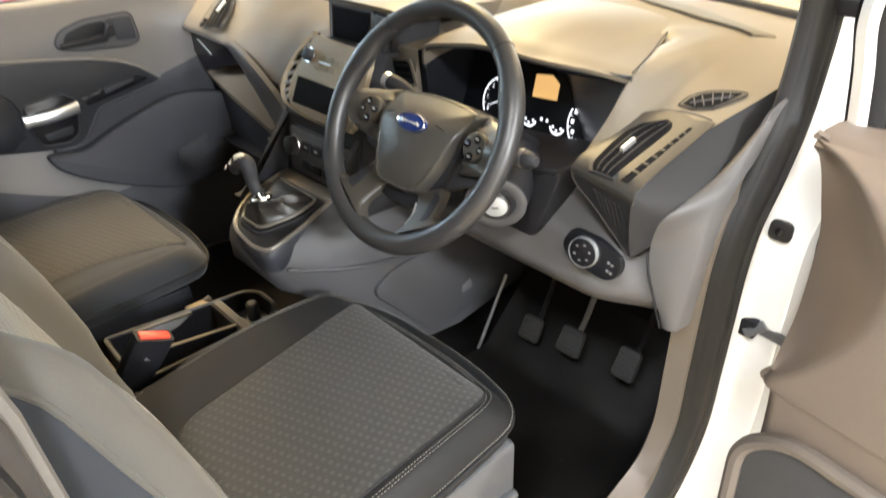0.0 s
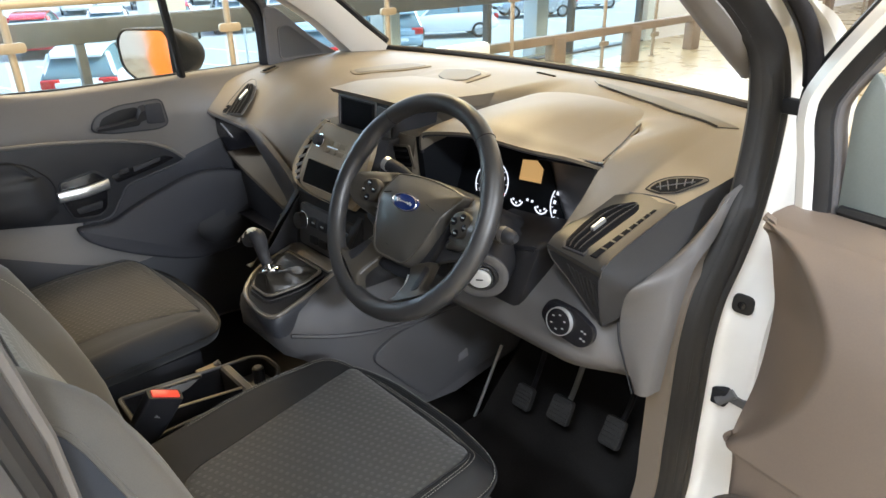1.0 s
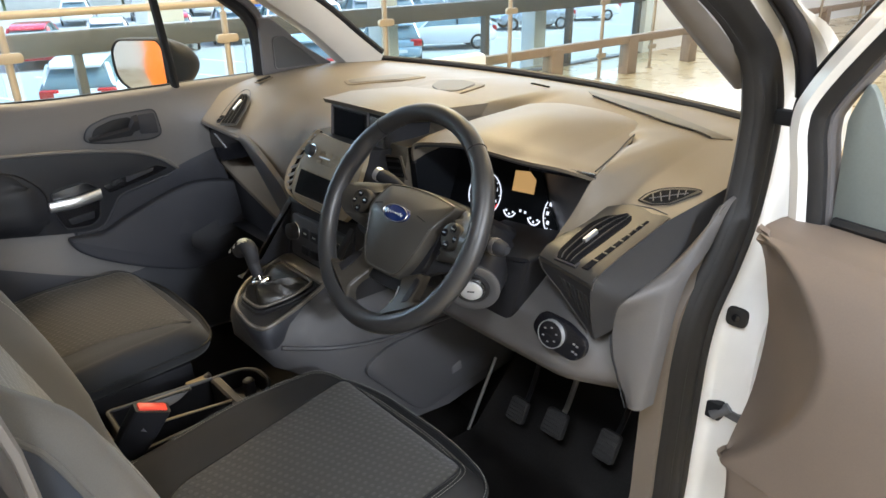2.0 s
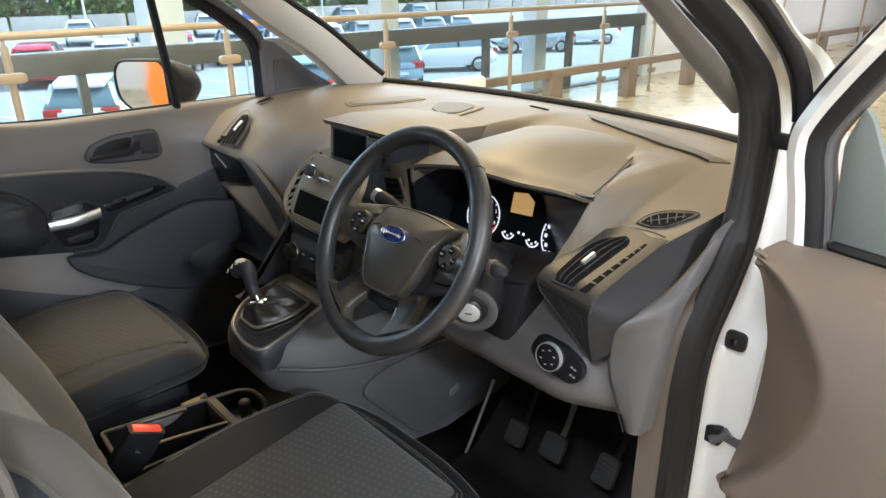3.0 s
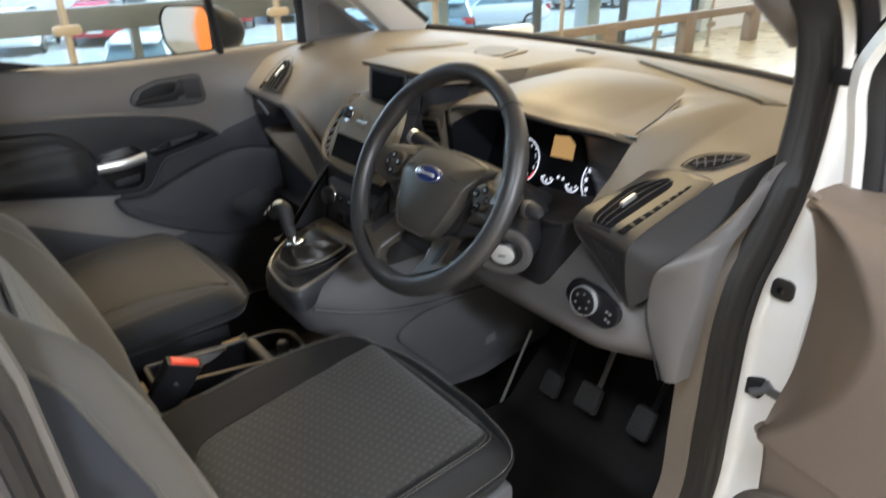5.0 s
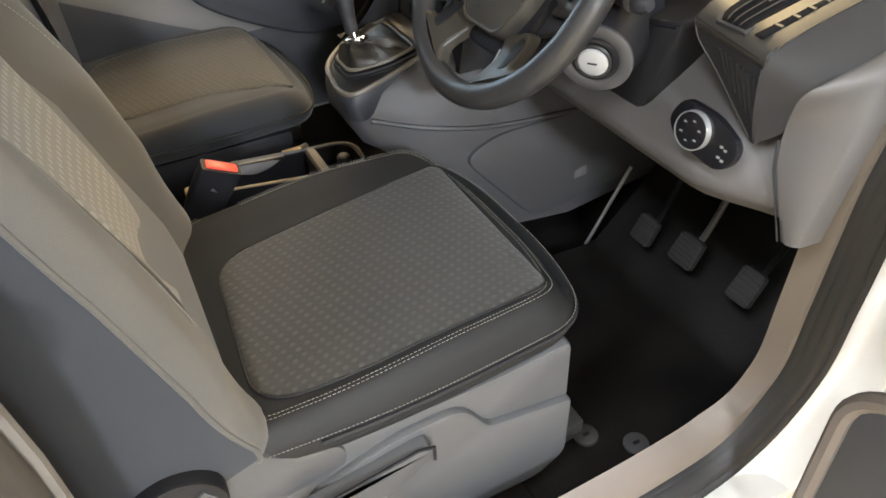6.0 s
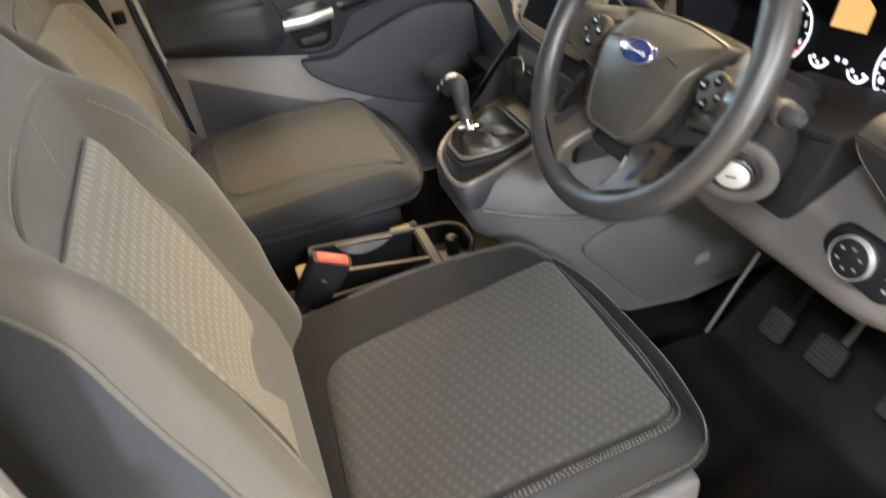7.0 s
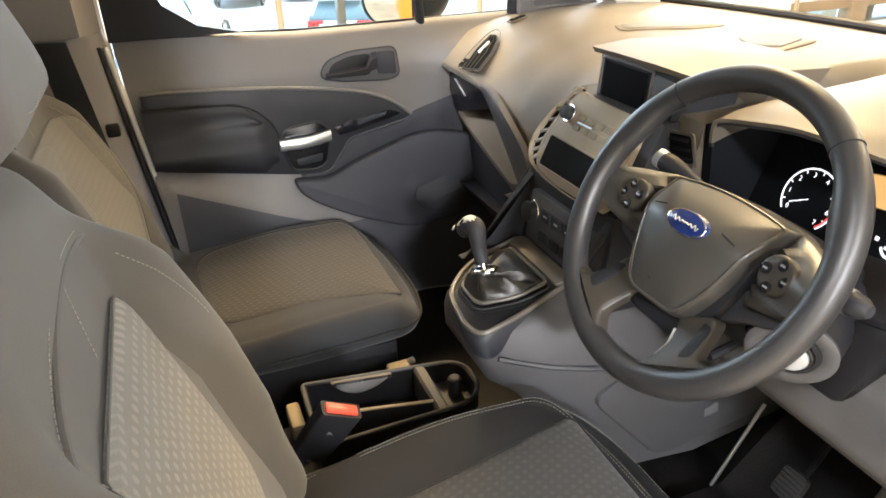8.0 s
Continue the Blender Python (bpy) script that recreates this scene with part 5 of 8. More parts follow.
part("screen_surround", loft([[spl(a * f, b_ * f, c) for a, b_ in rounded([(-0.074, -0.044), (0.128, -0.044), (0.138, 0.036), (-0.072, 0.042)], 0.008, 4)] for f, c in ((1.0, -0.12), (1.0, -0.003), (0.985, 0.0))]), M["dark"], dash, "dark grey screen surround")
fr_s = rounded([(-0.066, -0.039), (0.070, -0.039), (0.073, 0.036), (-0.064, 0.036)], 0.005, 3)
part("screen_frame", tube([spl(a, b_, 0.001) for a, b_ in fr_s], 0.0032, 6, closed=True), M["pillar"], dash, "grey screen bezel")
part("screen", prism([(-0.055, -0.033), (0.056, -0.033), (0.059, 0.030), (-0.053, 0.030)], 0.001, lambda a, b, c: spl(a, b, 0.0012 + c)), M["screen"], dash, "dark glass screen, switched off")
part("screen_side", prism(rounded([(0.076, -0.036), (0.122, -0.034), (0.128, 0.028), (0.078, 0.032)], 0.006, 3), 0.003, lambda a, b, c: spl(a, b, c), 0.001), M["doorlow"], dash, "grey panel beside the screen")

# ---- centre stack ----
st = thing("centre_stack", "centre console stack with silver radio panel, storage slot and heater controls", "console")
UP = (0, 0.48, 0.877)
up_ = frame_at((0.045, 0.098, 1.082), (1, 0, 0), UP)       # radio panel plane, middle
# body behind the panel
b = loft([[(x, 0.30, 1.14), (x, y0, 1.14), (x, y1, 0.995), (x, 0.20, 0.98)] for x, y0, y1 in ((-0.085, 0.145, 0.075), (-0.06, 0.125, 0.050), (0.15, 0.125, 0.050), (0.175, 0.145, 0.075))])
part("stack_body", b, M["dark"], st)
rad = cat2([(0.112, 0.066), (0.045, 0.066), (-0.030, 0.068), (-0.074, 0.070), (-0.090, 0.052), (-0.103, 0.020), (-0.112, -0.025), (-0.110, -0.060), (-0.098, -0.082), (-0.060, -0.091), (0.0, -0.095), (0.115, -0.092)], 60) + [(0.125, -0.080)]
part("radio_panel", prism(rad, 0.012, lambda a, b, c: up_(a, b, c - 0.004), 0.004), M["silverpl"], st, "silver-grey radio panel")
# crescent vent that follows the panel's border, with its own louvres
VOUT = cat2([(-0.080, 0.076), (-0.107, 0.046), (-0.131, 0.010), (-0.145, -0.034), (-0.138, -0.064), (-0.112, -0.084), (-0.060, -0.094), (0.0, -0.098), (0.060, -0.098)], 56)
VINN = cat2([(-0.077, 0.070), (-0.092, 0.044), (-0.103, 0.012), (-0.110, -0.026), (-0.108, -0.055), (-0.097, -0.074), (-0.055, -0.086), (0.0, -0.091), (0.060, -0.092)], 56)
vp = part("side_vent", loft([[up_(a, b_, -0.004), up_(a, b_, 0.009), up_(a * 0.7 + p * 0.3, b_ * 0.7 + q * 0.3, 0.012), up_(p, q, 0.0095), up_(p, q, -0.004)] for (a, b_), (p, q) in zip(VOUT, [(o[0] * 0.82 + i_[0] * 0.18, o[1] * 0.82 + i_[1] * 0.18) for o, i_ in zip(VOUT, VINN)])]), M["silverpl"], st, "silver rim of the curved vent", 60)
part("vent_edge", loft([[up_(a, b_, -0.004), up_(a, b_, 0.0085), up_(p, q, 0.0085), up_(p, q, -0.004)] for (a, b_), (p, q) in zip([(o[0] * 0.12 + i_[0] * 0.88, o[1] * 0.12 + i_[1] * 0.88) for o, i_ in zip(VOUT, VINN)], VINN)]), M["silverpl"], vp)
part("throat", loft([[up_(o[0], o[1], -0.003), up_(o[0], o[1], 0.002), up_(i_[0], i_[1], 0.002), up_(i_[0], i_[1], -0.003)] for o, i_ in zip(VOUT[:36], VINN[:36])]), M["carpet"], vp)
for k in range(3, 35, 4):
    o, i_ = VOUT[k + 1], VINN[k - 1]
    e_ = Vector((VOUT[k + 1][0] - VOUT[k][0], VOUT[k + 1][1] - VOUT[k][1])).normalized() * 0.0022
    part("slat", loft([[up_(p[0] - e_.x, p[1] - e_.y, c) for c in (0.001, 0.0085)] + [up_(p[0] + e_.x, p[1] + e_.y, c) for c in (0.0075, 0.001)] for p in (o, i_)]), M["slatsilver"], vp)
# knob, buttons, slot
k_ = part("radio_knob", disc(0.013, 0.018, lambda a, b, c: up_(-0.072 + a, 0.026 + b, 0.007 + c), 22, 0.003), M["dark"], st, "dark knob with silver collar")
part("collar", ring(0.0125, 0.016, 0.006, lambda a, b, c: up_(-0.072 + a, 0.026 + b, 0.007 + c), 22), M["chrome"], k_)
for k in range(5):
    part("button", prism(rounded([(-0.045 + 0.026 * k, 0.022), (-0.024 + 0.026 * k, 0.022), (-0.024 + 0.026 * k, 0.034), (-0.045 + 0.026 * k, 0.034)], 0.002, 2), 0.0032, lambda a, b, c: up_(a, b, c + 0.006), 0.0012), M["silverpl"], st)
    part("button", prism(rounded([(-0.05 + 0.026 * k, 0.004), (-0.029 + 0.026 * k, 0.004), (-0.029 + 0.026 * k, 0.015), (-0.05 + 0.026 * k, 0.015)], 0.002, 2), 0.0032, lambda a, b, c: up_(a, b, c + 0.006), 0.0012), M["silverpl"], st)
part("mode_bar", prism([(-0.040, 0.0175), (0.0, 0.0175), (0.0, 0.0195), (-0.040, 0.0195)], 0.003, lambda a, b, c: up_(a, b, c + 0.007)), M["satin"], st)
slot = rounded([(-0.088, -0.078), (0.098, -0.078), (0.098, -0.022), (-0.094, -0.020)], 0.007, 4)
part("storage_slot", prism(slot, 0.002, lambda a, b, c: up_(a, b, c + 0.0085)), M["carpet"], st, "glossy dark storage slot")
part("slot_rim", tube([up_(a, b_, 0.009) for a, b_ in slot + slot[:1]], 0.0022, 6), M["silverpl"], st)
# heater panel below
hp = frame_at((0.055, 0.048, 0.925), (1, 0, 0), (0, 0.12, 1))
b = loft([[(x, 0.25, z) for x, z in ((-0.095, 1.0), (0.20, 1.0), (0.215, 0.84), (-0.13, 0.80))], [(x, y, z) for x, y, z in ((-0.085, 0.062, 1.0), (0.185, 0.062, 1.0), (0.205, 0.030, 0.84), (-0.105, 0.030, 0.82))]])
part("heater_body", b, M["dark"], st, "dark lower stack housing")
part("heater_panel", prism(rounded([(-0.105, -0.055), (0.112, -0.055), (0.118, 0.045), (-0.105, 0.045)], 0.012, 4), 0.012, lambda a, b, c: hp(a, b, c - 0.003), 0.004), M["dashlow"], st, "grey heater control panel")
for kx in (-0.086, 0.090):
    k_ = part("heater_knob", disc(0.019, 0.020, lambda a, b, c: hp(kx + a, 0.005 + b, 0.008 + c), 24, 0.003), M["dark"], st, "dark rotary knob with silver ring")
    part("ring", ring(0.0175, 0.022, 0.005, lambda a, b, c: hp(kx + a, 0.005 + b, 0.008 + c), 24), M["chrome"], k_)
for k in range(3):
    part("button", prism(rounded([(-0.055 + 0.037 * k, 0.0), (-0.024 + 0.037 * k, 0.0), (-0.024 + 0.037 * k, 0.022), (-0.055 + 0.037 * k, 0.022)], 0.003, 2), 0.005, lambda a, b, c: hp(a, b, c + 0.008), 0.0015), M["dark"], st)
    part("mark", prism([(-0.045 + 0.037 * k, 0.009), (-0.034 + 0.037 * k, 0.009), (-0.034 + 0.037 * k, 0.012), (-0.045 + 0.037 * k, 0.012)], 0.001, lambda a, b, c: hp(a, b, c + 0.013)), M["satin"], st)
    part("button", prism(rounded([(-0.055 + 0.037 * k, -0.040), (-0.024 + 0.037 * k, -0.040), (-0.024 + 0.037 * k, -0.022), (-0.055 + 0.037 * k, -0.022)], 0.003, 2), 0.005, lambda a, b, c: hp(a, b, c + 0.008), 0.0015), M["black"], st)

# ---- shelf and glove box ahead of the passenger ----
gb = thing("glove_box", "grey glove box lid under a black open shelf", "glove box")
b = loft([[(-0.79, 0.25, 1.035), (-0.79, 0.25, 0.955), (-0.79, 0.33, 0.95), (-0.79, 0.33, 1.04)], [(-0.50, 0.245, 1.03), (-0.50, 0.245, 0.95), (-0.50, 0.32, 0.95), (-0.50, 0.32, 1.03)],
          [(-0.26, 0.225, 0.90), (-0.26, 0.225, 0.845), (-0.26, 0.30, 0.84), (-0.26, 0.30, 0.90)]])
part("shelf", b, M["black"], gb, "black shelf opening")
part("shelf_lip", tube(cat([(-0.79, 0.160, 1.046), (-0.66, 0.164, 1.040), (-0.56, 0.163, 1.037), (-0.48, 0.160, 1.036)], 16), 0.006, 8), M["dashlow"], gb)
face_ = rounded([(-0.789, 1.036), (-0.505, 1.032), (-0.510, 0.985), (-0.700, 0.930), (-0.776, 0.985)], [0.01, 0.004, 0.01, 0.015, 0.02], 4)
part("shelf_front", prism(face_, 0.012, lambda a, b, c: Vector((a, 0.187 - c, b)), 0.003), M["gloss"], gb, "glossy black end of the shelf")
BO = cat([(-0.520, 0.161, 1.043), (-0.466, 0.157, 1.038), (-0.370, 0.152, 1.000), (-0.275, 0.147, 0.953), (-0.235, 0.140, 0.925)], 20)
BI = cat([(-0.520, 0.166, 1.028), (-0.490, 0.166, 1.006), (-0.410, 0.162, 0.948), (-0.318, 0.158, 0.874), (-0.270, 0.150, 0.835)], 20)
part("shelf_band", sheet([[p + Vector((0, 0.012, 0.004))] + [p.lerp(q, f) + Vector((0, -0.003, 0)) * math.sin(math.pi * f) for f in (0, 0.1, 0.3, 0.5, 0.7, 0.9, 1)] + [q + Vector((0, 0.014, -0.002))] for p, q in zip(BO, BI)], 0.004), M["dashlow"], gb, "dark grey slanted edge of the shelf", 60)
lq = [Vector(p) for p in ((-0.758, 0.193, 0.916), (-0.599, 0.218, 0.966), (-0.298, 0.166, 0.861), (-0.355, 0.159, 0.847))]
part("lid", loft([[p + Vector((0, 0.02, -0.04)) for p in lq], [p + Vector((0, 0.001, -0.004)) for p in lq], [p.lerp((lq[0] + lq[1] + lq[2] + lq[3]) / 4, 0.02) for p in lq]]), M["dash"], gb, "grey glove box shelf", 30)
b = loft([[(-0.78, 0.205, 0.945), (-0.78, 0.20, 0.74), (-0.78, 0.34, 0.74), (-0.78, 0.34, 0.945)], [(-0.66, 0.20, 0.930), (-0.66, 0.21, 0.74), (-0.66, 0.34, 0.74), (-0.66, 0.34, 0.95)], [(-0.45, 0.190, 0.885), (-0.45, 0.20, 0.735), (-0.45, 0.32, 0.735), (-0.45, 0.32, 0.92)],
          [(-0.27, 0.180, 0.842), (-0.27, 0.18, 0.73), (-0.27, 0.30, 0.73), (-0.27, 0.30, 0.86)]])
part("lower_body", b, M["black"], gb, "black lower glove box body")
# satin silver sliver on the shelf's end face
part("shelf_mark", prism(rounded([(-0.727, 1.016), (-0.719, 1.016), (-0.648, 0.985), (-0.657, 0.983)], 0.002, 2), 0.003, lambda a, b, c: Vector((a, 0.176 - c, b)), 0.001), M["satin"], gb, "narrow silver mark")
b = loft([[(x, 0.17, 0.73), (x, 0.30, 0.56), (x, 0.60, 0.50), (x, 0.60, 0.73)] for x in (-0.79, -0.14)])
part("under_cover", b, M["black"], gb)
b = loft([[(x, 0.10, 0.86), (x, 0.13, 0.70), (x, 0.40, 0.55), (x, 0.40, 0.90)] for x in (-0.27, -0.10)])
part("side_filler", b, M["dark"], gb)

# ---- lower dash on the driver's side ----
kp = thing("knee_panel", "grey knee panel with the light switch panel", "dashboard panel")
g = []
for i in range(25):
    f = i / 24
    x = 0.30 + 0.505 * f
    row = []
    for j in range(15):
        h = j / 14
        zt = 1.03 - 0.02 * f
        zb = 0.858 - 0.006 * f
        z = zt + (zb - zt) * h
        y = 0.190 - 0.09 * smooth01(h * 1.2) + 0.02 * smooth01((h - 0.85) / 0.15) + 0.05 * smooth01((f - 0.75) / 0.25)
        row.append((x, y, z))
    row += [(x, row[-1][1] + 0.02, row[-1][2] - 0.012), (x, row[-1][1] + 0.10, row[-1][2] + 0.01), (x, 0.42, row[-1][2] + 0.05)]
    g.append(row)
part("panel", sheet(g, 0.005), M["kneetrim"], kp, "grey plastic knee panel", 60)
sp_ = frame_at((0.703, 0.094, 0.948), (0.99, 0.06, 0.0), (0.0, 0.15, 1))
lo = rounded([(-0.056, -0.004), (-0.040, 0.030), (0.012, 0.026), (0.052, 0.006), (0.050, -0.020), (0.030, -0.036), (-0.030, -0.026)], 0.015, 5)
ls = part("light_switch_plate", prism(lo, 0.010, lambda a, b, c: sp_(a, b, c - 0.002), 0.003), M["gloss"], kp, "black light switch plate")
kn = part("light_knob", disc(0.0225, 0.009, lambda a, b, c: sp_(-0.012 + a, -0.001 + b, 0.007 + c), 30, 0.002), M["gloss"], kp, "dark rotary light switch with bright ring")
part("knob_ring", ring(0.0224, 0.0240, 0.0090, lambda a, b, c: sp_(-0.012 + a, -0.001 + b, 0.007 + c), 30), M["satin"], kn)
for k in range(6):
    t = radians(60 * k + 20)
    part("mark", prism([(-0.0022, -0.0010), (0.0022, -0.0010), (0.0018, 0.0010), (-0.0018, 0.0010)], 0.0006, lambda a, b, c: sp_(-0.012 + 0.013 * math.cos(t) + a, -0.001 + 0.013 * math.sin(t) + b, 0.0160 + c)), M["satin"], kn)
for k in range(2):
    for q in range(2):
        part("mark", prism([(-0.0022, -0.0014), (0.0022, -0.0014), (0.0022, 0.0014), (-0.0022, 0.0014)], 0.0006, lambda a, b, c: sp_(0.030 + 0.006 * q + a, -0.004 - 0.013 * k + b - 0.002 * q, 0.0082 + c)), M["satin"], ls)

# ---- tunnel console with gear lever ----
tn = thing("tunnel_console", "grey tunnel console that carries the gear lever", "console")
rings = []
for y, zt, zb, x0, x1 in ((-0.160, 0.810, 0.77, 0.02, 0.130), (-0.145, 0.820, 0.73, -0.03, 0.155), (-0.10, 0.832, 0.70, -0.055, 0.172), (-0.03, 0.848, 0.62, -0.075, 0.190), (0.05, 0.87, 0.52, -0.09, 0.20), (0.16, 0.90, 0.46, -0.115, 0.205), (0.30, 0.90, 0.44, -0.115, 0.205), (0.55, 0.90, 0.47, -0.115, 0.205)):
    rings.append([Vector((x0, y, zb)), Vector((x0 - 0.004, y, (zt + zb) / 2)), Vector((x0 + 0.012, y, zt - 0.012)), Vector((x0 + 0.03, y, zt)), Vector((x1 - 0.03, y, zt)), Vector((x1 - 0.010, y, zt - 0.014)), Vector((x1 + 0.006, y, (zt + zb) / 2)), Vector((x1, y, zb))])
part("body", loft(rings), M["dashlow"], tn, "grey console body", 50)
part("crease", tube(cat([(0.168, -0.13, 0.775), (0.196, -0.02, 0.742), (0.208, 0.12, 0.715), (0.212, 0.34, 0.70)], 18), 0.005, 6), M["dashlow"], tn)
cov = rounded([(0.03, 0.665), (0.10, 0.700), (0.34, 0.70), (0.46, 0.60), (0.47, 0.50), (0.20, 0.468)], 0.04, 4)
part("side_cover", prism(cov, 0.012, lambda a, b, c: Vector((0.203 + c, a, b)), 0.005), M["dashlow"], tn, "grey side cover")
part("cover_plug", prism(rounded([(0.300, 0.536), (0.300, 0.556), (0.330, 0.566), (0.335, 0.540)], 0.004, 3), 0.004, lambda a, b, c: Vector((0.214 + c, a, b)), 0.002), M["pillar"], tn)
# lever plate: outer lip, stepped recess and an inner rim that holds the gaiter
gp = frame_at((0.048, -0.060, 0.847), (1, 0, 0), (0, 0.97, 0.22))
plate = rounded([(-0.030, -0.098), (0.070, -0.110), (0.112, -0.100), (0.106, -0.020), (0.080, 0.088), (-0.104, 0.088), (-0.094, -0.030)], [0.035, 0.05, 0.035, 0.05, 0.02, 0.02, 0.05], 6)
part("lever_plate", prism(plate, 0.016, lambda a, b, c: gp(a, b, c - 0.016), 0.004), M["dark"], tn, "dark lever surround")
part("side_band", loft([[gp(a * f, b_ * f - sh_, c) for a, b_ in plate] for f, sh_, c in ((1.0, 0.0, 0.0), (1.035, 0.002, -0.006), (1.05, 0.003, -0.020), (1.04, 0.002, -0.052), (0.95, 0.0, -0.060))]), M["band"], tn, "dark band below the lever surround", 50)
part("plate_lip", tube([gp(a * 1.012, b_ * 1.012, 0.001) for a, b_ in plate], 0.0048, 8, closed=True), M["rimtan"], tn, "rounded outer lip")
inn = rounded([(-0.024, -0.074), (0.046, -0.074), (0.074, -0.006), (0.068, 0.050), (-0.070, 0.052), (-0.066, 0.0)], [0.012, 0.02, 0.03, 0.012, 0.012, 0.04], 6)
part("plate_recess", prism([(a * 1.14 + 0.004, b_ * 1.12 - 0.004) for a, b_ in inn], 0.002, lambda a, b, c: gp(a, b, c - 0.0002), 0.0008), M["black"], tn)
part("plate_step", tube([gp(a * 1.09 + 0.002, b_ * 1.08 - 0.002, 0.004) for a, b_ in inn], 0.0024, 6, closed=True), M["dark"], tn)
part("plate_rim", tube([gp(a, b_, 0.010) for a, b_ in inn], 0.0036, 8, closed=True), M["rimtan"], tn, "brown-grey rim round the gaiter")
part("back_ledge", prism(rounded([(-0.095, 0.060), (0.080, 0.060), (0.084, 0.088), (-0.100, 0.088)], 0.006, 3), 0.006, lambda a, b, c: gp(a, b, c + 0.0005), 0.002), M["rimtan"], tn, "brown-grey ledge behind the gaiter")
# fins that run from the stack down to the lever surround
FIN = [(0.066, 0.995), (0.012, 0.932), (-0.029, 0.880), (-0.072, 0.838), (-0.094, 0.838), (-0.060, 0.805), (0.066, 0.805)]
FIN_NEAR = [(0.066, 0.995), (0.034, 0.962), (0.006, 0.926), (-0.006, 0.895), (0.010, 0.885), (0.066, 0.885)]
for x0, x1, outline in ((-0.090, -0.072, FIN), (0.166, 0.182, FIN_NEAR)):
    fin = prism(rounded(outline, 0.008, 4), x1 - x0, lambda a, b, c: Vector((x0 + c, a, b)), 0.004)
    part("fin", fin, M["dark"], tn, "dark fin beside the heater controls", 50)
gl = thing("gear_lever", "dark gear lever with a pale metal cap over a black gaiter", "gear lever")
rings = []
for f, h, wr in ((0.99, 0.008, 0.0), (0.93, 0.013, 0.003), (0.80, 0.022, 0.008), (0.62, 0.030, 0.011), (0.44, 0.034, 0.009), (0.28, 0.037, 0.004), (0.17, 0.043, 0.001)):
    r_ = []
    for k, (a, b_) in enumerate(inn):
        wv = wr * math.sin(k * 0.9 + h * 130) + wr * 0.6 * math.sin(k * 0.45 + 1.0)
        r_.append(gp(a * f + 0.010 * (1 - f), b_ * f - 0.046 * (1 - f), h + wv * 0.7))
    rings.append(r_)
part("gaiter", loft(rings), M["boot"], gl, "soft black gaiter with folds", 70)
part("collar", tube([Vector((0.056 + 0.0190 * math.cos(t), -0.102 + 0.0190 * math.sin(t), 0.881 + 0.006 * math.cos(t))) for t in [2 * math.pi * k / 24 for k in range(24)]], 0.0046, 8, closed=True), M["chrome"], gl, "chrome collar")
part("rod", tube([(0.058, -0.102, 0.870), (0.044, -0.103, 0.896)], 0.0065, 10), M["chrome"], gl, "bright lever rod")
GRIP = cat([(0.047, -0.103, 0.889), (0.034, -0.104, 0.912), (0.031, -0.105, 0.932), (0.024, -0.106, 0.948), (0.006, -0.107, 0.946), (-0.014, -0.108, 0.930), (-0.024, -0.108, 0.918)], 28)
gr_ = [0.0120 + 0.0052 * smooth01(k / 16) - 0.0090 * smooth01((k - 22) / 6) for k in range(28)]
part("grip", tube(GRIP, gr_, 16), M["dark"], gl, "dark hooked grip", 70)
cap_ = [p + Vector((0.001, -0.001, 0.0038)) for p in GRIP[13:27]]
part("cap", tube(cap_, [0.0105 + 0.0050 * math.sin(math.pi * (k + 1) / 15) for k in range(14)], 14), M["capgold"], gl, "pale metal cap", 70)
for k in range(4):
    c = Vector((0.004 - 0.0085 * k, -0.1185 - 0.0015 * k, 0.955 - 0.0075 * k))
    part("cap_inlay", tube([c + Vector((0.001, -0.003, 0.004)), c + Vector((-0.003, -0.006, -0.004))], 0.0020, 6), M["satin"] if k % 2 else M["black"], gl)

# ---- low console between the seats ----
lc = thing("low_console", "black low console with cup wells and a socket between the seats", "console")
part("body", box(-0.080, 0.085, -0.62, -0.110, FLOOR, 0.548, 0.015), M["black"], lc)
LR = rounded([(-0.096, -0.425), (-0.060, -0.200), (-0.050, -0.130), (-0.022, -0.104), (0.045, -0.104), (0.082, -0.140), (0.086, -0.430)], [0.012, 0.08, 0.03, 0.03, 0.04, 0.04, 0.012], 5)
part("wall", loft([[(a * f, -0.26 + (b_ + 0.26) * f, z) for a, b_ in LR] for f, z in ((1.0, 0.50), (1.0, 0.620), (0.95, 0.620), (0.93, 0.552), (0.93, 0.50))], cap=False), M["black"], lc, "black console wall", 40)
part("rim", tube([(a * 0.985, -0.26 + (b_ + 0.26) * 0.99, 0.621) for a, b_ in LR], 0.0042, 8, closed=True), M["dashlow"], lc, "grey moulded rim")
part("well_floor", box(-0.075, 0.078, -0.42, -0.11, 0.548, 0.553), M["carpet"], lc)
rl = [Vector((0.002, -0.420, 0.620)), Vector((0.019, -0.346, 0.621)), Vector((0.036, -0.272, 0.621)), Vector((0.051, -0.205, 0.621))]
part("rail_wall", loft([[p + Vector((-0.003, 0, 0)), p + Vector((0.003, 0, 0)), p + Vector((0.004, 0, -0.070)), p + Vector((-0.004, 0, -0.070))] for p in rl]), M["black"], lc)
part("near_rail", tube(rl, 0.0034, 8), M["silverpl"], lc, "pale inner rail")
b = loft([[(x, -0.205, 0.555), (x, -0.207, 0.618), (x, -0.202, 0.623), (x, -0.188, 0.623), (x, -0.183, 0.617), (x, -0.183, 0.555)] for x in (-0.058, 0.000, 0.078)])
part("cross_bar", b, M["kneetrim"], lc, "brown-grey cross bar")
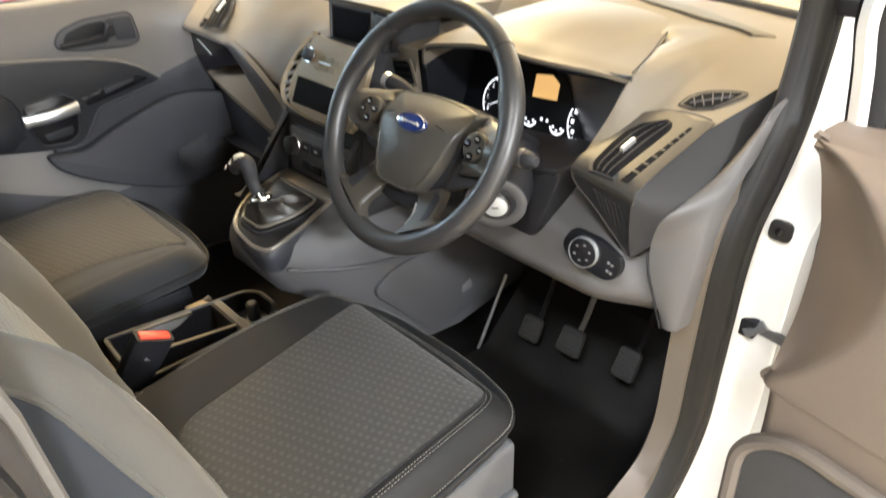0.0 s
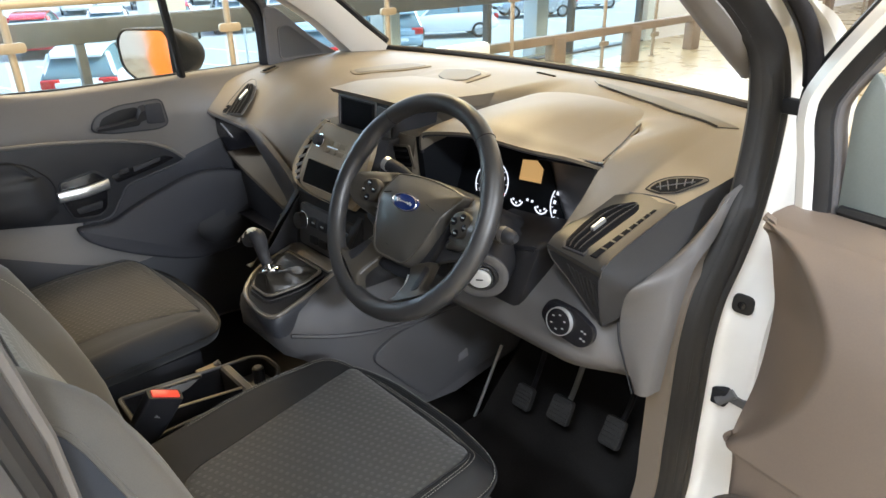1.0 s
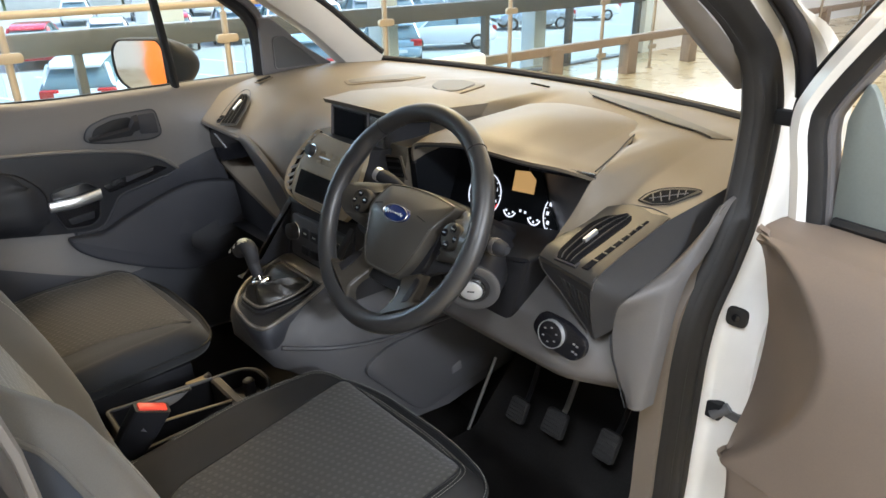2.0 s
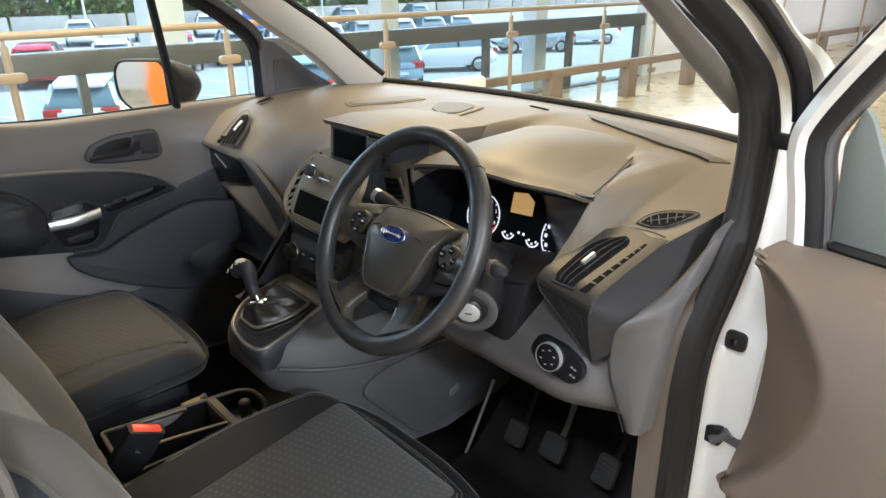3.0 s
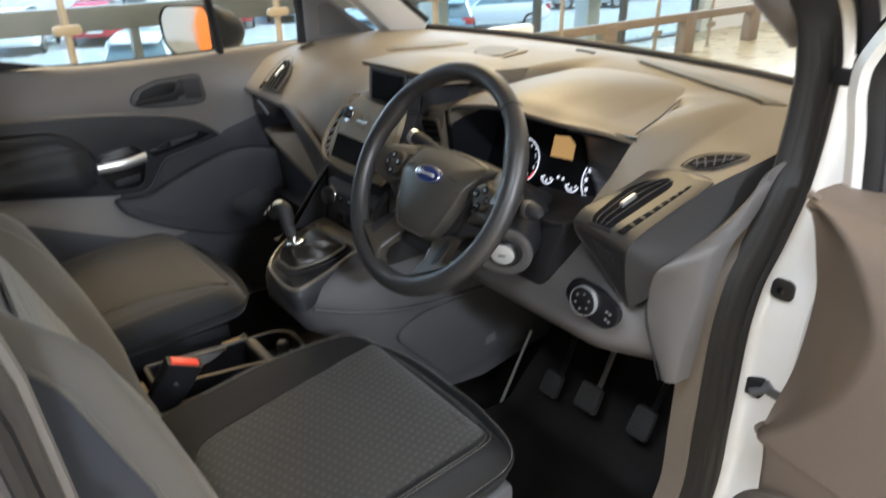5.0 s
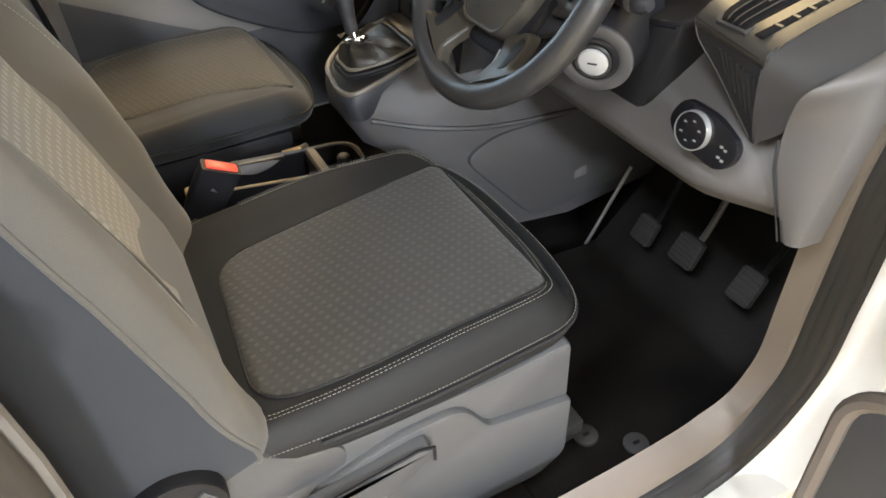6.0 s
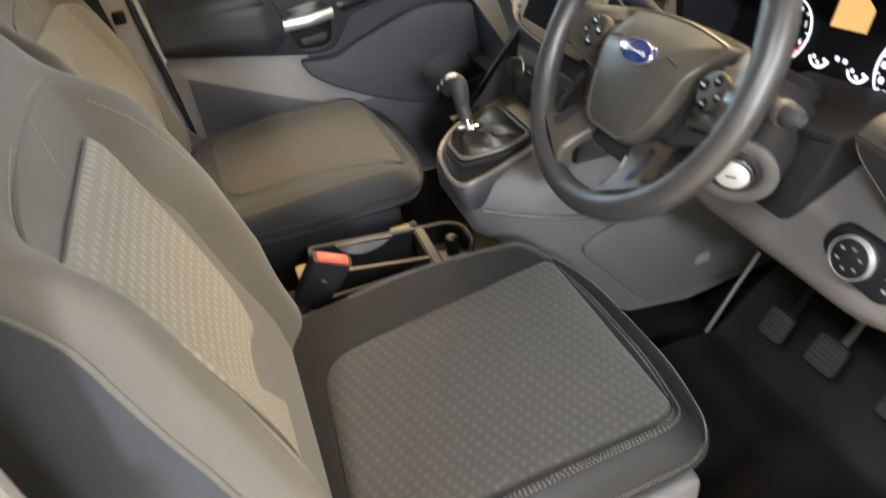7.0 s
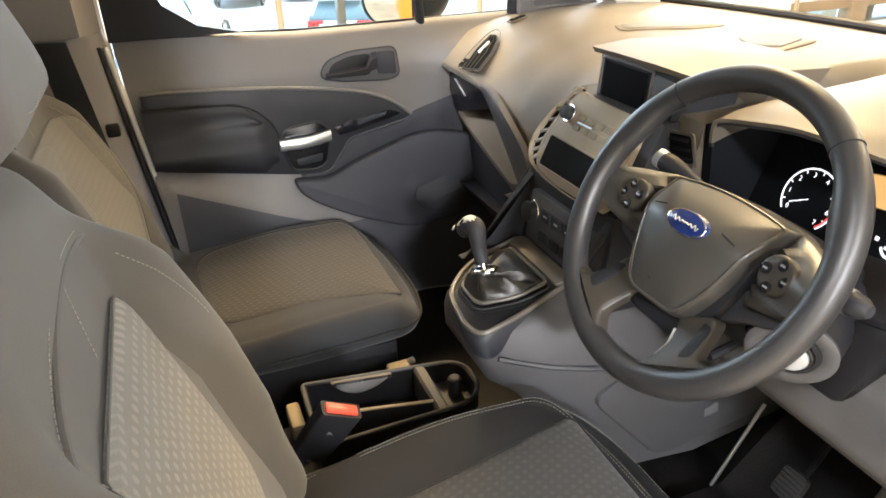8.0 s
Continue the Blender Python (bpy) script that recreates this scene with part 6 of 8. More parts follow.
web = rounded([(-0.372, 0.622), (-0.250, 0.622), (-0.285, 0.606), (-0.322, 0.600), (-0.352, 0.606)], [0.004, 0.004, 0.02, 0.01, 0.02], 4)
part("cup_web", prism(web, 0.010, lambda a, b, c: Vector((-0.083 - 0.163 * (a + 0.37) * -1.0 + c + (0.622 - b) * 0.75, a, b)), 0.003), M["kneetrim"], lc, "brown-grey web between the cup wells")
for cy, cx in ((-0.255, -0.008), (-0.372, -0.036)):
    part("cup_ring", ring(0.033, 0.038, 0.008, lambda a, b, c: Vector((cx + a, cy + b, 0.553 + c)), 26), M["black"], lc)
part("socket_floor", box(-0.045, 0.078, -0.182, -0.112, 0.55, 0.580, 0.004), M["doorlow"], lc, "grey socket well")
sk = part("socket", disc(0.014, 0.040, lambda a, b, c: Vector((0.004 + a, -0.142 + b, 0.582 + c)), 20, 0.004), M["black"], lc, "dark socket cap")
part("socket_top", disc(0.009, 0.004, lambda a, b, c: Vector((0.004 + a, -0.142 + b, 0.6205 + c)), 16, 0.002), M["pillar"], sk)
part("bracket", box(-0.072, 0.000, -0.462, -0.436, 0.570, 0.606, 0.006), M["silverpl"], lc, "pale bracket")
part("bracket", box(-0.122, -0.096, -0.245, -0.196, 0.575, 0.600, 0.005), M["silverpl"], lc, "pale seat bracket")
part("bracket_bolt", tube([(-0.110, -0.198, 0.598), (-0.106, -0.188, 0.604)], 0.007, 10), M["steel"], lc)

# ---- pedals and foot rest ----
def pedal(name, at, label, w, h, top, lean, arm="black"):
    t = thing(name, label, "pedal")
    x, y, z = at
    pf = frame_at((x, y, z), (1, 0, 0), (0, lean, 1))
    pd = part("pad", prism(rounded([(-w / 2, -h / 2), (w / 2, -h / 2), (w / 2 * 0.92, h / 2), (-w / 2 * 0.92, h / 2)], 0.010, 4), 0.014, lambda a, b, c: pf(a, b, c - 0.006), 0.004), M["pedal"], t, "worn ribbed rubber pad")
    for k in range(6):
        bb = -h / 2 + h * (k + 0.8) / 6.6
        part("rib", prism([(-w * 0.42, bb - 0.002), (w * 0.42, bb - 0.002), (w * 0.42, bb + 0.002), (-w * 0.42, bb + 0.002)], 0.003, lambda a, b, c: pf(a, b, c + 0.008)), M["pedal"], pd)
    part("arm", tube(cat([pf(0, h * 0.2, -0.008), pf(0.008, h * 0.8, -0.012), top], 12), 0.0065, 8), M[arm], t, "slim pedal arm")
    return t


pedal("brake_pedal", (0.495, 0.370, 0.505), "black rubber brake pedal on a steel arm", 0.062, 0.062, (0.530, 0.44, 0.74), 0.55, "steel")
pedal("accelerator_pedal", (0.642, 0.365, 0.530), "black rubber accelerator pedal", 0.052, 0.068, (0.655, 0.47, 0.72), 0.60)
pedal("clutch_pedal", (0.372, 0.380, 0.470), "black rubber clutch pedal on a dark arm", 0.055, 0.060, (0.41, 0.46, 0.74), 0.55)
fr_ = thing("foot_rest", "black foot rest beside the tunnel", "foot rest")
part("rest", loft([[(x, 0.43, 0.36), (x, 0.44, 0.35), (x, 0.60, 0.55), (x, 0.58, 0.58)] for x in (0.235, 0.32)]), M["carpet"], fr_)
part("edge_rod", tube([(0.222, 0.455, 0.520), (0.230, 0.345, 0.345)], 0.0045, 8), M["steel"], fr_, "bright metal edge")
tagged(obj("dash_underside", box(0.22, 0.80, 0.45, 0.60, 0.70, 1.0), M["black"]), "black cover under the dashboard", "trim", kind="structure")

# ---- steering column and wheel ----
WC, WT = Vector((0.411, -0.003, 1.098)), radians(29.4)
WU, WV = Vector((1, 0, 0)), Vector((0, math.sin(WT), math.cos(WT)))
wp = frame_at(WC, WU, WV)                     # third axis towards the driver
col = thing("steering_column", "black steering column shroud with ignition lock and stalks", "steering column")
rings = []
for d, w0, hh, sx, dz in ((-0.056, 0.056, 0.046, 0.0, -0.014), (-0.068, 0.078, 0.064, 0.004, -0.016), (-0.11, 0.090, 0.080, 0.008, -0.020), (-0.20, 0.095, 0.085, 0.010, -0.03), (-0.33, 0.09, 0.085, 0.0, -0.03)):
    rings.append([wp(sx + a * w0, dz + b_ * hh, d) for a, b_ in rounded([(-1, -1), (1, -1), (1, 0.75), (0.6, 1), (-0.6, 1), (-1, 0.75)], 0.35, 4)])
part("shroud", loft(rings), M["black"], col, "black plastic shroud", 50)
cv = rounded([(0.40, 1.018), (0.52, 1.030), (0.622, 1.050), (0.597, 0.977), (0.570, 0.888), (0.553, 0.878), (0.497, 0.880), (0.40, 0.885)], [0.02, 0.02, 0.02, 0.10, 0.006, 0.01, 0.03, 0.02], 5)
part("column_cover", prism(cv, 0.16, lambda a, b, c: Vector((a, 0.105 + 0.16 - c + 0.05 * abs(a - 0.5), b)), 0.010), M["black"], col, "dark cover round the column")
# ignition boss on the lower right
ic = Vector((0.546, 0.045, 0.994))
iu = frame_at(ic, (0.80, 0.60, 0.0), (0.15, -0.2, 1))
rings = []
for s, c in ((1.35, -0.10), (1.25, -0.05), (1.1, -0.02), (1.0, 0.0)):
    rings.append([iu(0.048 * s * math.cos(2 * math.pi * k / 28), 0.046 * s * math.sin(2 * math.pi * k / 28), c) for k in range(28)])
part("ignition_boss", loft(rings), M["black"], col)
ig = part("ignition_bezel", ring(0.032, 0.049, 0.006, lambda a, b, c: iu(a, b, c), 32), M["dashlow"], col, "grey ring round the lock")
part("lock_face", disc(0.0195, 0.014, lambda a, b, c: iu(a, b, c), 28, 0.003), M["lockface"], ig, "bright lock face")
part("lock_collar", ring(0.0195, 0.0245, 0.0125, lambda a, b, c: iu(a, b, c - 0.001), 28), M["chrome"], ig)
part("lock_recess", ring(0.0245, 0.032, 0.008, lambda a, b, c: iu(a, b, c - 0.001), 28), M["black"], ig)
part("key_slit", prism([(-0.006, -0.001), (0.006, -0.001), (0.006, 0.001), (-0.006, 0.001)], 0.001, lambda a, b, c: iu(a, b, c + 0.0142)), M["black"], ig)
# stalks
b = tube(cat([wp(-0.07, 0.045, -0.075), wp(-0.115, 0.055, -0.065), wp(-0.165, 0.060, -0.055)], 10), [0.010, 0.009, 0.0085, 0.009, 0.0105, 0.0125, 0.0135, 0.0135, 0.012, 0.006], 12)
sk = part("stalk", b, M["dark"], col, "dark indicator stalk")
part("stalk_tip", tube([wp(-0.150, 0.058, -0.058), wp(-0.160, 0.060, -0.056)], 0.014, 12), M["satin"], sk)
b = tube(cat([wp(0.08, 0.005, -0.085), wp(0.135, 0.010, -0.080), wp(0.192, 0.012, -0.076)], 10), [0.011, 0.009, 0.009, 0.009, 0.010, 0.012, 0.0135, 0.014, 0.0125, 0.007], 12)
sk = part("stalk", b, M["dark"], col, "dark wiper stalk")
part("stalk_tip", tube([wp(0.160, 0.0112, -0.0785), wp(0.170, 0.0116, -0.0775)], 0.0148, 12), M["pillar"], sk)
part("tilt_lever", tube([Vector((0.47, 0.06, 0.955)), Vector((0.475, -0.0, 0.95))], 0.006, 8), M["black"], col)

sw_ = thing("steering_wheel", "black steering wheel with padded hub and oval badge", "steering wheel")
RR = 0.188
rings = []
for k in range(120):
    t = 2 * math.pi * k / 120
    dg = math.degrees(t) % 360
    thumb = math.exp(-((dg - 26) / 10) ** 2) + math.exp(-((dg - 154) / 10) ** 2)
    side = 1 - smooth01((60 - abs(dg - 90)) / 14) if dg < 180 else 1
    r_ = 0.0163 + 0.0010 * side
    ring_ = []
    for q in range(18):
        w = 2 * math.pi * q / 18
        ca, sa = math.cos(w), math.sin(w)
        ring_.append(wp((RR + r_ * ca * (1 + (0.34 * thumb if ca < 0 else 0))) * math.cos(t), (RR + r_ * ca * (1 + (0.34 * thumb if ca < 0 else 0))) * math.sin(t), r_ * sa * 1.04))
    rings.append(ring_)
rings.append(rings[0])
b = loft(rings, cap=False)
bmesh.ops.remove_doubles(b, verts=b.verts, dist=1e-6)
part("rim", b, M["rimleather"], sw_, "black moulded rim", 60)
for dg in (50, 130):
    t = radians(dg)
    part("rim_seam", ring(0.0158, 0.0176, 0.0010, frame_at(wp(RR * math.cos(t), RR * math.sin(t), 0), wp(math.cos(t), math.sin(t), 0) - WC, wp(0, 0, 1) - WC), 20), M["black"], sw_)


def hub_fall(b_):
    """How far the hub's face falls back towards its upper edge."""
    return -0.036 * smooth01((b_ + 0.006) / 0.068)


# bridge that carries the pad and reaches the rim on both sides
bridge = rounded([(-0.178, 0.026), (-0.125, 0.048), (-0.060, 0.058), (0.0, 0.062), (0.060, 0.058), (0.125, 0.048), (0.178, 0.026), (0.180, -0.010), (0.158, -0.034), (0.105, -0.046), (-0.105, -0.046), (-0.158, -0.034), (-0.180, -0.010)], [0.012, 0.05, 0.05, 0.05, 0.05, 0.05, 0.012, 0.02, 0.025, 0.03, 0.03, 0.025, 0.02], 5)
rings = []
for s, c in ((0.93, -0.034), (0.985, -0.020), (1.0, -0.010), (0.99, -0.004), (0.96, -0.001), (0.86, 0.0), (0.7, 0.0), (0.5, 0.0), (0.02, 0.0)):
    row = []
    for a, b_ in bridge:
        x_, y_ = a * (1 if abs(a) > 0.15 and s > 0.9 else s), b_ * s
        row.append(wp(x_, y_, c - 0.013 + hub_fall(y_) - 0.009 * smooth01((0.012 - y_) / 0.04) + 0.016 * smooth01((abs(x_) - 0.115) / 0.06) - 0.034 * smooth01((0.100 - abs(x_)) / 0.018)))
    rings.append(row)
part("hub_bridge", loft(rings), M["hubpad"], sw_, "grained upper hub and side spokes", 60)
# shield-shaped pad with a raised lower edge
hub = rounded([(-0.092, 0.050), (-0.045, 0.057), (0.0, 0.059), (0.045, 0.057), (0.092, 0.050), (0.086, 0.004), (0.067, -0.058), (0.044, -0.101), (-0.044, -0.101), (-0.067, -0.058), (-0.086, 0.004)], [0.008, 0.03, 0.03, 0.03, 0.008, 0.05, 0.05, 0.020, 0.020, 0.05, 0.05], 6)
rings = []
for s, c in ((1.02, -0.050), (1.015, -0.020), (1.0, -0.0065), (0.985, -0.0030), (0.965, -0.0022), (0.945, -0.0036), (0.930, -0.0030), (0.85, -0.0005), (0.65, 0.004), (0.40, 0.0065), (0.02, 0.008)):
    rings.append([wp(a * s, b_ * s, c + hub_fall(b_ * s)) for a, b_ in hub])
hb = part("hub_pad", loft(rings), M["hubpad"], sw_, "grained shield-shaped hub pad", 60)
part("hub_ridge", tube([wp(a * 0.972, b_ * 0.972, -0.0024) for a, b_ in hub if b_ < -0.045], 0.0020, 6), M["spoke"], hb)
part("pad_crease", tube([wp(-0.036, -0.070, 0.0010), wp(-0.010, -0.077, 0.0012)], 0.0008, 5), M["black"], hb)
skirt = rounded([(-0.090, 0.025), (0.090, 0.025), (0.084, -0.050), (0.056, -0.126), (-0.056, -0.126), (-0.084, -0.050)], [0.01, 0.01, 0.05, 0.022, 0.022, 0.05], 6)
part("hub_skirt", loft([[wp(a * s, b_ * s, c) for a, b_ in skirt] for s, c in ((0.86, -0.070), (0.97, -0.060), (1.0, -0.045), (1.0, -0.034), (0.975, -0.028), (0.90, -0.026))]), M["black"], sw_, "black surround below the pad", 50)
for sx in (-1, 1):
    part("hub_mark", tube([wp(0.048 * sx, 0.013, 0.0025), wp(0.068 * sx, 0.008, 0.0006)], 0.0011, 5), M["black"], hb)
# oval badge: blue field, bright rim, plain pale strokes
bd = part("badge", loft([[wp(0.033 * s * math.cos(t), 0.004 + 0.0155 * s * math.sin(t), c + 0.35 * hub_fall(0.004 + 0.0155 * s * math.sin(t))) for t in [2 * math.pi * k / 32 for k in range(32)]] for s, c in ((1.0, 0.000), (1.0, 0.0085), (0.9, 0.0100), (0.02, 0.0105))]), M["blue"], sw_, "blue oval badge")
part("badge_rim", tube([wp(0.0312 * math.cos(2 * math.pi * k / 40), 0.004 + 0.0142 * math.sin(2 * math.pi * k / 40), 0.0098 + 0.35 * hub_fall(0.004 + 0.0142 * math.sin(2 * math.pi * k / 40))) for k in range(40)], 0.0010, 6, closed=True), M["chrome"], bd)
wave = [wp(-0.021 + 0.042 * k / 40, 0.004 + 0.0030 * math.sin(k * 0.95) * (0.55 + 0.45 * math.cos(k * 0.157)), 0.0102) for k in range(41)]
part("badge_stroke", tube(wave, 0.0009, 6), M["satin"], bd)
# button pods, dark webs and lower spokes
for sx in (-1, 1):
    pod = part("button_pod", prism([(a * sx, b_) for a, b_ in rounded([(0.098, 0.014), (0.118, 0.027), (0.146, 0.018), (0.150, -0.008), (0.130, -0.024), (0.102, -0.016)], 0.016, 5)], 0.013, lambda a, b, c: wp(a, b, c - 0.024 + 0.004 * smooth01((abs(a) - 0.10) / 0.05)), 0.005, 3), M["spoke"], sw_, "dark button pod with pale marks")
    for a, b_ in ((0.110, 0.004), (0.138, -0.001), (0.127, 0.014), (0.122, -0.014)):
        part("button", disc(0.0066, 0.003, lambda p, r_, c: wp(sx * a + p, b_ + r_, -0.0105 + c), 14, 0.001), M["gloss"], pod)
        part("mark", prism([(-0.0030, -0.0011), (0.0030, -0.0011), (0.0030, 0.0011), (-0.0030, 0.0011)], 0.0006, lambda p, r_, c: wp(sx * a + p, b_ + r_, -0.0075 + c)), M["satin"], pod)
    web = rounded([(0.070, -0.030), (0.150, -0.028), (0.140, -0.052), (0.105, -0.062), (0.070, -0.080)], 0.012, 4)
    part("web", prism([(a * sx, b_) for a, b_ in web], 0.012, lambda a, b, c: wp(a, b, c - 0.050), 0.004), M["dark"], sw_, "dark recessed web")
    lo_ = rounded([(0.036, -0.096), (0.052, -0.128), (0.054, -0.150), (0.034, -0.174), (0.060, -0.180), (0.128, -0.138), (0.146, -0.112), (0.108, -0.122), (0.098, -0.108), (0.084, -0.072)], [0.01, 0.02, 0.02, 0.008, 0.02, 0.02, 0.008, 0.02, 0.02, 0.01], 4)
    l_ = part("lower_spoke", prism([(a * sx, b_) for a, b_ in lo_], 0.020, lambda a, b, c: wp(a, b, c - 0.040 + 0.028 * smooth01((math.hypot(a, b) - 0.115) / 0.055)), 0.006, 3), M["spoke"], sw_, "moulded lower spoke")
    part("bright_edge", tube([wp(0.044 * sx, -0.112, -0.0195), wp(0.052 * sx, -0.130, -0.012), wp(0.054 * sx, -0.148, 0.000)], 0.0017, 6), M["satin"] if sx > 0 else M["pillar"], l_, "satin edge" if sx > 0 else "")
    part("spoke_insert", prism([(a * sx, b_) for a, b_ in rounded([(0.074, -0.084), (0.088, -0.086), (0.100, -0.122), (0.084, -0.132)], 0.006, 3)], 0.003, lambda a, b, c: wp(a, b, c - 0.021 + 0.028 * smooth01((math.hypot(a, b) - 0.115) / 0.055)), 0.001), M["black"], l_)

# ================= seats =================
def cushion_z(x, y, w):
    """Extra height over the cushion: side bolsters and a falling front edge. x from the seat's middle."""
    z = 0.016 * smooth01((abs(x) - 0.13) / 0.10)
    z -= 0.026 * smooth01((y + 0.12) / 0.11)
    z -= 0.018 * smooth01((-0.22 - y) / 0.25)
    return z


def seat(name, cx, y_off, z_off, label, mirror=1, wide=1.0, border="vinyl", lean_deg=20.5, back_off=0.0, stitched=True):
    s = thing(name, label, "seat", at=(cx, y_off, z_off))
    # cushion
    outl = rounded([(-0.235, -0.54), (0.236, -0.54), (0.250, -0.32), (0.232, -0.044), (0.10, -0.014), (-0.12, -0.018), (-0.236, -0.055), (-0.252, -0.30)], [0.05, 0.05, 0.2, 0.095, 0.1, 0.1, 0.10, 0.2], 8)
    cy = -0.28

    def pillow(ol, levels, hx, hy, m, nm, parent, lab="", dome=0.0):
        rings = []
        for ins, z in levels:
            r_ = []
            for a, b_ in ol:
                x, y = a * (1 - ins / hx), cy + (b_ - cy) * (1 - ins / hy)
                r_.append((x, y, z + (cushion_z(x, y, 0.25) if z > 0.69 else 0)))
            rings.append(r_)
        return part(nm, loft(rings), m, parent, lab, 60)

    cu = pillow(outl, ((0.02, 0.655), (0.004, 0.664), (0.0, 0.676), (0.0005, 0.688), (0.005, 0.701), (0.014, 0.714), (0.022, 0.7225), (0.030, 0.7270), (0.036, 0.7255), (0.042, 0.7280), (0.085, 0.7295), (0.15, 0.7300), (0.21, 0.7305), (0.245, 0.731)), 0.255, 0.24, M[border], "cushion", s, "dark cloth cushion with stitched bolsters")
    ins = rounded([(-0.104, -0.450), (0.176, -0.464), (0.191, -0.34), (0.180, -0.085), (-0.152, -0.080), (-0.118, -0.24)], [0.06, 0.07, 0.2, 0.05, 0.02, 0.3], 8)
    ins = [(0.015 + (a - 0.015) * 1.09, -0.27 + (b_ + 0.27) * 1.09) for a, b_ in ins]
    if mirror < 0:
        ins = [(-a, b_) for a, b_ in ins]
    rings = []
    for f, h in ((1.0, -0.004), (0.995, 0.0), (0.975, 0.0022), (0.93, 0.0035), (0.8, 0.005), (0.6, 0.006), (0.4, 0.0065), (0.2, 0.007), (0.02, 0.007)):
        r_ = []
        for a, b_ in ins:
            x, y = 0.01 * mirror + (a - 0.01 * mirror) * f, cy + (b_ - cy) * f
            r_.append((x, y, 0.7300 + h + cushion_z(x, y, 0.25)))
        rings.append(r_)
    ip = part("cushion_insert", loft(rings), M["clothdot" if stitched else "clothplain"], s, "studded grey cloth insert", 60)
    planar_uv(ip, lambda c: c.x * 0.94 + c.y * 0.34, lambda c: c.y * 0.94 - c.x * 0.34)
    part("seam", tube([(a, b_, 0.7308 + cushion_z(a, b_, 0.25)) for a, b_ in ins], 0.0015, 5, closed=True), M[border], s)
    # twin stitching along the outer bolster and the front
    def stitches(line, up, parent):
        b = bmesh.new()
        L = [Vector(p) for p in line]
        for p, q in zip(L, L[1:]):
            n = max(1, int((q - p).length / 0.0048))
            for k in range(n):
                c0, c1 = p.lerp(q, k / n), p.lerp(q, (k + 0.62) / n)
                tube([c0 + up, c1 + up], 0.00045, 4, bm=b)
        return tagged(part("stitching", b, M["thread"], parent, "pale twin stitching"), kind="stuff")

    for off in (0.0265, 0.0325) if stitched else ():
        ln = []
        for a, b_ in outl:
            x, y = a * (1 - off / 0.255), cy + (b_ - cy) * (1 - off / 0.24)
            ln.append((x, y, 0.7268 + cushion_z(x, y, 0.25)))
        stitches(ln, Vector((0, 0, 0.0012)), s)
    if stitched:
        stitches([(a * 1.003, cy + (b_ - cy) * 1.003, 0.6965) for a, b_ in outl if b_ > -0.50], Vector((0, 0, 0)), s)
    part("piping", tube([(a * 1.004, -0.28 + (b_ + 0.28) * 1.006, 0.688) for a, b_ in outl if b_ > -0.49], 0.0035, 6), M["vinyl"], s)
    # backrest, built upright and leaned back
    lean = radians(lean_deg)
    o = Vector((0, -0.475 + back_off, 0.675))
    upv, frv = Vector((0, -math.sin(lean), math.cos(lean))), Vector((0, math.cos(lean), math.sin(lean)))
    bp = lambda a, h, d: o + Vector((a, 0, 0)) + upv * h + frv * d
    back = rounded([(-0.240, 0.0), (0.240, 0.0), (0.255, 0.12), (0.248, 0.39), (0.205, 0.53), (0.140, 0.635), (-0.140, 0.635), (-0.195, 0.53), (-0.240, 0.38), (-0.255, 0.12)], [0.11, 0.11, 0.2, 0.2, 0.1, 0.06, 0.06, 0.1, 0.2, 0.2], 6)

    def bolster(a, h):
        return 0.044 * smooth01((abs(a) - 0.130) / 0.075) * smooth01((0.56 - h) / 0.12) * smooth01((h + 0.02) / 0.08) - 0.012 * math.exp(-((h - 0.12) / 0.1) ** 2) - 0.026 * smooth01((0.24 - h) / 0.24)

    hc = 0.30

    def pipe(h):
        """Depth of the piped edge: it runs forward to the nose at the foot."""
        return -0.010 - 0.020 * smooth01((h + 0.01) / 0.24) * smooth01((0.72 - h) / 0.2)

    def shells(levels):
        out = []
        for f, d, w in levels:
            row = []
            for a, h in back:
                x_, h_ = a * f, hc + (h - hc) * f
                row.append(bp(x_, h_, d + w * pipe(h_) + bolster(x_, h_) * (0.5 if d < -0.09 else 1.0)))
            out.append(row)
        return out

    part("backrest_side", loft(shells(((0.84, -0.195, 0), (0.93, -0.185, 0), (0.985, -0.15, 0), (1.0, -0.10, 0.2), (1.004, 0.0, 1.0), (0.985, -0.002, 1.0), (0.90, -0.05, 1.0), (0.3, -0.07, 0)))), M["seatside"], s, "blue-grey side of the backrest", 60)
    part("backrest", loft(shells(((0.97, 0.0, 1.0), (0.998, -0.002, 1.0), (1.004, 0.002, 0.96), (1.004, 0.0, 0.7), (0.998, -0.002, 0.42), (0.984, 0.0, 0.15), (0.965, 0.003, 0), (0.940, 0.0055, 0), (0.905, 0.007, 0), (0.87, 0.0075, 0), (0.84, 0.008, 0), (0.81, 0.007, 0), (0.78, 0.0065, 0), (0.75, 0.006, 0), (0.72, 0.005, 0), (0.69, 0.004, 0), (0.66, 0.003, 0), (0.62, 0.002, 0), (0.585, 0.001, 0), (0.55, 0.0, 0), (0.5, 0.0, 0), (0.4, 0.0, 0), (0.2, 0.0, 0), (0.02, 0.0, 0)))), M["cloth"], s, "grey cloth backrest with side bolsters", 60)
    # insert
    bi = rounded([(-0.085, 0.050), (0.155, 0.055), (0.190, 0.22), (0.205, 0.38), (0.180, 0.468), (-0.120, 0.470), (-0.126, 0.44), (-0.118, 0.33), (-0.106, 0.20)], [0.03, 0.05, 0.1, 0.08, 0.06, 0.035, 0.03, 0.1, 0.1], 7)
    bi = [(a * mirror, h) for a, h in bi]
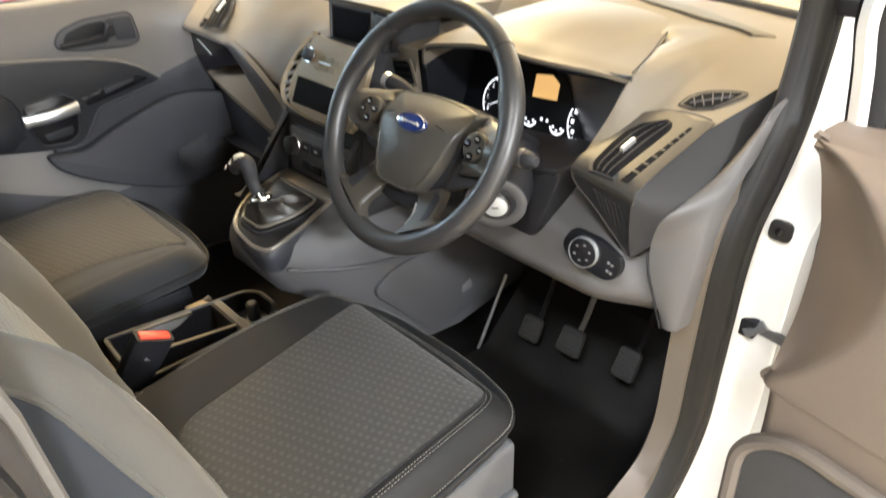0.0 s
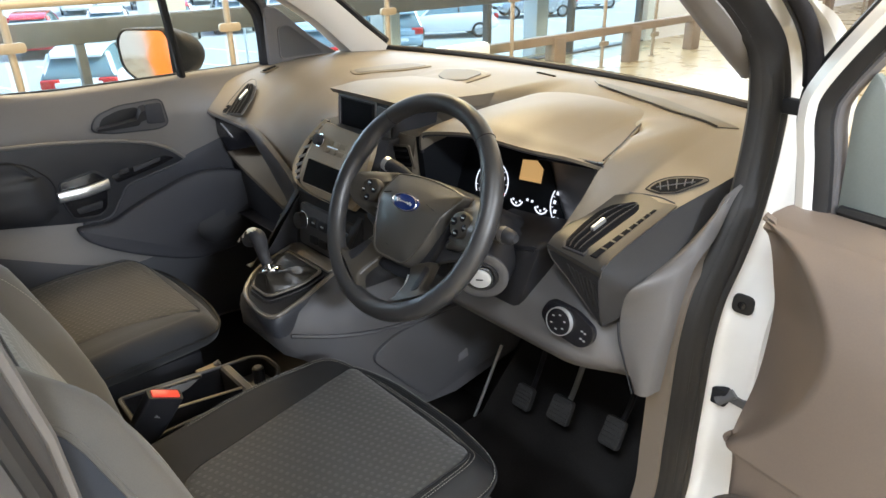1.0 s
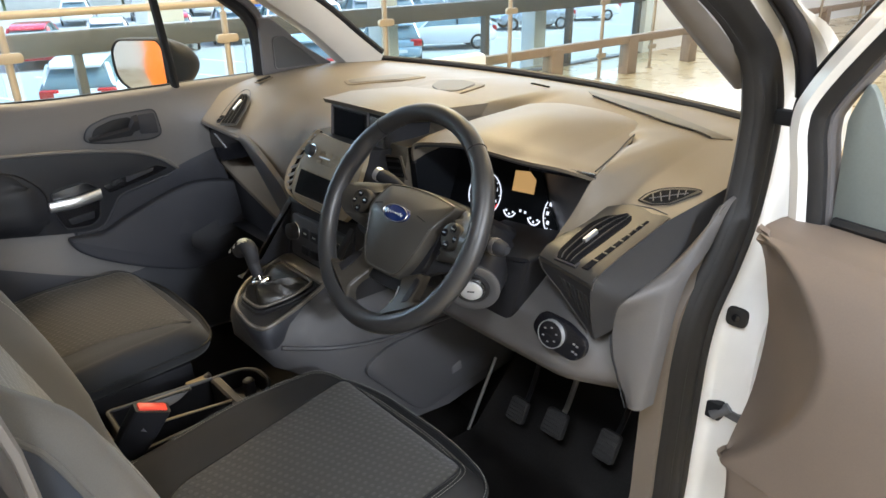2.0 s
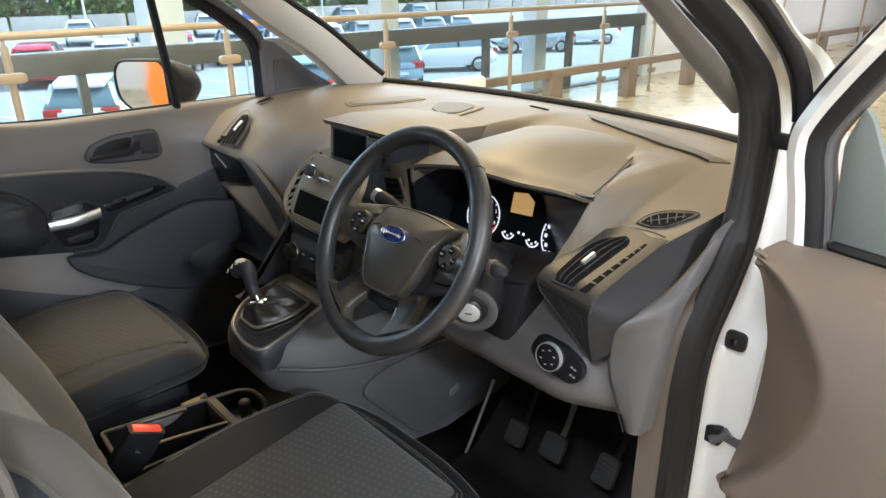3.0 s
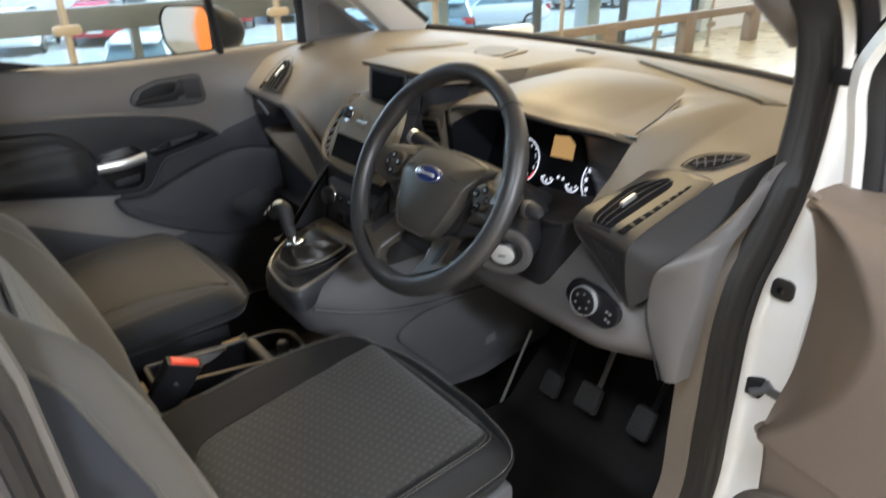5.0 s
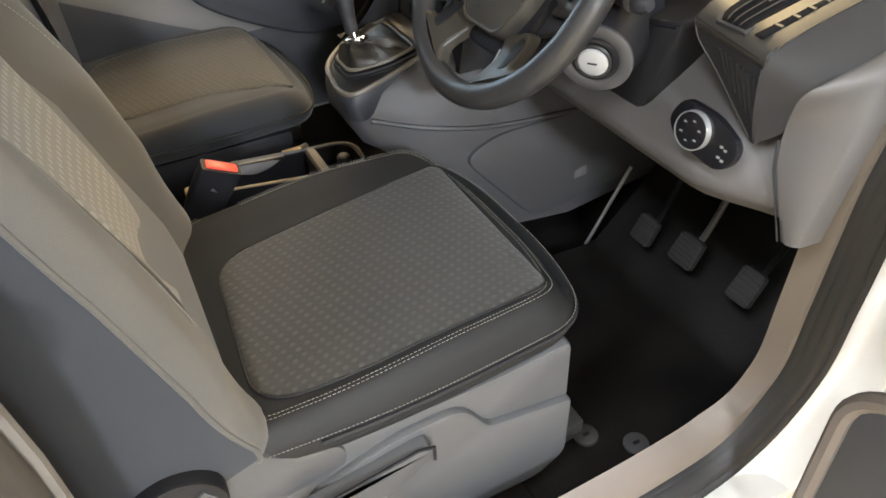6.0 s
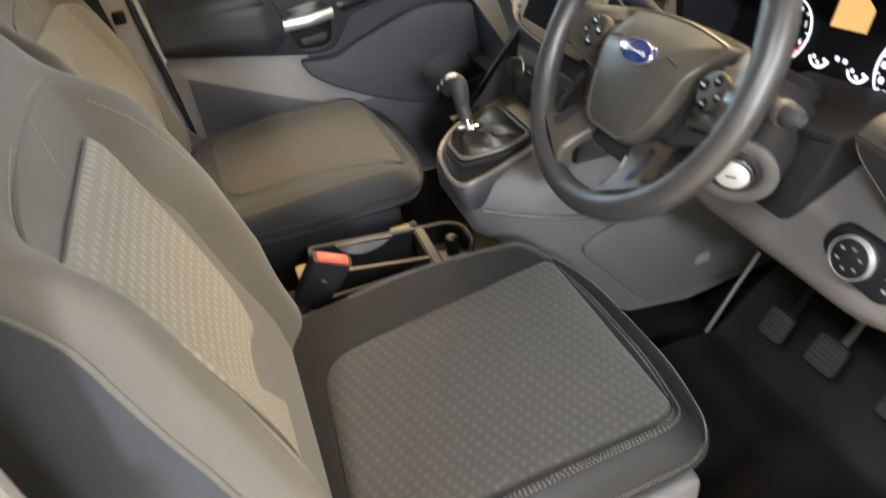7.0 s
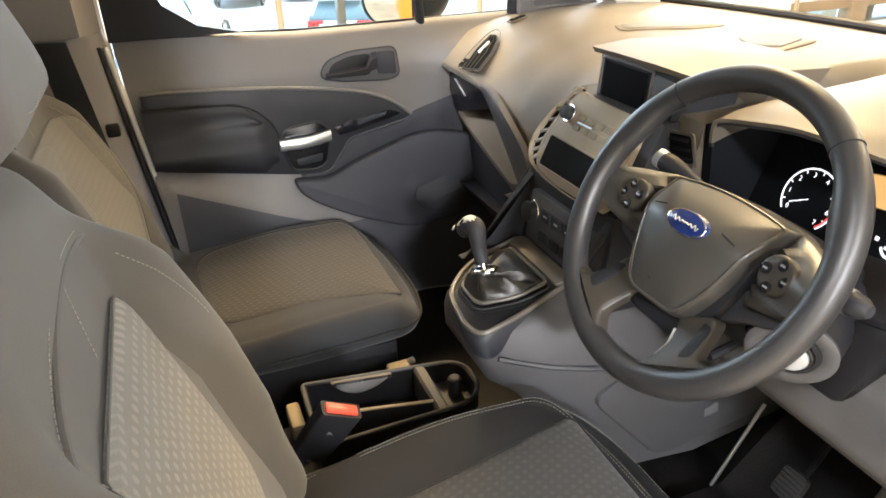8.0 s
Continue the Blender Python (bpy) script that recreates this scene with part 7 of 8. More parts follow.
    if mirror < 0:
        bi = bi[::-1]
    rings = []
    for f, d in ((1.0, 0.004), (0.99, 0.0075), (0.975, 0.0095), (0.955, 0.0115), (0.925, 0.0130), (0.89, 0.0140), (0.85, 0.0145), (0.8, 0.0145), (0.75, 0.014), (0.7, 0.014), (0.65, 0.013), (0.6, 0.013), (0.55, 0.012), (0.5, 0.012), (0.4, 0.011), (0.25, 0.010), (0.02, 0.010)):
        ca = 0.035 * mirror
        rings.append([bp(ca + (a - ca) * f, hc + (h - hc) * f, d + bolster(ca + (a - ca) * f, hc + (h - hc) * f)) for a, h in bi])
    bo = part("backrest_insert", loft(rings), M["clothlit" if stitched else "clothsoft"], s, "studded grey cloth insert", 60)
    planar_uv(bo, lambda c: c.x, lambda c: (c.z - 0.675) / math.cos(lean))
    part("seam", tube([bp(a, h, bolster(a, h) + 0.0070) for a, h in bi + bi[:1]], 0.0014, 5), M["cloth"], s)
    # shoulder seam and centre seam above it
    sh = cat([bp(-0.205, 0.500, 0.012), bp(-0.15, 0.523, 0.008), bp(-0.07, 0.531, 0.004), bp(0, 0.529, 0.003), bp(0.07, 0.522, 0.005), bp(0.14, 0.510, 0.010), bp(0.205, 0.480, 0.016)], 36)
    part("shoulder_seam", tube(sh, 0.0026, 6), M["cloth"], s)
    stitches([p + upv * 0.008 for p in sh], frv * 0.0005, s)
    stitches([bp(0.0, 0.480, 0.001), bp(-0.050, 0.535, 0.002), bp(-0.070, 0.605, 0.0)], frv * 0.0015, s)
    # piping where the front cloth meets the side, stitched seam on each bolster
    for sx in (-1, 1):
        pp = [(a, h) for a, h in back if a * sx > 0.135 and h > 0.005]
        pp.sort(key=lambda q: q[1])
        part("piping", tube([bp(a * 1.004, hc + (h - hc) * 1.004, pipe(h) + bolster(a, h)) for a, h in pp], 0.0034, 8), M["cloth"], s)
        sm = cat2([(0.205, 0.035), (0.216, 0.12), (0.212, 0.26), (0.196, 0.38), (0.165, 0.49)], 26)
        part("bolster_seam", tube([bp(a * sx, h, bolster(a, h) + 0.0035) for a, h in sm], 0.0022, 6), M["cloth"], s)
        stitches([bp(a * sx, h, bolster(a, h) + 0.0060) for a, h in sm], Vector(((-0.004 * sx), 0, 0)), s)
    # head restraint
    rings = []
    hr = rounded([(-0.135, 0.0), (0.135, 0.0), (0.125, 0.17), (-0.125, 0.17)], 0.06, 6)
    for f, d in ((0.8, -0.055), (0.95, -0.045), (1.0, -0.01), (0.98, 0.03), (0.9, 0.048), (0.6, 0.055), (0.02, 0.056)):
        rings.append([bp(a * f, 0.655 + 0.085 + (h - 0.085) * f, d + 0.035) for a, h in hr])
    part("head_restraint", loft(rings), M["cloth"], s, "dark head restraint with a stitched edge", 60)
    stitches([bp(0.118 * math.cos(t), 0.74 + 0.075 * math.sin(t), 0.078) for t in [2 * math.pi * k / 40 for k in range(41)]], frv * 0.006, s)
    for sx in (-1, 1):
        part("restraint_post", tube([bp(0.06 * sx, 0.60, -0.03), bp(0.06 * sx, 0.67, 0.02)], 0.006, 8), M["steel"], s)
    # base with side cover, lever and recliner wheel
    part("base_frame", box(-0.22, 0.215, -0.47, -0.10, FLOOR - z_off, 0.645, 0.01), M["black"], s)
    ox = 0.236 * mirror
    cover = rounded([(-0.53, 0.665), (-0.38, 0.655), (-0.15, 0.655), (-0.068, 0.665), (-0.062, 0.40), (-0.10, 0.365), (-0.45, 0.375), (-0.56, 0.52)], [0.03, 0.1, 0.1, 0.02, 0.02, 0.02, 0.03, 0.05], 5)
    sc = part("side_cover", prism(cover, 0.022, lambda a, b, c: Vector((ox + (c - 0.02) * mirror, a, b)), 0.008), M["seatbase"], s, "grey plastic side cover")
    st1 = rounded([(-0.335, 0.640), (-0.245, 0.642), (-0.205, 0.578), (-0.175, 0.572), (-0.066, 0.552), (-0.066, 0.42), (-0.12, 0.39), (-0.42, 0.41), (-0.47, 0.50), (-0.46, 0.60)], [0.02, 0.03, 0.03, 0.03, 0.01, 0.02, 0.02, 0.03, 0.03, 0.03], 4)
    part("cover_step", prism(st1, 0.014, lambda a, b, c: Vector((ox + c * mirror, a, b)), 0.007), M["seatbase"], s)
    lv = rounded([(-0.475, 0.612), (-0.455, 0.606), (-0.32, 0.630), (-0.302, 0.630), (-0.298, 0.612), (-0.318, 0.590), (-0.40, 0.545), (-0.42, 0.565)], 0.012, 4)
    part("height_lever", prism(lv, 0.024, lambda a, b, c: Vector((ox + (c + 0.013) * mirror, a, b)), 0.008), M["seatbase"], s, "grey height lever")
    part("lever_edge", tube([Vector((ox + 0.036 * mirror, a, b_)) for a, b_ in ((-0.475, 0.608), (-0.32, 0.632), (-0.299, 0.626), (-0.299, 0.600))], 0.0025, 6), M["black"], s)
    kc = Vector((ox + 0.012 * mirror, -0.585, 0.700))
    kp_ = frame_at(kc, (0, mirror, 0), (0, 0, 1))
    w_ = part("recliner_wheel", disc(0.050, 0.022, lambda a, b, c: kp_(a, b, c), 30, 0.005), M["black"], s, "black recliner handwheel")
    for k in range(3):
        t = radians(120 * k + 30)
        part("wheel_spoke", prism([(0.008 * math.cos(t) - 0.008 * math.sin(t), 0.008 * math.sin(t) + 0.008 * math.cos(t)), (0.040 * math.cos(t) - 0.010 * math.sin(t), 0.040 * math.sin(t) + 0.010 * math.cos(t)), (0.040 * math.cos(t) + 0.010 * math.sin(t), 0.040 * math.sin(t) - 0.010 * math.cos(t)), (0.008 * math.cos(t) + 0.008 * math.sin(t), 0.008 * math.sin(t) - 0.008 * math.cos(t))], 0.004, lambda a, b, c: kp_(a, b, c + 0.021), 0.001), M["seatbase"], w_)
    hous = rounded([(-0.66, 0.66), (-0.60, 0.765), (-0.54, 0.755), (-0.47, 0.68), (-0.40, 0.665), (-0.40, 0.62), (-0.60, 0.60)], 0.03, 5)
    part("hinge_cover", prism(hous, 0.014, lambda a, b, c: Vector((ox + (c - 0.008) * mirror, a, b)), 0.005), M["seatbase"], s, "grey hinge cover")
    for ry in (-0.20, 0.17):
        part("seat_rail", box(ry - 0.02, ry + 0.02, -0.50, 0.02, FLOOR - z_off, FLOOR - z_off + 0.05, 0.004), M["steel"], s)
    s.scale.x = wide
    return s


seat("driver_seat", 0.466, 0.0, 0.012, "dark grey cloth driver's seat with studded insert and pale stitching")
seat("passenger_seat", -0.418, -0.095, -0.042, "dark grey cloth passenger seat with studded insert", mirror=-1, wide=1.08, border="clothdk", lean_deg=22.0, back_off=-0.050, stitched=False)

# belt buckle beside the driver's seat
bk = thing("belt_buckle", "black seat belt buckle with a red release button", "buckle")
bx = Vector((0.172, -0.425, 0.735))
bf = frame_at(bx, (0.90, -0.10, -0.25), (-0.12, 0.46, 0.88))
part("body", loft([[bf(a * s, h, c * s2) for a, c in rounded([(-0.013, -0.033), (0.013, -0.033), (0.013, 0.033), (-0.013, 0.033)], 0.006, 3)] for h, s, s2 in ((-0.075, 0.62, 0.8), (-0.04, 0.85, 0.95), (0.0, 0.98, 1.0), (0.050, 1.0, 1.0))]), M["black"], bk, "black plastic body", 50)
part("button", loft([[bf(a * s, h, c * s) for a, c in rounded([(-0.0085, -0.027), (0.0085, -0.027), (0.0085, 0.027), (-0.0085, 0.027)], 0.003, 3)] for h, s in ((0.046, 1.0), (0.0525, 0.97), (0.0535, 0.9))]), M["red"], bk, "red release button")
part("stalk", tube([bf(0, -0.07, 0), bf(0.01, -0.16, 0.01)], 0.016, 8, flat=0.5), M["belt"], bk)
part("mark", prism([(-0.006, -0.006), (0.006, -0.004), (0.004, 0.002)], 0.001, lambda a, b, c: bf(0.0132 + c, b + 0.01, a)), M["pillar"], bk)

# far belt, pillar behind the passenger
pl_ = thing("belt_far", "dark seat belt webbing on the far pillar", "seat belt")
part("webbing", sheet([[(-0.70 + 0.006 * i, -0.80 + 0.022 * i + 0.07 * j / 12, 1.20 - 0.55 * j / 12) for i in range(4)] for j in range(13)], 0.002), M["belt"], pl_)
part("anchor", box(-0.735, -0.715, -0.705, -0.675, 0.975, 1.005, 0.005), M["black"], pl_)
b = loft([[(-0.86, -0.668 + f, z), (-0.775, -0.676 + f, z), (-0.748, -0.700 + f, z), (-0.725, -0.86, z), (-0.86, -0.92, z)] for f, z in ((0.078, 0.36), (0.050, 0.66), (0.024, 0.94), (0.0, 1.2))])
tagged(obj("pillar_far_lower", b, M["pillarpale"], smooth=60), "grey plastic lower pillar trim", "trim", kind="structure")
b = loft([[(-0.80, -0.67, z), (-0.735, -0.71, z), (-0.72, -0.86, z), (-0.80, -0.90, z)] for z in (1.2, 1.45, 1.75)])
tagged(obj("pillar_far_upper", b, M["pillarpale"]), "pale plastic upper pillar trim", "trim", kind="structure")

# near pillar behind the driver
b = loft([[(0.790, -0.652 + o, z), (0.798, -0.642 + o, z), (0.835, -0.644 + o, z), (0.862, -0.660 + o, z), (0.862, -1.0, z), (0.790, -1.0, z)] for o, z in ((0.010, 0.40), (0.005, 0.95), (-0.010, 1.20), (-0.10, 1.74))])
tagged(obj("pillar_near", b, M["kneetrim"], smooth=60), "grey plastic pillar trim behind the driver", "trim", kind="structure")
# rolled trim edge in a paler grey that includes its highlight
b = tube([(0.806, -0.638, 0.42), (0.806, -0.636, 0.95), (0.804, -0.651, 1.20), (0.798, -0.742, 1.74)], 0.007, 8)
tagged(obj("pillar_near_ridge", tube([(0.864, -0.650, 0.42), (0.864, -0.652, 0.95), (0.862, -0.668, 1.20), (0.855, -0.76, 1.74)], 0.008, 8), M["rubber"]), "black rubber lip on the rear pillar", "door seal", kind="structure")
tagged(obj("pillar_near_edge", b, M["doorup"]), "rolled edge of the rear pillar trim, its highlight put into paler grey", "door seal", kind="structure")
b = loft([[(0.864, -0.655 + o, z), (0.912, -0.685 + o, z), (0.912, -1.0, z), (0.864, -1.0, z)] for o, z in ((0.0, 0.32), (0.0, 0.95), (-0.10, 1.74))])
tagged(obj("pillar_near_paint", b, M["paint"]), "white painted rear door pillar", "van body", kind="structure")
sk_ = tagged(obj("door_striker", box(0.876, 0.904, -0.690, -0.662, 1.02, 1.10, 0.006), M["steel"]), "metal door striker on the white pillar", "striker")
part("striker_loop", tube([(0.890, -0.665, 1.035), (0.890, -0.640, 1.04), (0.890, -0.640, 1.08), (0.890, -0.665, 1.085)], 0.006, 8), M["steel"], sk_)

# plug, hinge and check strap on the hinge face
pg = thing("rubber_plug", "black rubber plug in the white hinge face", "plug")
pf_ = frame_at((0.876, 0.334, 0.957), (0.98, 0.15, 0.10), (-0.05, 0.0, 1))
part("plug", prism(rounded([(-0.019, -0.014), (0.016, -0.020), (0.020, 0.014), (-0.014, 0.020)], 0.012, 5), 0.008, lambda a, b, c: pf_(a, b, c - 0.003), 0.004), M["rubber"], pg)
part("plug_dimple", disc(0.007, 0.004, lambda a, b, c: pf_(a, b, c + 0.003), 16, 0.001), M["gloss"], pg)
cs = thing("check_strap", "dark steel door check strap with bracket", "check strap")
part("bracket", box(0.848, 0.886, 0.312, 0.345, 0.760, 0.795, 0.004), M["black"], cs)
part("roller", tube([(0.872, 0.312, 0.768), (0.895, 0.325, 0.790)], 0.009, 10), M["frame"], cs)
part("arm", loft([[(0.875, 0.322, 0.772), (0.875, 0.322, 0.788), (0.878, 0.330, 0.788), (0.878, 0.330, 0.772)], [(0.99, 0.35, 0.740), (0.99, 0.35, 0.756), (0.99, 0.358, 0.756), (0.99, 0.358, 0.740)]]), M["frame"], cs)

# ================= open driver's door =================
TH = radians(80)
DH = Vector((0.915, 0.440, 0.0))
dvec, ninn = Vector((math.sin(TH), -math.cos(TH), 0)), Vector((-math.cos(TH), -math.sin(TH), 0))
dp = lambda s, z, c: DH + dvec * s + ninn * c + Vector((0, 0, z))     # along the door, up, towards the cabin
dd = thing("driver_door", "open driver's door with brown-grey inner trim and white window frame", "door")
part("skin", prism(rounded([(0.0, 0.36), (0.99, 0.36), (1.02, 0.8), (0.98, 1.12), (0.0, 1.10)], 0.03, 4), 0.05, lambda a, b, c: dp(a, b, c - 0.05), 0.006), M["paint"], dd, "white painted door shell")
# leading edge of the moulded trim: outer (towards the hinge) and inner line
RIDGE = cat([(0.904, 0.279, 1.132), (0.955, 0.247, 1.124), (1.008, 0.203, 1.098), (1.060, 0.155, 1.035), (1.052, 0.136, 0.957), (1.008, 0.131, 0.880), (0.970, 0.131, 0.838), (0.980, 0.131, 0.822), (0.986, 0.131, 0.746), (0.990, 0.134, 0.600), (0.992, 0.142, 0.42)], 61)
REAR = cat([(0.904, 0.283, 1.130), (0.918, 0.290, 1.09), (0.930, 0.290, 1.045), (0.943, 0.284, 0.99), (0.957, 0.235, 0.905), (0.965, 0.17, 0.862), (0.970, 0.133, 0.838)], 37)
g = []
for k, p in enumerate(RIDGE):
    c = REAR[k] if k < 36 else REAR[36].lerp(p + Vector((-0.006, 0.03, 0)), smooth01((k - 36) / 6))
    if (c - p).length < 0.02:
        c = p + Vector((-0.008, 0.018, 0.0))
    d1 = (c - p).normalized()
    rr_ = min(0.009, (c - p).length * 0.5)
    row = [c.lerp(p + d1 * rr_, j / 8) + Vector((0.0, 0.010, 0.0)) * math.sin(math.pi * j / 8) for j in range(8)]
    outer = []
    for j in range(22):
        q = j / 21
        s_ = 0.010 + 0.91 * q ** 1.5
        x = p + dvec * s_
        # towards the back the trim settles to an even plane with an armrest swell
        base = DH + dvec * (s_ + 0.08) + ninn * (0.235 + 0.04 * math.exp(-((p.z - 0.86) / 0.07) ** 2) - 0.07 * smooth01((p.z - 1.02) / 0.1))
        base.z = p.z
        outer.append(x.lerp(base, smooth01((q - 0.25) / 0.5) * 0.8))
    s0, e0 = p + d1 * rr_, outer[0]
    row += [(1 - t) ** 2 * s0 + 2 * t * (1 - t) * p + t * t * e0 for t in [j / 8 for j in range(8)]]
    g.append(row + outer)
part("trim_panel", sheet(g, 0.006), M["doortrim"], dd, "brown-grey plastic inner trim", 80)
# top ledge to the glass
g = []
for i in range(20):
    s_ = 0.95 * i / 19
    p = Vector((0.904, 0.281, 1.133)) + dvec * s_
    g.append([p + Vector((0, 0, -0.012)), p + Vector((0, 0.012, -0.002)), p + Vector((0, 0.03, 0.003)), p + Vector((0.004, 0.07, 0.004)), p + Vector((0.008, 0.105, 0.0))])
part("top_ledge", sheet(g, 0.008), M["doortrim"], dd, "", 70)
pkx = rounded([(0.11, 0.46), (0.86, 0.46), (0.88, 0.74), (0.70, 0.775), (0.16, 0.775), (0.10, 0.72)], 0.05, 5)
part("pocket_rim", tube([dp(a, b_, 0.300) for a, b_ in pkx + pkx[:1]], 0.012, 8), M["doorbrown"], dd)
part("pocket", prism(pkx, 0.01, lambda a, b, c: dp(a, b, 0.288 + c), 0.003), M["doorlow"], dd, "dark door pocket")
part("speaker", disc(0.075, 0.008, lambda a, b, c: dp(0.33 + a, 0.60 + b, 0.298 + c), 30, 0.003), M["dark"], dd, "round speaker cover")
# window frame of the open door
FL = cat([(0.922, 0.372, 1.11), (0.908, 0.374, 1.20), (0.895, 0.374, 1.272), (0.908, 0.370, 1.33), (0.985, 0.350, 1.448), (1.10, 0.325, 1.60), (1.19, 0.305, 1.71)], 44)


def rail(line, prof):
    rings = []
    for i, p in enumerate(line):
        d = (line[min(i + 1, len(line) - 1)] - line[max(i - 1, 0)]).normalized()
        inw = ninn.cross(d).normalized()
        if inw.dot(dvec) < 0:
            inw = -inw
        rings.append([p + inw * a + ninn * c for a, c in prof])
    return rings


part("window_frame", loft(rail(FL, [(-0.008, -0.045), (-0.012, -0.015), (-0.004, 0.008), (0.012, 0.014), (0.022, 0.008), (0.022, -0.045)])), M["paint"], dd, "white painted window frame")
part("frame_seal", loft(rail(FL, [(0.020, -0.035), (0.020, 0.006), (0.030, 0.004), (0.040, -0.004), (0.040, -0.035)])), M["rubber"], dd, "black glass channel")
part("inner_rail", loft(rail(FL, [(0.038, -0.040), (0.038, -0.014), (0.044, -0.016), (0.046, -0.040)])), M["pillar"], dd)
part("outer_seal", tube([p - ninn * 0.03 - dvec * 0.016 for p in FL], 0.011, 8), M["rubber"], dd)
fp = lambda s, z, c: Vector((0.918, 0.372, 0)) + dvec * s + ninn * c + Vector((0, 0, z))
pane = part("window_pane", prism([(0.06, 1.12), (0.03, 1.28), (0.10, 1.42), (0.28, 1.68), (0.9, 1.70), (0.94, 1.12)], 0.004, lambda a, b, c: fp(a, b, c - 0.03)), M["glass"], dd, "clear door glass")
pane.visible_shadow = False
part("sail_cover", prism(rounded([(0.045, 1.12), (0.034, 1.29), (0.052, 1.345), (0.066, 1.33), (0.17, 1.12)], 0.01, 3), 0.012, lambda a, b, c: fp(a, b, c - 0.036), 0.003), M["sailgrey"], dd, "grey sail cover")
part("waist_seal", tube([fp(0.05, 1.138, -0.02), fp(0.92, 1.138, -0.02)], 0.009, 6), M["rubber"], dd)
part("hinge", box(0.902, 0.928, 0.40, 0.43, 0.86, 0.935, 0.004), M["black"], dd, "black door hinge")
part("harness", tube(cat([(0.905, 0.42, 0.93), (0.93, 0.41, 0.90), (0.94, 0.43, 0.86)], 8), 0.014, 8), M["dark"], dd)

# ================= showroom =================
SX = -3.95      # line of the balustrade
bm = box(-5.25, 9.0, -9.0, 34.0, -0.30, -0.006)
tagged(obj("floor", bm, M["concrete"]), "showroom floor slab under the tiles", "floor", kind="structure")
bm = box(-5.25, 9.0, -9.0, 34.0, CEIL, CEIL + 0.2)
tagged(obj("ceiling", bm, M["wallwhite"]), "white showroom ceiling", "ceiling", kind="structure")
tagged(obj("wall_right", box(9.0, 9.2, -9.0, 34.0, 0, CEIL), M["wallwhite"]), "white showroom wall", "wall", kind="structure")
tagged(obj("wall_back", box(-5.25, 9.0, -9.2, -9.0, 0, CEIL), M["wallwhite"]), "white showroom wall", "wall", kind="structure")
tagged(obj("wall_front", box(-5.25, 9.0, 34.0, 34.2, 0, CEIL), M["wallwhite"]), "white showroom wall", "wall", kind="structure")
# plain wall further along the glazed side
tagged(obj("wall_side", box(-5.20, -5.0, 9.4, 34.0, 0, CEIL), M["wallwhite"]), "white wall beyond the glazing", "wall", kind="structure")

# frames added on the unseen ceiling, one above each fill lamp
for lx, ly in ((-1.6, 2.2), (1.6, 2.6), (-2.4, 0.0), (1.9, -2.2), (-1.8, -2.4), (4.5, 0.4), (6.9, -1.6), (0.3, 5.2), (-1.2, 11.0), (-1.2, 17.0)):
    lt = thing("ceiling_lamp_frame", "white rectangular frame added at an unseen ceiling lamp", "ceiling light", "ceiling lights", at=(lx, ly, CEIL))
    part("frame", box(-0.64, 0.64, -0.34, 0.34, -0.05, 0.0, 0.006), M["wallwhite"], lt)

# balustrade: posts with clamps, handrail and panes
bl = thing("balustrade", "bronze metal balustrade with glass panes and a round handrail", "railing")


def bal_x(y):
    return SX + 0.10 - 0.030 * (y - 1.0)


RAIL = 1.205
part("handrail", tube([(bal_x(-6), -6, RAIL), (bal_x(9.3), 9.3, RAIL)], 0.027, 14), M["brass"], bl, "round bronze handrail")
ys = [-4.6, -3.1, -1.6, 0.22, 1.72, 3.30, 5.06, 6.85, 8.1]
for k, y in enumerate(ys):
    x = bal_x(y)
    p = part("post", tube([(x, y, 0.0), (x, y, RAIL - 0.06)], 0.024, 12), M["brass"], bl, "round bronze post")
    part("neck", tube([(x, y, RAIL - 0.07), (x, y, RAIL - 0.02)], 0.012, 10), M["brass"], p)
    for z in (0.30, 0.95):
        part("clamp", prism(rounded([(-0.088, -0.032), (0.088, -0.032), (0.088, 0.032), (-0.088, 0.032)], 0.030, 5), 0.03, lambda a, b, c: Vector((x + 0.006 + c, y + a, z + b)), 0.006), M["brass"], p)
    part("foot", disc(0.05, 0.012, lambda a, b, c: Vector((x + a, y + b, c)), 20, 0.003), M["brass"], p)
    if k + 1 < len(ys):
        y1 = ys[k + 1]
        g_ = part("pane", loft([[(bal_x(yy) - 0.005, yy, 0.10), (bal_x(yy) + 0.005, yy, 0.10), (bal_x(yy) + 0.005, yy, 1.08), (bal_x(yy) - 0.005, yy, 1.08)] for yy in (y + 0.05, y1 - 0.05)]), M["glass2"], bl, "clear glass pane")
        g_.visible_shadow = False

# low brown rail along the wall with blocks
lr = thing("crash_rail", "brown low rail on square blocks", "railing")
part("rail", box(SX - 0.12, SX - 0.02, 3.2, 30.0, 0.40, 0.50, 0.01), M["brownrail"], lr)
for y in (4.3, 5.9, 7.5, 9.1, 11.6, 14.2, 16.8, 19.4):
    part("block", box(SX - 0.15, SX + 0.0, y - 0.11, y + 0.11, 0.0, 0.47, 0.01), M["brownrail"], lr)
tall = thing("tall_posts", "bronze posts before the white wall", "railing")
for y in (9.9, 11.9, 13.7, 15.9, 18.4):
    part("post", tube([(SX + 0.02, y, 0.0), (SX + 0.02, y, 1.15)], 0.022, 10), M["brass"], tall)
part("handrail", tube([(SX + 0.02, 9.4, 1.2), (SX + 0.02, 22, 1.2)], 0.026, 10), M["brass"], tall)

# glazed side of the building: dark frames, white columns
fc = tagged(new("glazing"), "dark steel framed glazing along the showroom", "window", kind="structure")
FX = -5.1
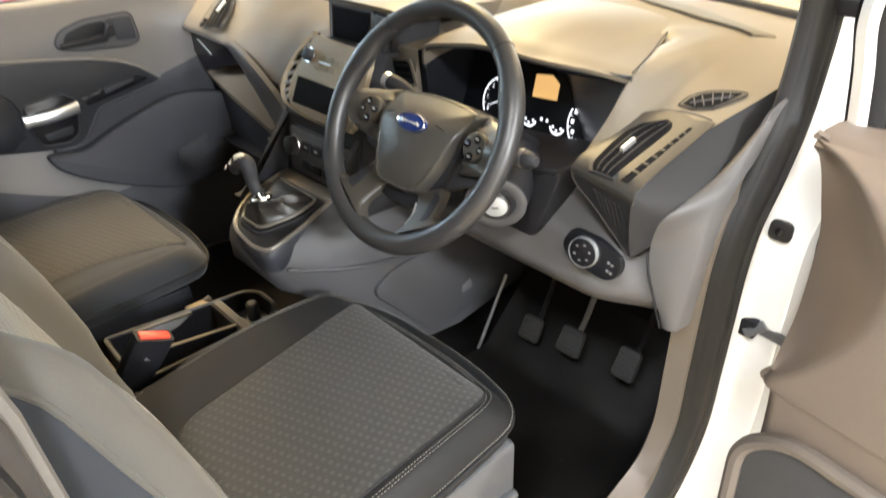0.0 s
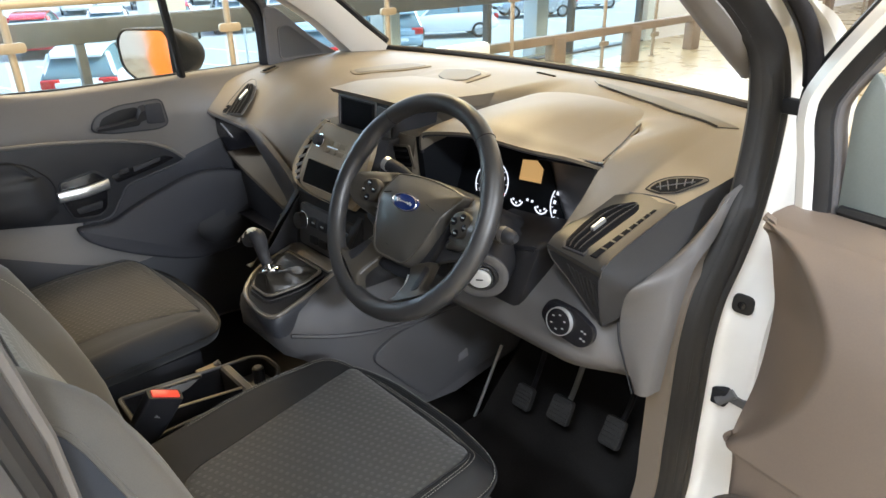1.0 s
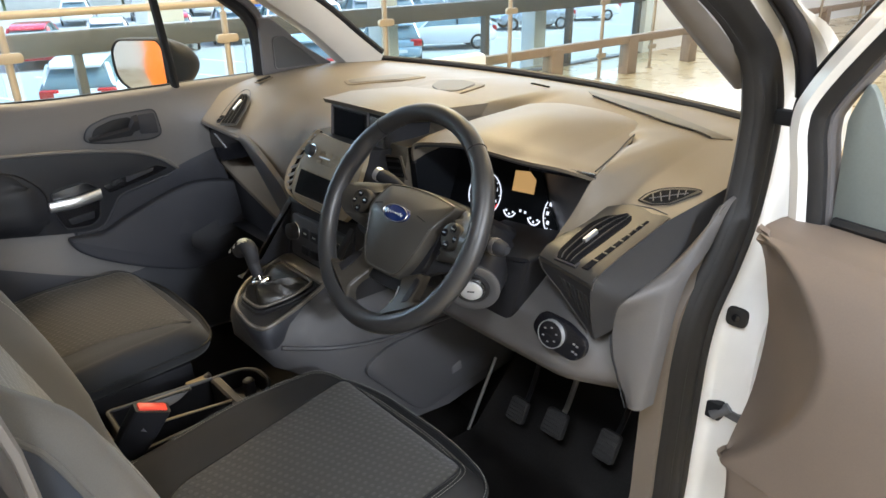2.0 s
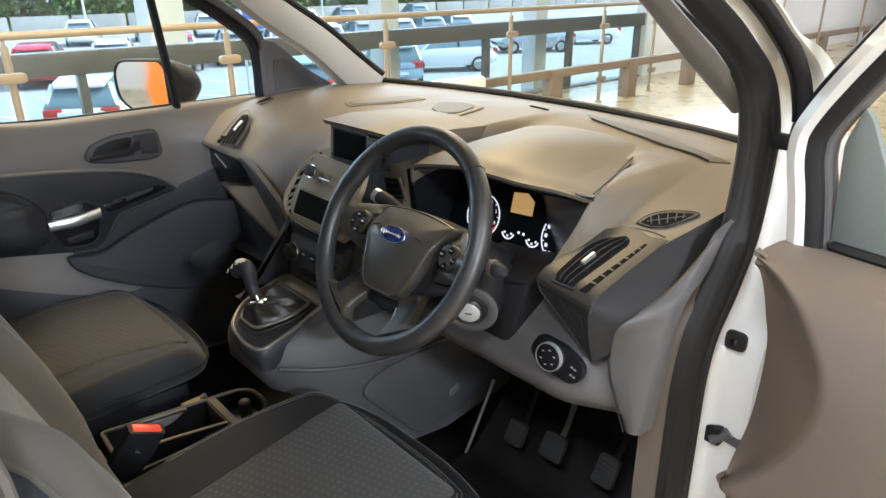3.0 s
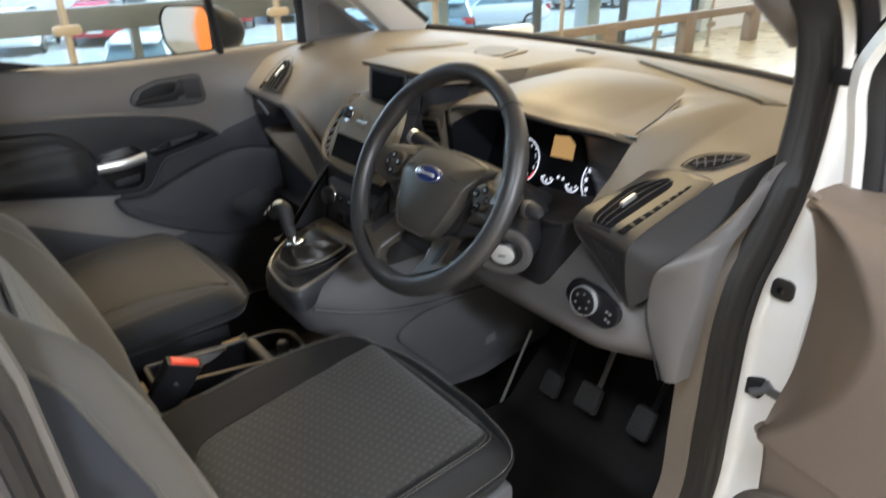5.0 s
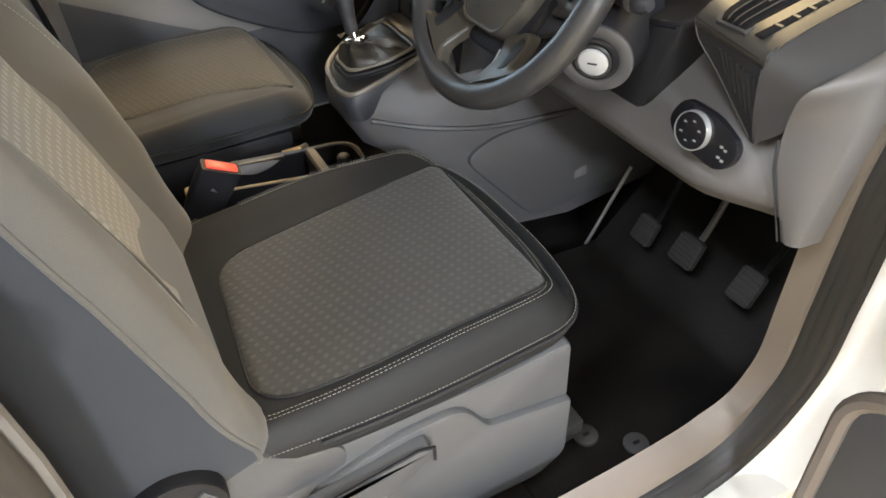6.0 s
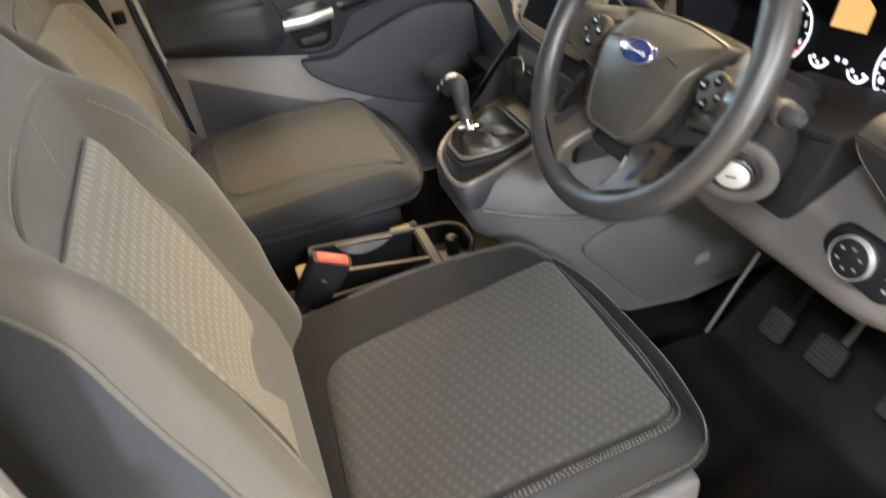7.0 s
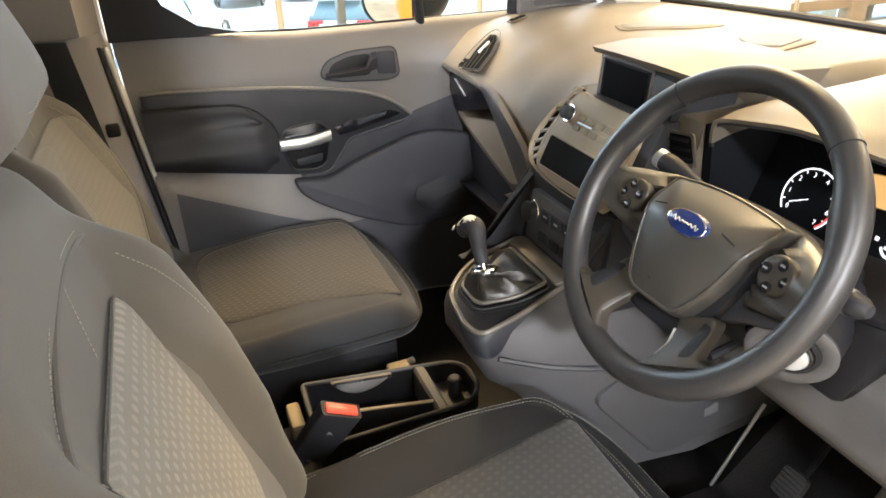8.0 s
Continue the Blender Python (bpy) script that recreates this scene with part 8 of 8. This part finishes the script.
for z0, z1 in ((0.80, 0.99), (3.3, 3.6), (-0.30, 0.02)):
    part("transom", box(FX - 0.07, FX + 0.07, -9.0, 9.4, z0, z1, 0.008), M["frame"], fc)
for y in (-7.3, -4.8, -2.3, 0.95, 3.72, 5.82, 7.55, 9.3):
    part("mullion", box(FX - 0.05, FX + 0.05, y - 0.035, y + 0.035, 0.0, 0.82 if y > 0 else 3.4, 0.006), M["frame"], fc)
for y0, y1 in ((-9.0, -2.3), (-2.3, 3.72), (3.72, 9.3)):
    g_ = part("pane", box(FX - 0.012, FX - 0.004, y0 + 0.03, y1 - 0.03, 0.02, 3.3), M["glass2"], fc)
    g_.visible_shadow = False
for y, w in ((1.86, 0.34), (4.55, 0.26), (7.35, 0.26)):
    tagged(obj("column", box(FX - 0.62, FX - 0.62 + w, y - w / 2, y + w / 2, -2.4, CEIL, 0.01), M["wallwhite"]), "white square column outside the glazing", "column", kind="structure")

# red chair and an added orange panel behind the van, reflected in the mirror
os_ = thing("mirror_orange_panel", "tall orange panel added for the door mirror's reflection", "display stand")
part("panel", box(-1.19, -0.90, -4.62, -4.52, 0.06, 2.3, 0.02), M["orange"], os_)
part("foot", box(-1.30, -0.90, -4.80, -4.34, 0.0, 0.06, 0.01), M["frame"], os_)
rc = thing("red_chair", "red shell chair on steel legs", "chair")
part("seat", box(-2.62, -2.18, -6.2, -5.78, 0.42, 0.47, 0.02), M["carred"], rc)
part("backrest", box(-2.62, -2.18, -6.24, -6.19, 0.5, 0.85, 0.02), M["carred"], rc)
for lx, ly in ((-2.58, -6.16), (-2.22, -6.16), (-2.58, -5.82), (-2.22, -5.82)):
    part("leg", tube([(lx, ly, 0), (lx, ly, 0.43)], 0.012, 8), M["steel"], rc)

# ================= outside =================
GZ = -2.05
bm = bmesh.new()
bmesh.ops.create_grid(bm, x_segments=1, y_segments=1, size=900)
for v in bm.verts:
    v.co.z = GZ
tagged(obj("ground", bm, M["asphalt"]), "grey asphalt car park", "ground", kind="structure")
bm = bmesh.new()
for k in range(14):
    y = -6 + 2.9 * k
    join(bm, loft([[(x, y + 0.35 * (x + 22), GZ + 0.006), (x, y + 0.12 + 0.35 * (x + 22), GZ + 0.006), (x, y + 0.12 + 0.35 * (x + 22), GZ + 0.008), (x, y + 0.35 * (x + 22), GZ + 0.008)] for x in (-25, -20)]))
tagged(obj("parking_lines", bm, M["line"]), "white painted parking lines", "road marking", kind="structure")
tagged(obj("verge", loft([[(-75, y, GZ), (-57, y, GZ + 0.01), (-66, y, GZ + 1.0), (-90, y, GZ + 1.6)] for y in (-60, 160)]), M["grass"]), "grassy bank behind the car park", "grass", kind="structure")


def car(paint, at, yaw, label, tall=1.0):
    """A parked hatchback: lofted body, cabin glass, wheels, lamps."""
    c = thing("parked_car", label, "car", "cars in the car park")
    c.matrix_basis = Matrix.Translation(at) @ Matrix.Rotation(radians(yaw), 4, "Z")
    sec = [(-2.1, 0.45, 0.62, 0.70), (-2.02, 0.34, 0.90, 0.80), (-1.6, 0.28, 1.0, 0.87), (-0.6, 0.26, 0.98, 0.89), (0.6, 0.26, 0.95, 0.89), (1.3, 0.28, 0.88, 0.86), (1.85, 0.34, 0.72, 0.78), (2.1, 0.42, 0.58, 0.62)]
    rings = []
    for y, z0, z1, w in sec:
        rings.append([(-w * 0.92, y, z0), (-w, y, z0 + 0.15), (-w, y, z1 - 0.16), (-w * 0.92, y, z1), (w * 0.92, y, z1), (w, y, z1 - 0.16), (w, y, z0 + 0.15), (w * 0.92, y, z0)])
    part("body", loft(rings), paint, c, "", 50)
    h = 1.50 * tall
    cab = [(-1.98, 0.92, 0.94, 0.74), (-1.62, 0.92, h - 0.08, 0.58), (-1.0, 0.92, h, 0.56), (0.1, 0.92, h - 0.02, 0.56), (0.55, 0.92, h - 0.18, 0.60), (1.15, 0.86, 0.90, 0.74)]
    part("cabin", loft([[(-0.80, y, z0), (-w, y, z1), (w, y, z1), (0.80, y, z0)] for y, z0, z1, w in cab]), M["cargl"], c, "car glass with the sky's reflection put into its colour", 50)
    part("roof", loft([[(-w - 0.012, y, z), (-w, y, z + 0.03), (w, y, z + 0.03), (w + 0.012, y, z), (w, y, z - 0.02), (-w, y, z - 0.02)] for y, z, w in ((-1.84, h - 0.13, 0.52), (-1.70, h - 0.05, 0.56), (-1.0, h + 0.01, 0.57), (0.1, h - 0.01, 0.57), (0.45, h - 0.12, 0.56))]), paint, c, "", 50)
    for sx in (-1, 1):
        part("pillar", tube([(sx * 0.73, -1.90, 0.92), (sx * 0.60, -1.60, h - 0.10)], 0.075, 6), paint, c)
        part("pillar", tube([(sx * 0.76, 1.1, 0.88), (sx * 0.58, 0.48, h - 0.14)], 0.035, 6), paint, c)
        part("pillar", tube([(sx * 0.79, -0.45, 0.94), (sx * 0.575, -0.45, h - 0.03)], 0.035, 6), M["black"], c)
        part("tail_lamp", box(sx * 0.60 - 0.20, sx * 0.60 + 0.20, -2.11, -1.90, 0.70, 0.92, 0.04), M["lampred"], c)
        part("headlamp", box(sx * 0.58 - 0.14, sx * 0.58 + 0.14, 1.84, 1.98, 0.58, 0.68, 0.02), M["satin"], c)
        for wy in (-1.28, 1.30):
            wpl = frame_at((sx * 0.80, wy, 0.31), (0, sx, 0), (0, 0, 1))
            t_ = part("tyre", ring(0.20, 0.31, 0.10, wpl, 24), M["tyre"], c)
            part("wheel_rim", disc(0.20, 0.06, wpl, 18, 0.01), M["carsilver"], t_)
    part("bumper", box(-0.72, 0.72, -2.16, -1.96, 0.40, 0.66, 0.05), M["tyre"] if paint is M["carsilver"] else paint, c)
    part("rear_wiper_panel", box(-0.50, 0.50, -2.12, -2.04, 0.70, 0.86, 0.02), paint, c)
    part("plate", box(-0.26, 0.26, -2.175, -2.15, 0.50, 0.60), M["line"], c)
    return c


cars = [("carwhite", -17.4, 4.45, 62, "white hatchback with red tail lamps parked below"), ("carwhite", -18.8, -0.2, 62, "white car parked in the near row"),
        ("carwhite", -20.5, 19.0, 150, "white car parked further along"), ("carsilver", -23.0, 27.5, 150, "silver car on the lane"), ("carblue", -17.5, 10.6, 62, "pale blue car parked near the column"),
        ("carblue", -19.4, 15.3, 62, "pale blue car in the near row"), ("carwhite", -24.0, 33.0, 150, "white car beside the lane")]
for k in range(11):
    col_ = ("carwhite", "carred", "carwhite", "carred", "carsilver", "carwhite", "carwhite", "carsilver", "carwhite", "carblue", "carwhite")[k]
    cars.append((col_, -28.0 - 0.5 * k, 2.9 + 2.8 * k, 70, {"carwhite": "white", "carred": "red", "carsilver": "silver", "carblue": "pale blue"}[col_] + " car in the far parking row"))
for k in range(8):
    col_ = ("carwhite", "carsilver", "carwhite", "carblue")[k % 4]
    cars.append((col_, -46 - 0.5 * k, 12 + 4.2 * k, 70, {"carwhite": "white", "carsilver": "silver", "carblue": "pale blue"}[col_] + " car in the last parking row"))
for key, x, y, yaw, lab in cars:
    car(M[key], (x, y, GZ), yaw, lab, 1.0)

# fence, flag, lamp posts and trees
fn = thing("fence", "pale grey fence at the edge of the car park", "fence")
for k in range(30):
    part("panel", box(-56.1, -56.0, -30 + 4 * k + 0.1, -26 + 4 * k - 0.1, GZ, GZ + 1.35, 0.01), M["fence"], fn)
fg = thing("flag_sign", "tall blue flag sign with white bars", "sign")
part("pole", tube([(-13.0, 6.35, GZ), (-13.0, 6.35, 2.6)], 0.03, 8), M["satin"], fg)
part("flag", box(-13.02, -12.98, 6.38, 6.9, 0.55, 2.5, 0.01), M["flagblue"], fg)
for k in range(4):
    part("bar", box(-12.975, -12.965, 6.5, 6.78, 0.85 + 0.36 * k, 1.0 + 0.36 * k), M["line"], fg)
for x, y in ((-45, 12), (-47, 30), (-44, 52)):
    lp = thing("lamp_post", "grey street lamp post", "lamp post", "lamp posts")
    part("pole", tube([(x, y, GZ), (x, y, GZ + 6)], [0.09, 0.05], 8), M["concrete"], lp)
    part("head", box(x - 0.1, x + 0.6, y - 0.12, y + 0.12, GZ + 5.9, GZ + 6.05, 0.03), M["frame"], lp)


def tree(at, h, seed, label):
    rnd = random.Random(seed)
    t = thing("tree", label, "tree", "trees behind the car park", at=at)
    part("trunk", tube(cat([(0, 0, 0), (0.1, 0.05, h * 0.3), (-0.1, 0.1, h * 0.6), (0.05, 0, h * 0.9)], 10), [0.28 * (1 - 0.085 * k) for k in range(10)], 8), M["bark"], t)
    bl_ = bmesh.new()
    for k in range(7):
        a = rnd.uniform(0, 6.28)
        z = h * rnd.uniform(0.35, 0.75)
        tube([(0, 0, z), (math.cos(a) * h * 0.14, math.sin(a) * h * 0.14, z + h * 0.12), (math.cos(a) * h * 0.26, math.sin(a) * h * 0.26, z + h * 0.2)], [0.09, 0.06, 0.03], 5, bm=bl_)
    part("limbs", bl_, M["bark"], t)
    vs, fs = [], []
    for k in range(6500):
        a, e, r = rnd.uniform(0, 6.28), rnd.uniform(-1.25, 1.5), h * 0.42 * rnd.uniform(0.15, 1.0) ** 0.5 * rnd.uniform(0.75, 1.2)
        c = Vector((math.cos(a) * math.cos(e) * r, math.sin(a) * math.cos(e) * r, h * 0.38 + math.sin(e) * r * 1.05))
        sz = rnd.uniform(0.14, 0.34)
        ax = Vector((rnd.uniform(-1, 1), rnd.uniform(-1, 1), rnd.uniform(-0.4, 1))).normalized()
        p = ax.orthogonal().normalized()
        q = ax.cross(p)
        n0 = len(vs)
        c.z = max(c.z, 0.2 + sz * 0.5)
        vs += [c + p * sz, c + q * sz * 0.6 + ax * 0.06, c - p * sz, c - q * sz * 0.6 + ax * 0.06]
        fs += [(n0, n0 + 1, n0 + 2), (n0, n0 + 2, n0 + 3)]
    me = bpy.data.meshes.new("crown")
    me.from_pydata(vs, [], fs)
    me.materials.append(M["leaf"])
    cr = new("crown", me)
    cr.parent = t
    return t


for k in range(20):
    tree((-60 - 4 * (k % 3), -8 + 4.3 * k, GZ + 0.6), 8 + 2.2 * ((k * 7) % 4), 40 + k, "green leafy tree on the grassy bank")

# showroom floor tiles, laid in rows beside the van
TS = 0.6
tm = bpy.data.meshes.new("floor_tile")
tb = box(0.002, TS - 0.002, 0.002, TS - 0.002, -0.012, 0.0, 0.0015, 1)
tb.to_mesh(tm)
tb.free()
tm.materials.append(M["tile"])
floor_ob = bpy.data.objects["floor"]
vs, fs = [], []
cnt = 0
for i in range(-9, 15):
    for j in range(-15, 57):
        x0, y0 = i * TS, j * TS
        near = -4.2 < x0 < 0.6 and 3.0 < y0 < 10.0 or 0.9 < x0 < 2.4 and -1.2 < y0 < 3.0
        if near and cnt < 150:
            t_ = new("tile", tm)
            t_.location = (x0, y0, 0)
            t_.parent = floor_ob
            cnt += 1
        else:
            n0 = len(vs)
            a, c = 0.002, TS - 0.002
            vs += [(x0 + a, y0 + a, 0), (x0 + c, y0 + a, 0), (x0 + c, y0 + c, 0), (x0 + a, y0 + c, 0)]
            vs += [(x0 + a, y0 + a, -0.006), (x0 + c, y0 + a, -0.006), (x0 + c, y0 + c, -0.006), (x0 + a, y0 + c, -0.006)]
            fs += [(n0, n0 + 1, n0 + 2, n0 + 3)] + [(n0 + k, n0 + 4 + k, n0 + 4 + (k + 1) % 4, n0 + (k + 1) % 4) for k in range(4)]
me = bpy.data.meshes.new("tiles_rest")
me.from_pydata(vs, [], fs)
me.materials.append(M["tile"])
tr_ = new("tiles_rest", me)
tr_.parent = floor_ob
tagged(tr_, "polished beige floor tiles", kind="stuff")
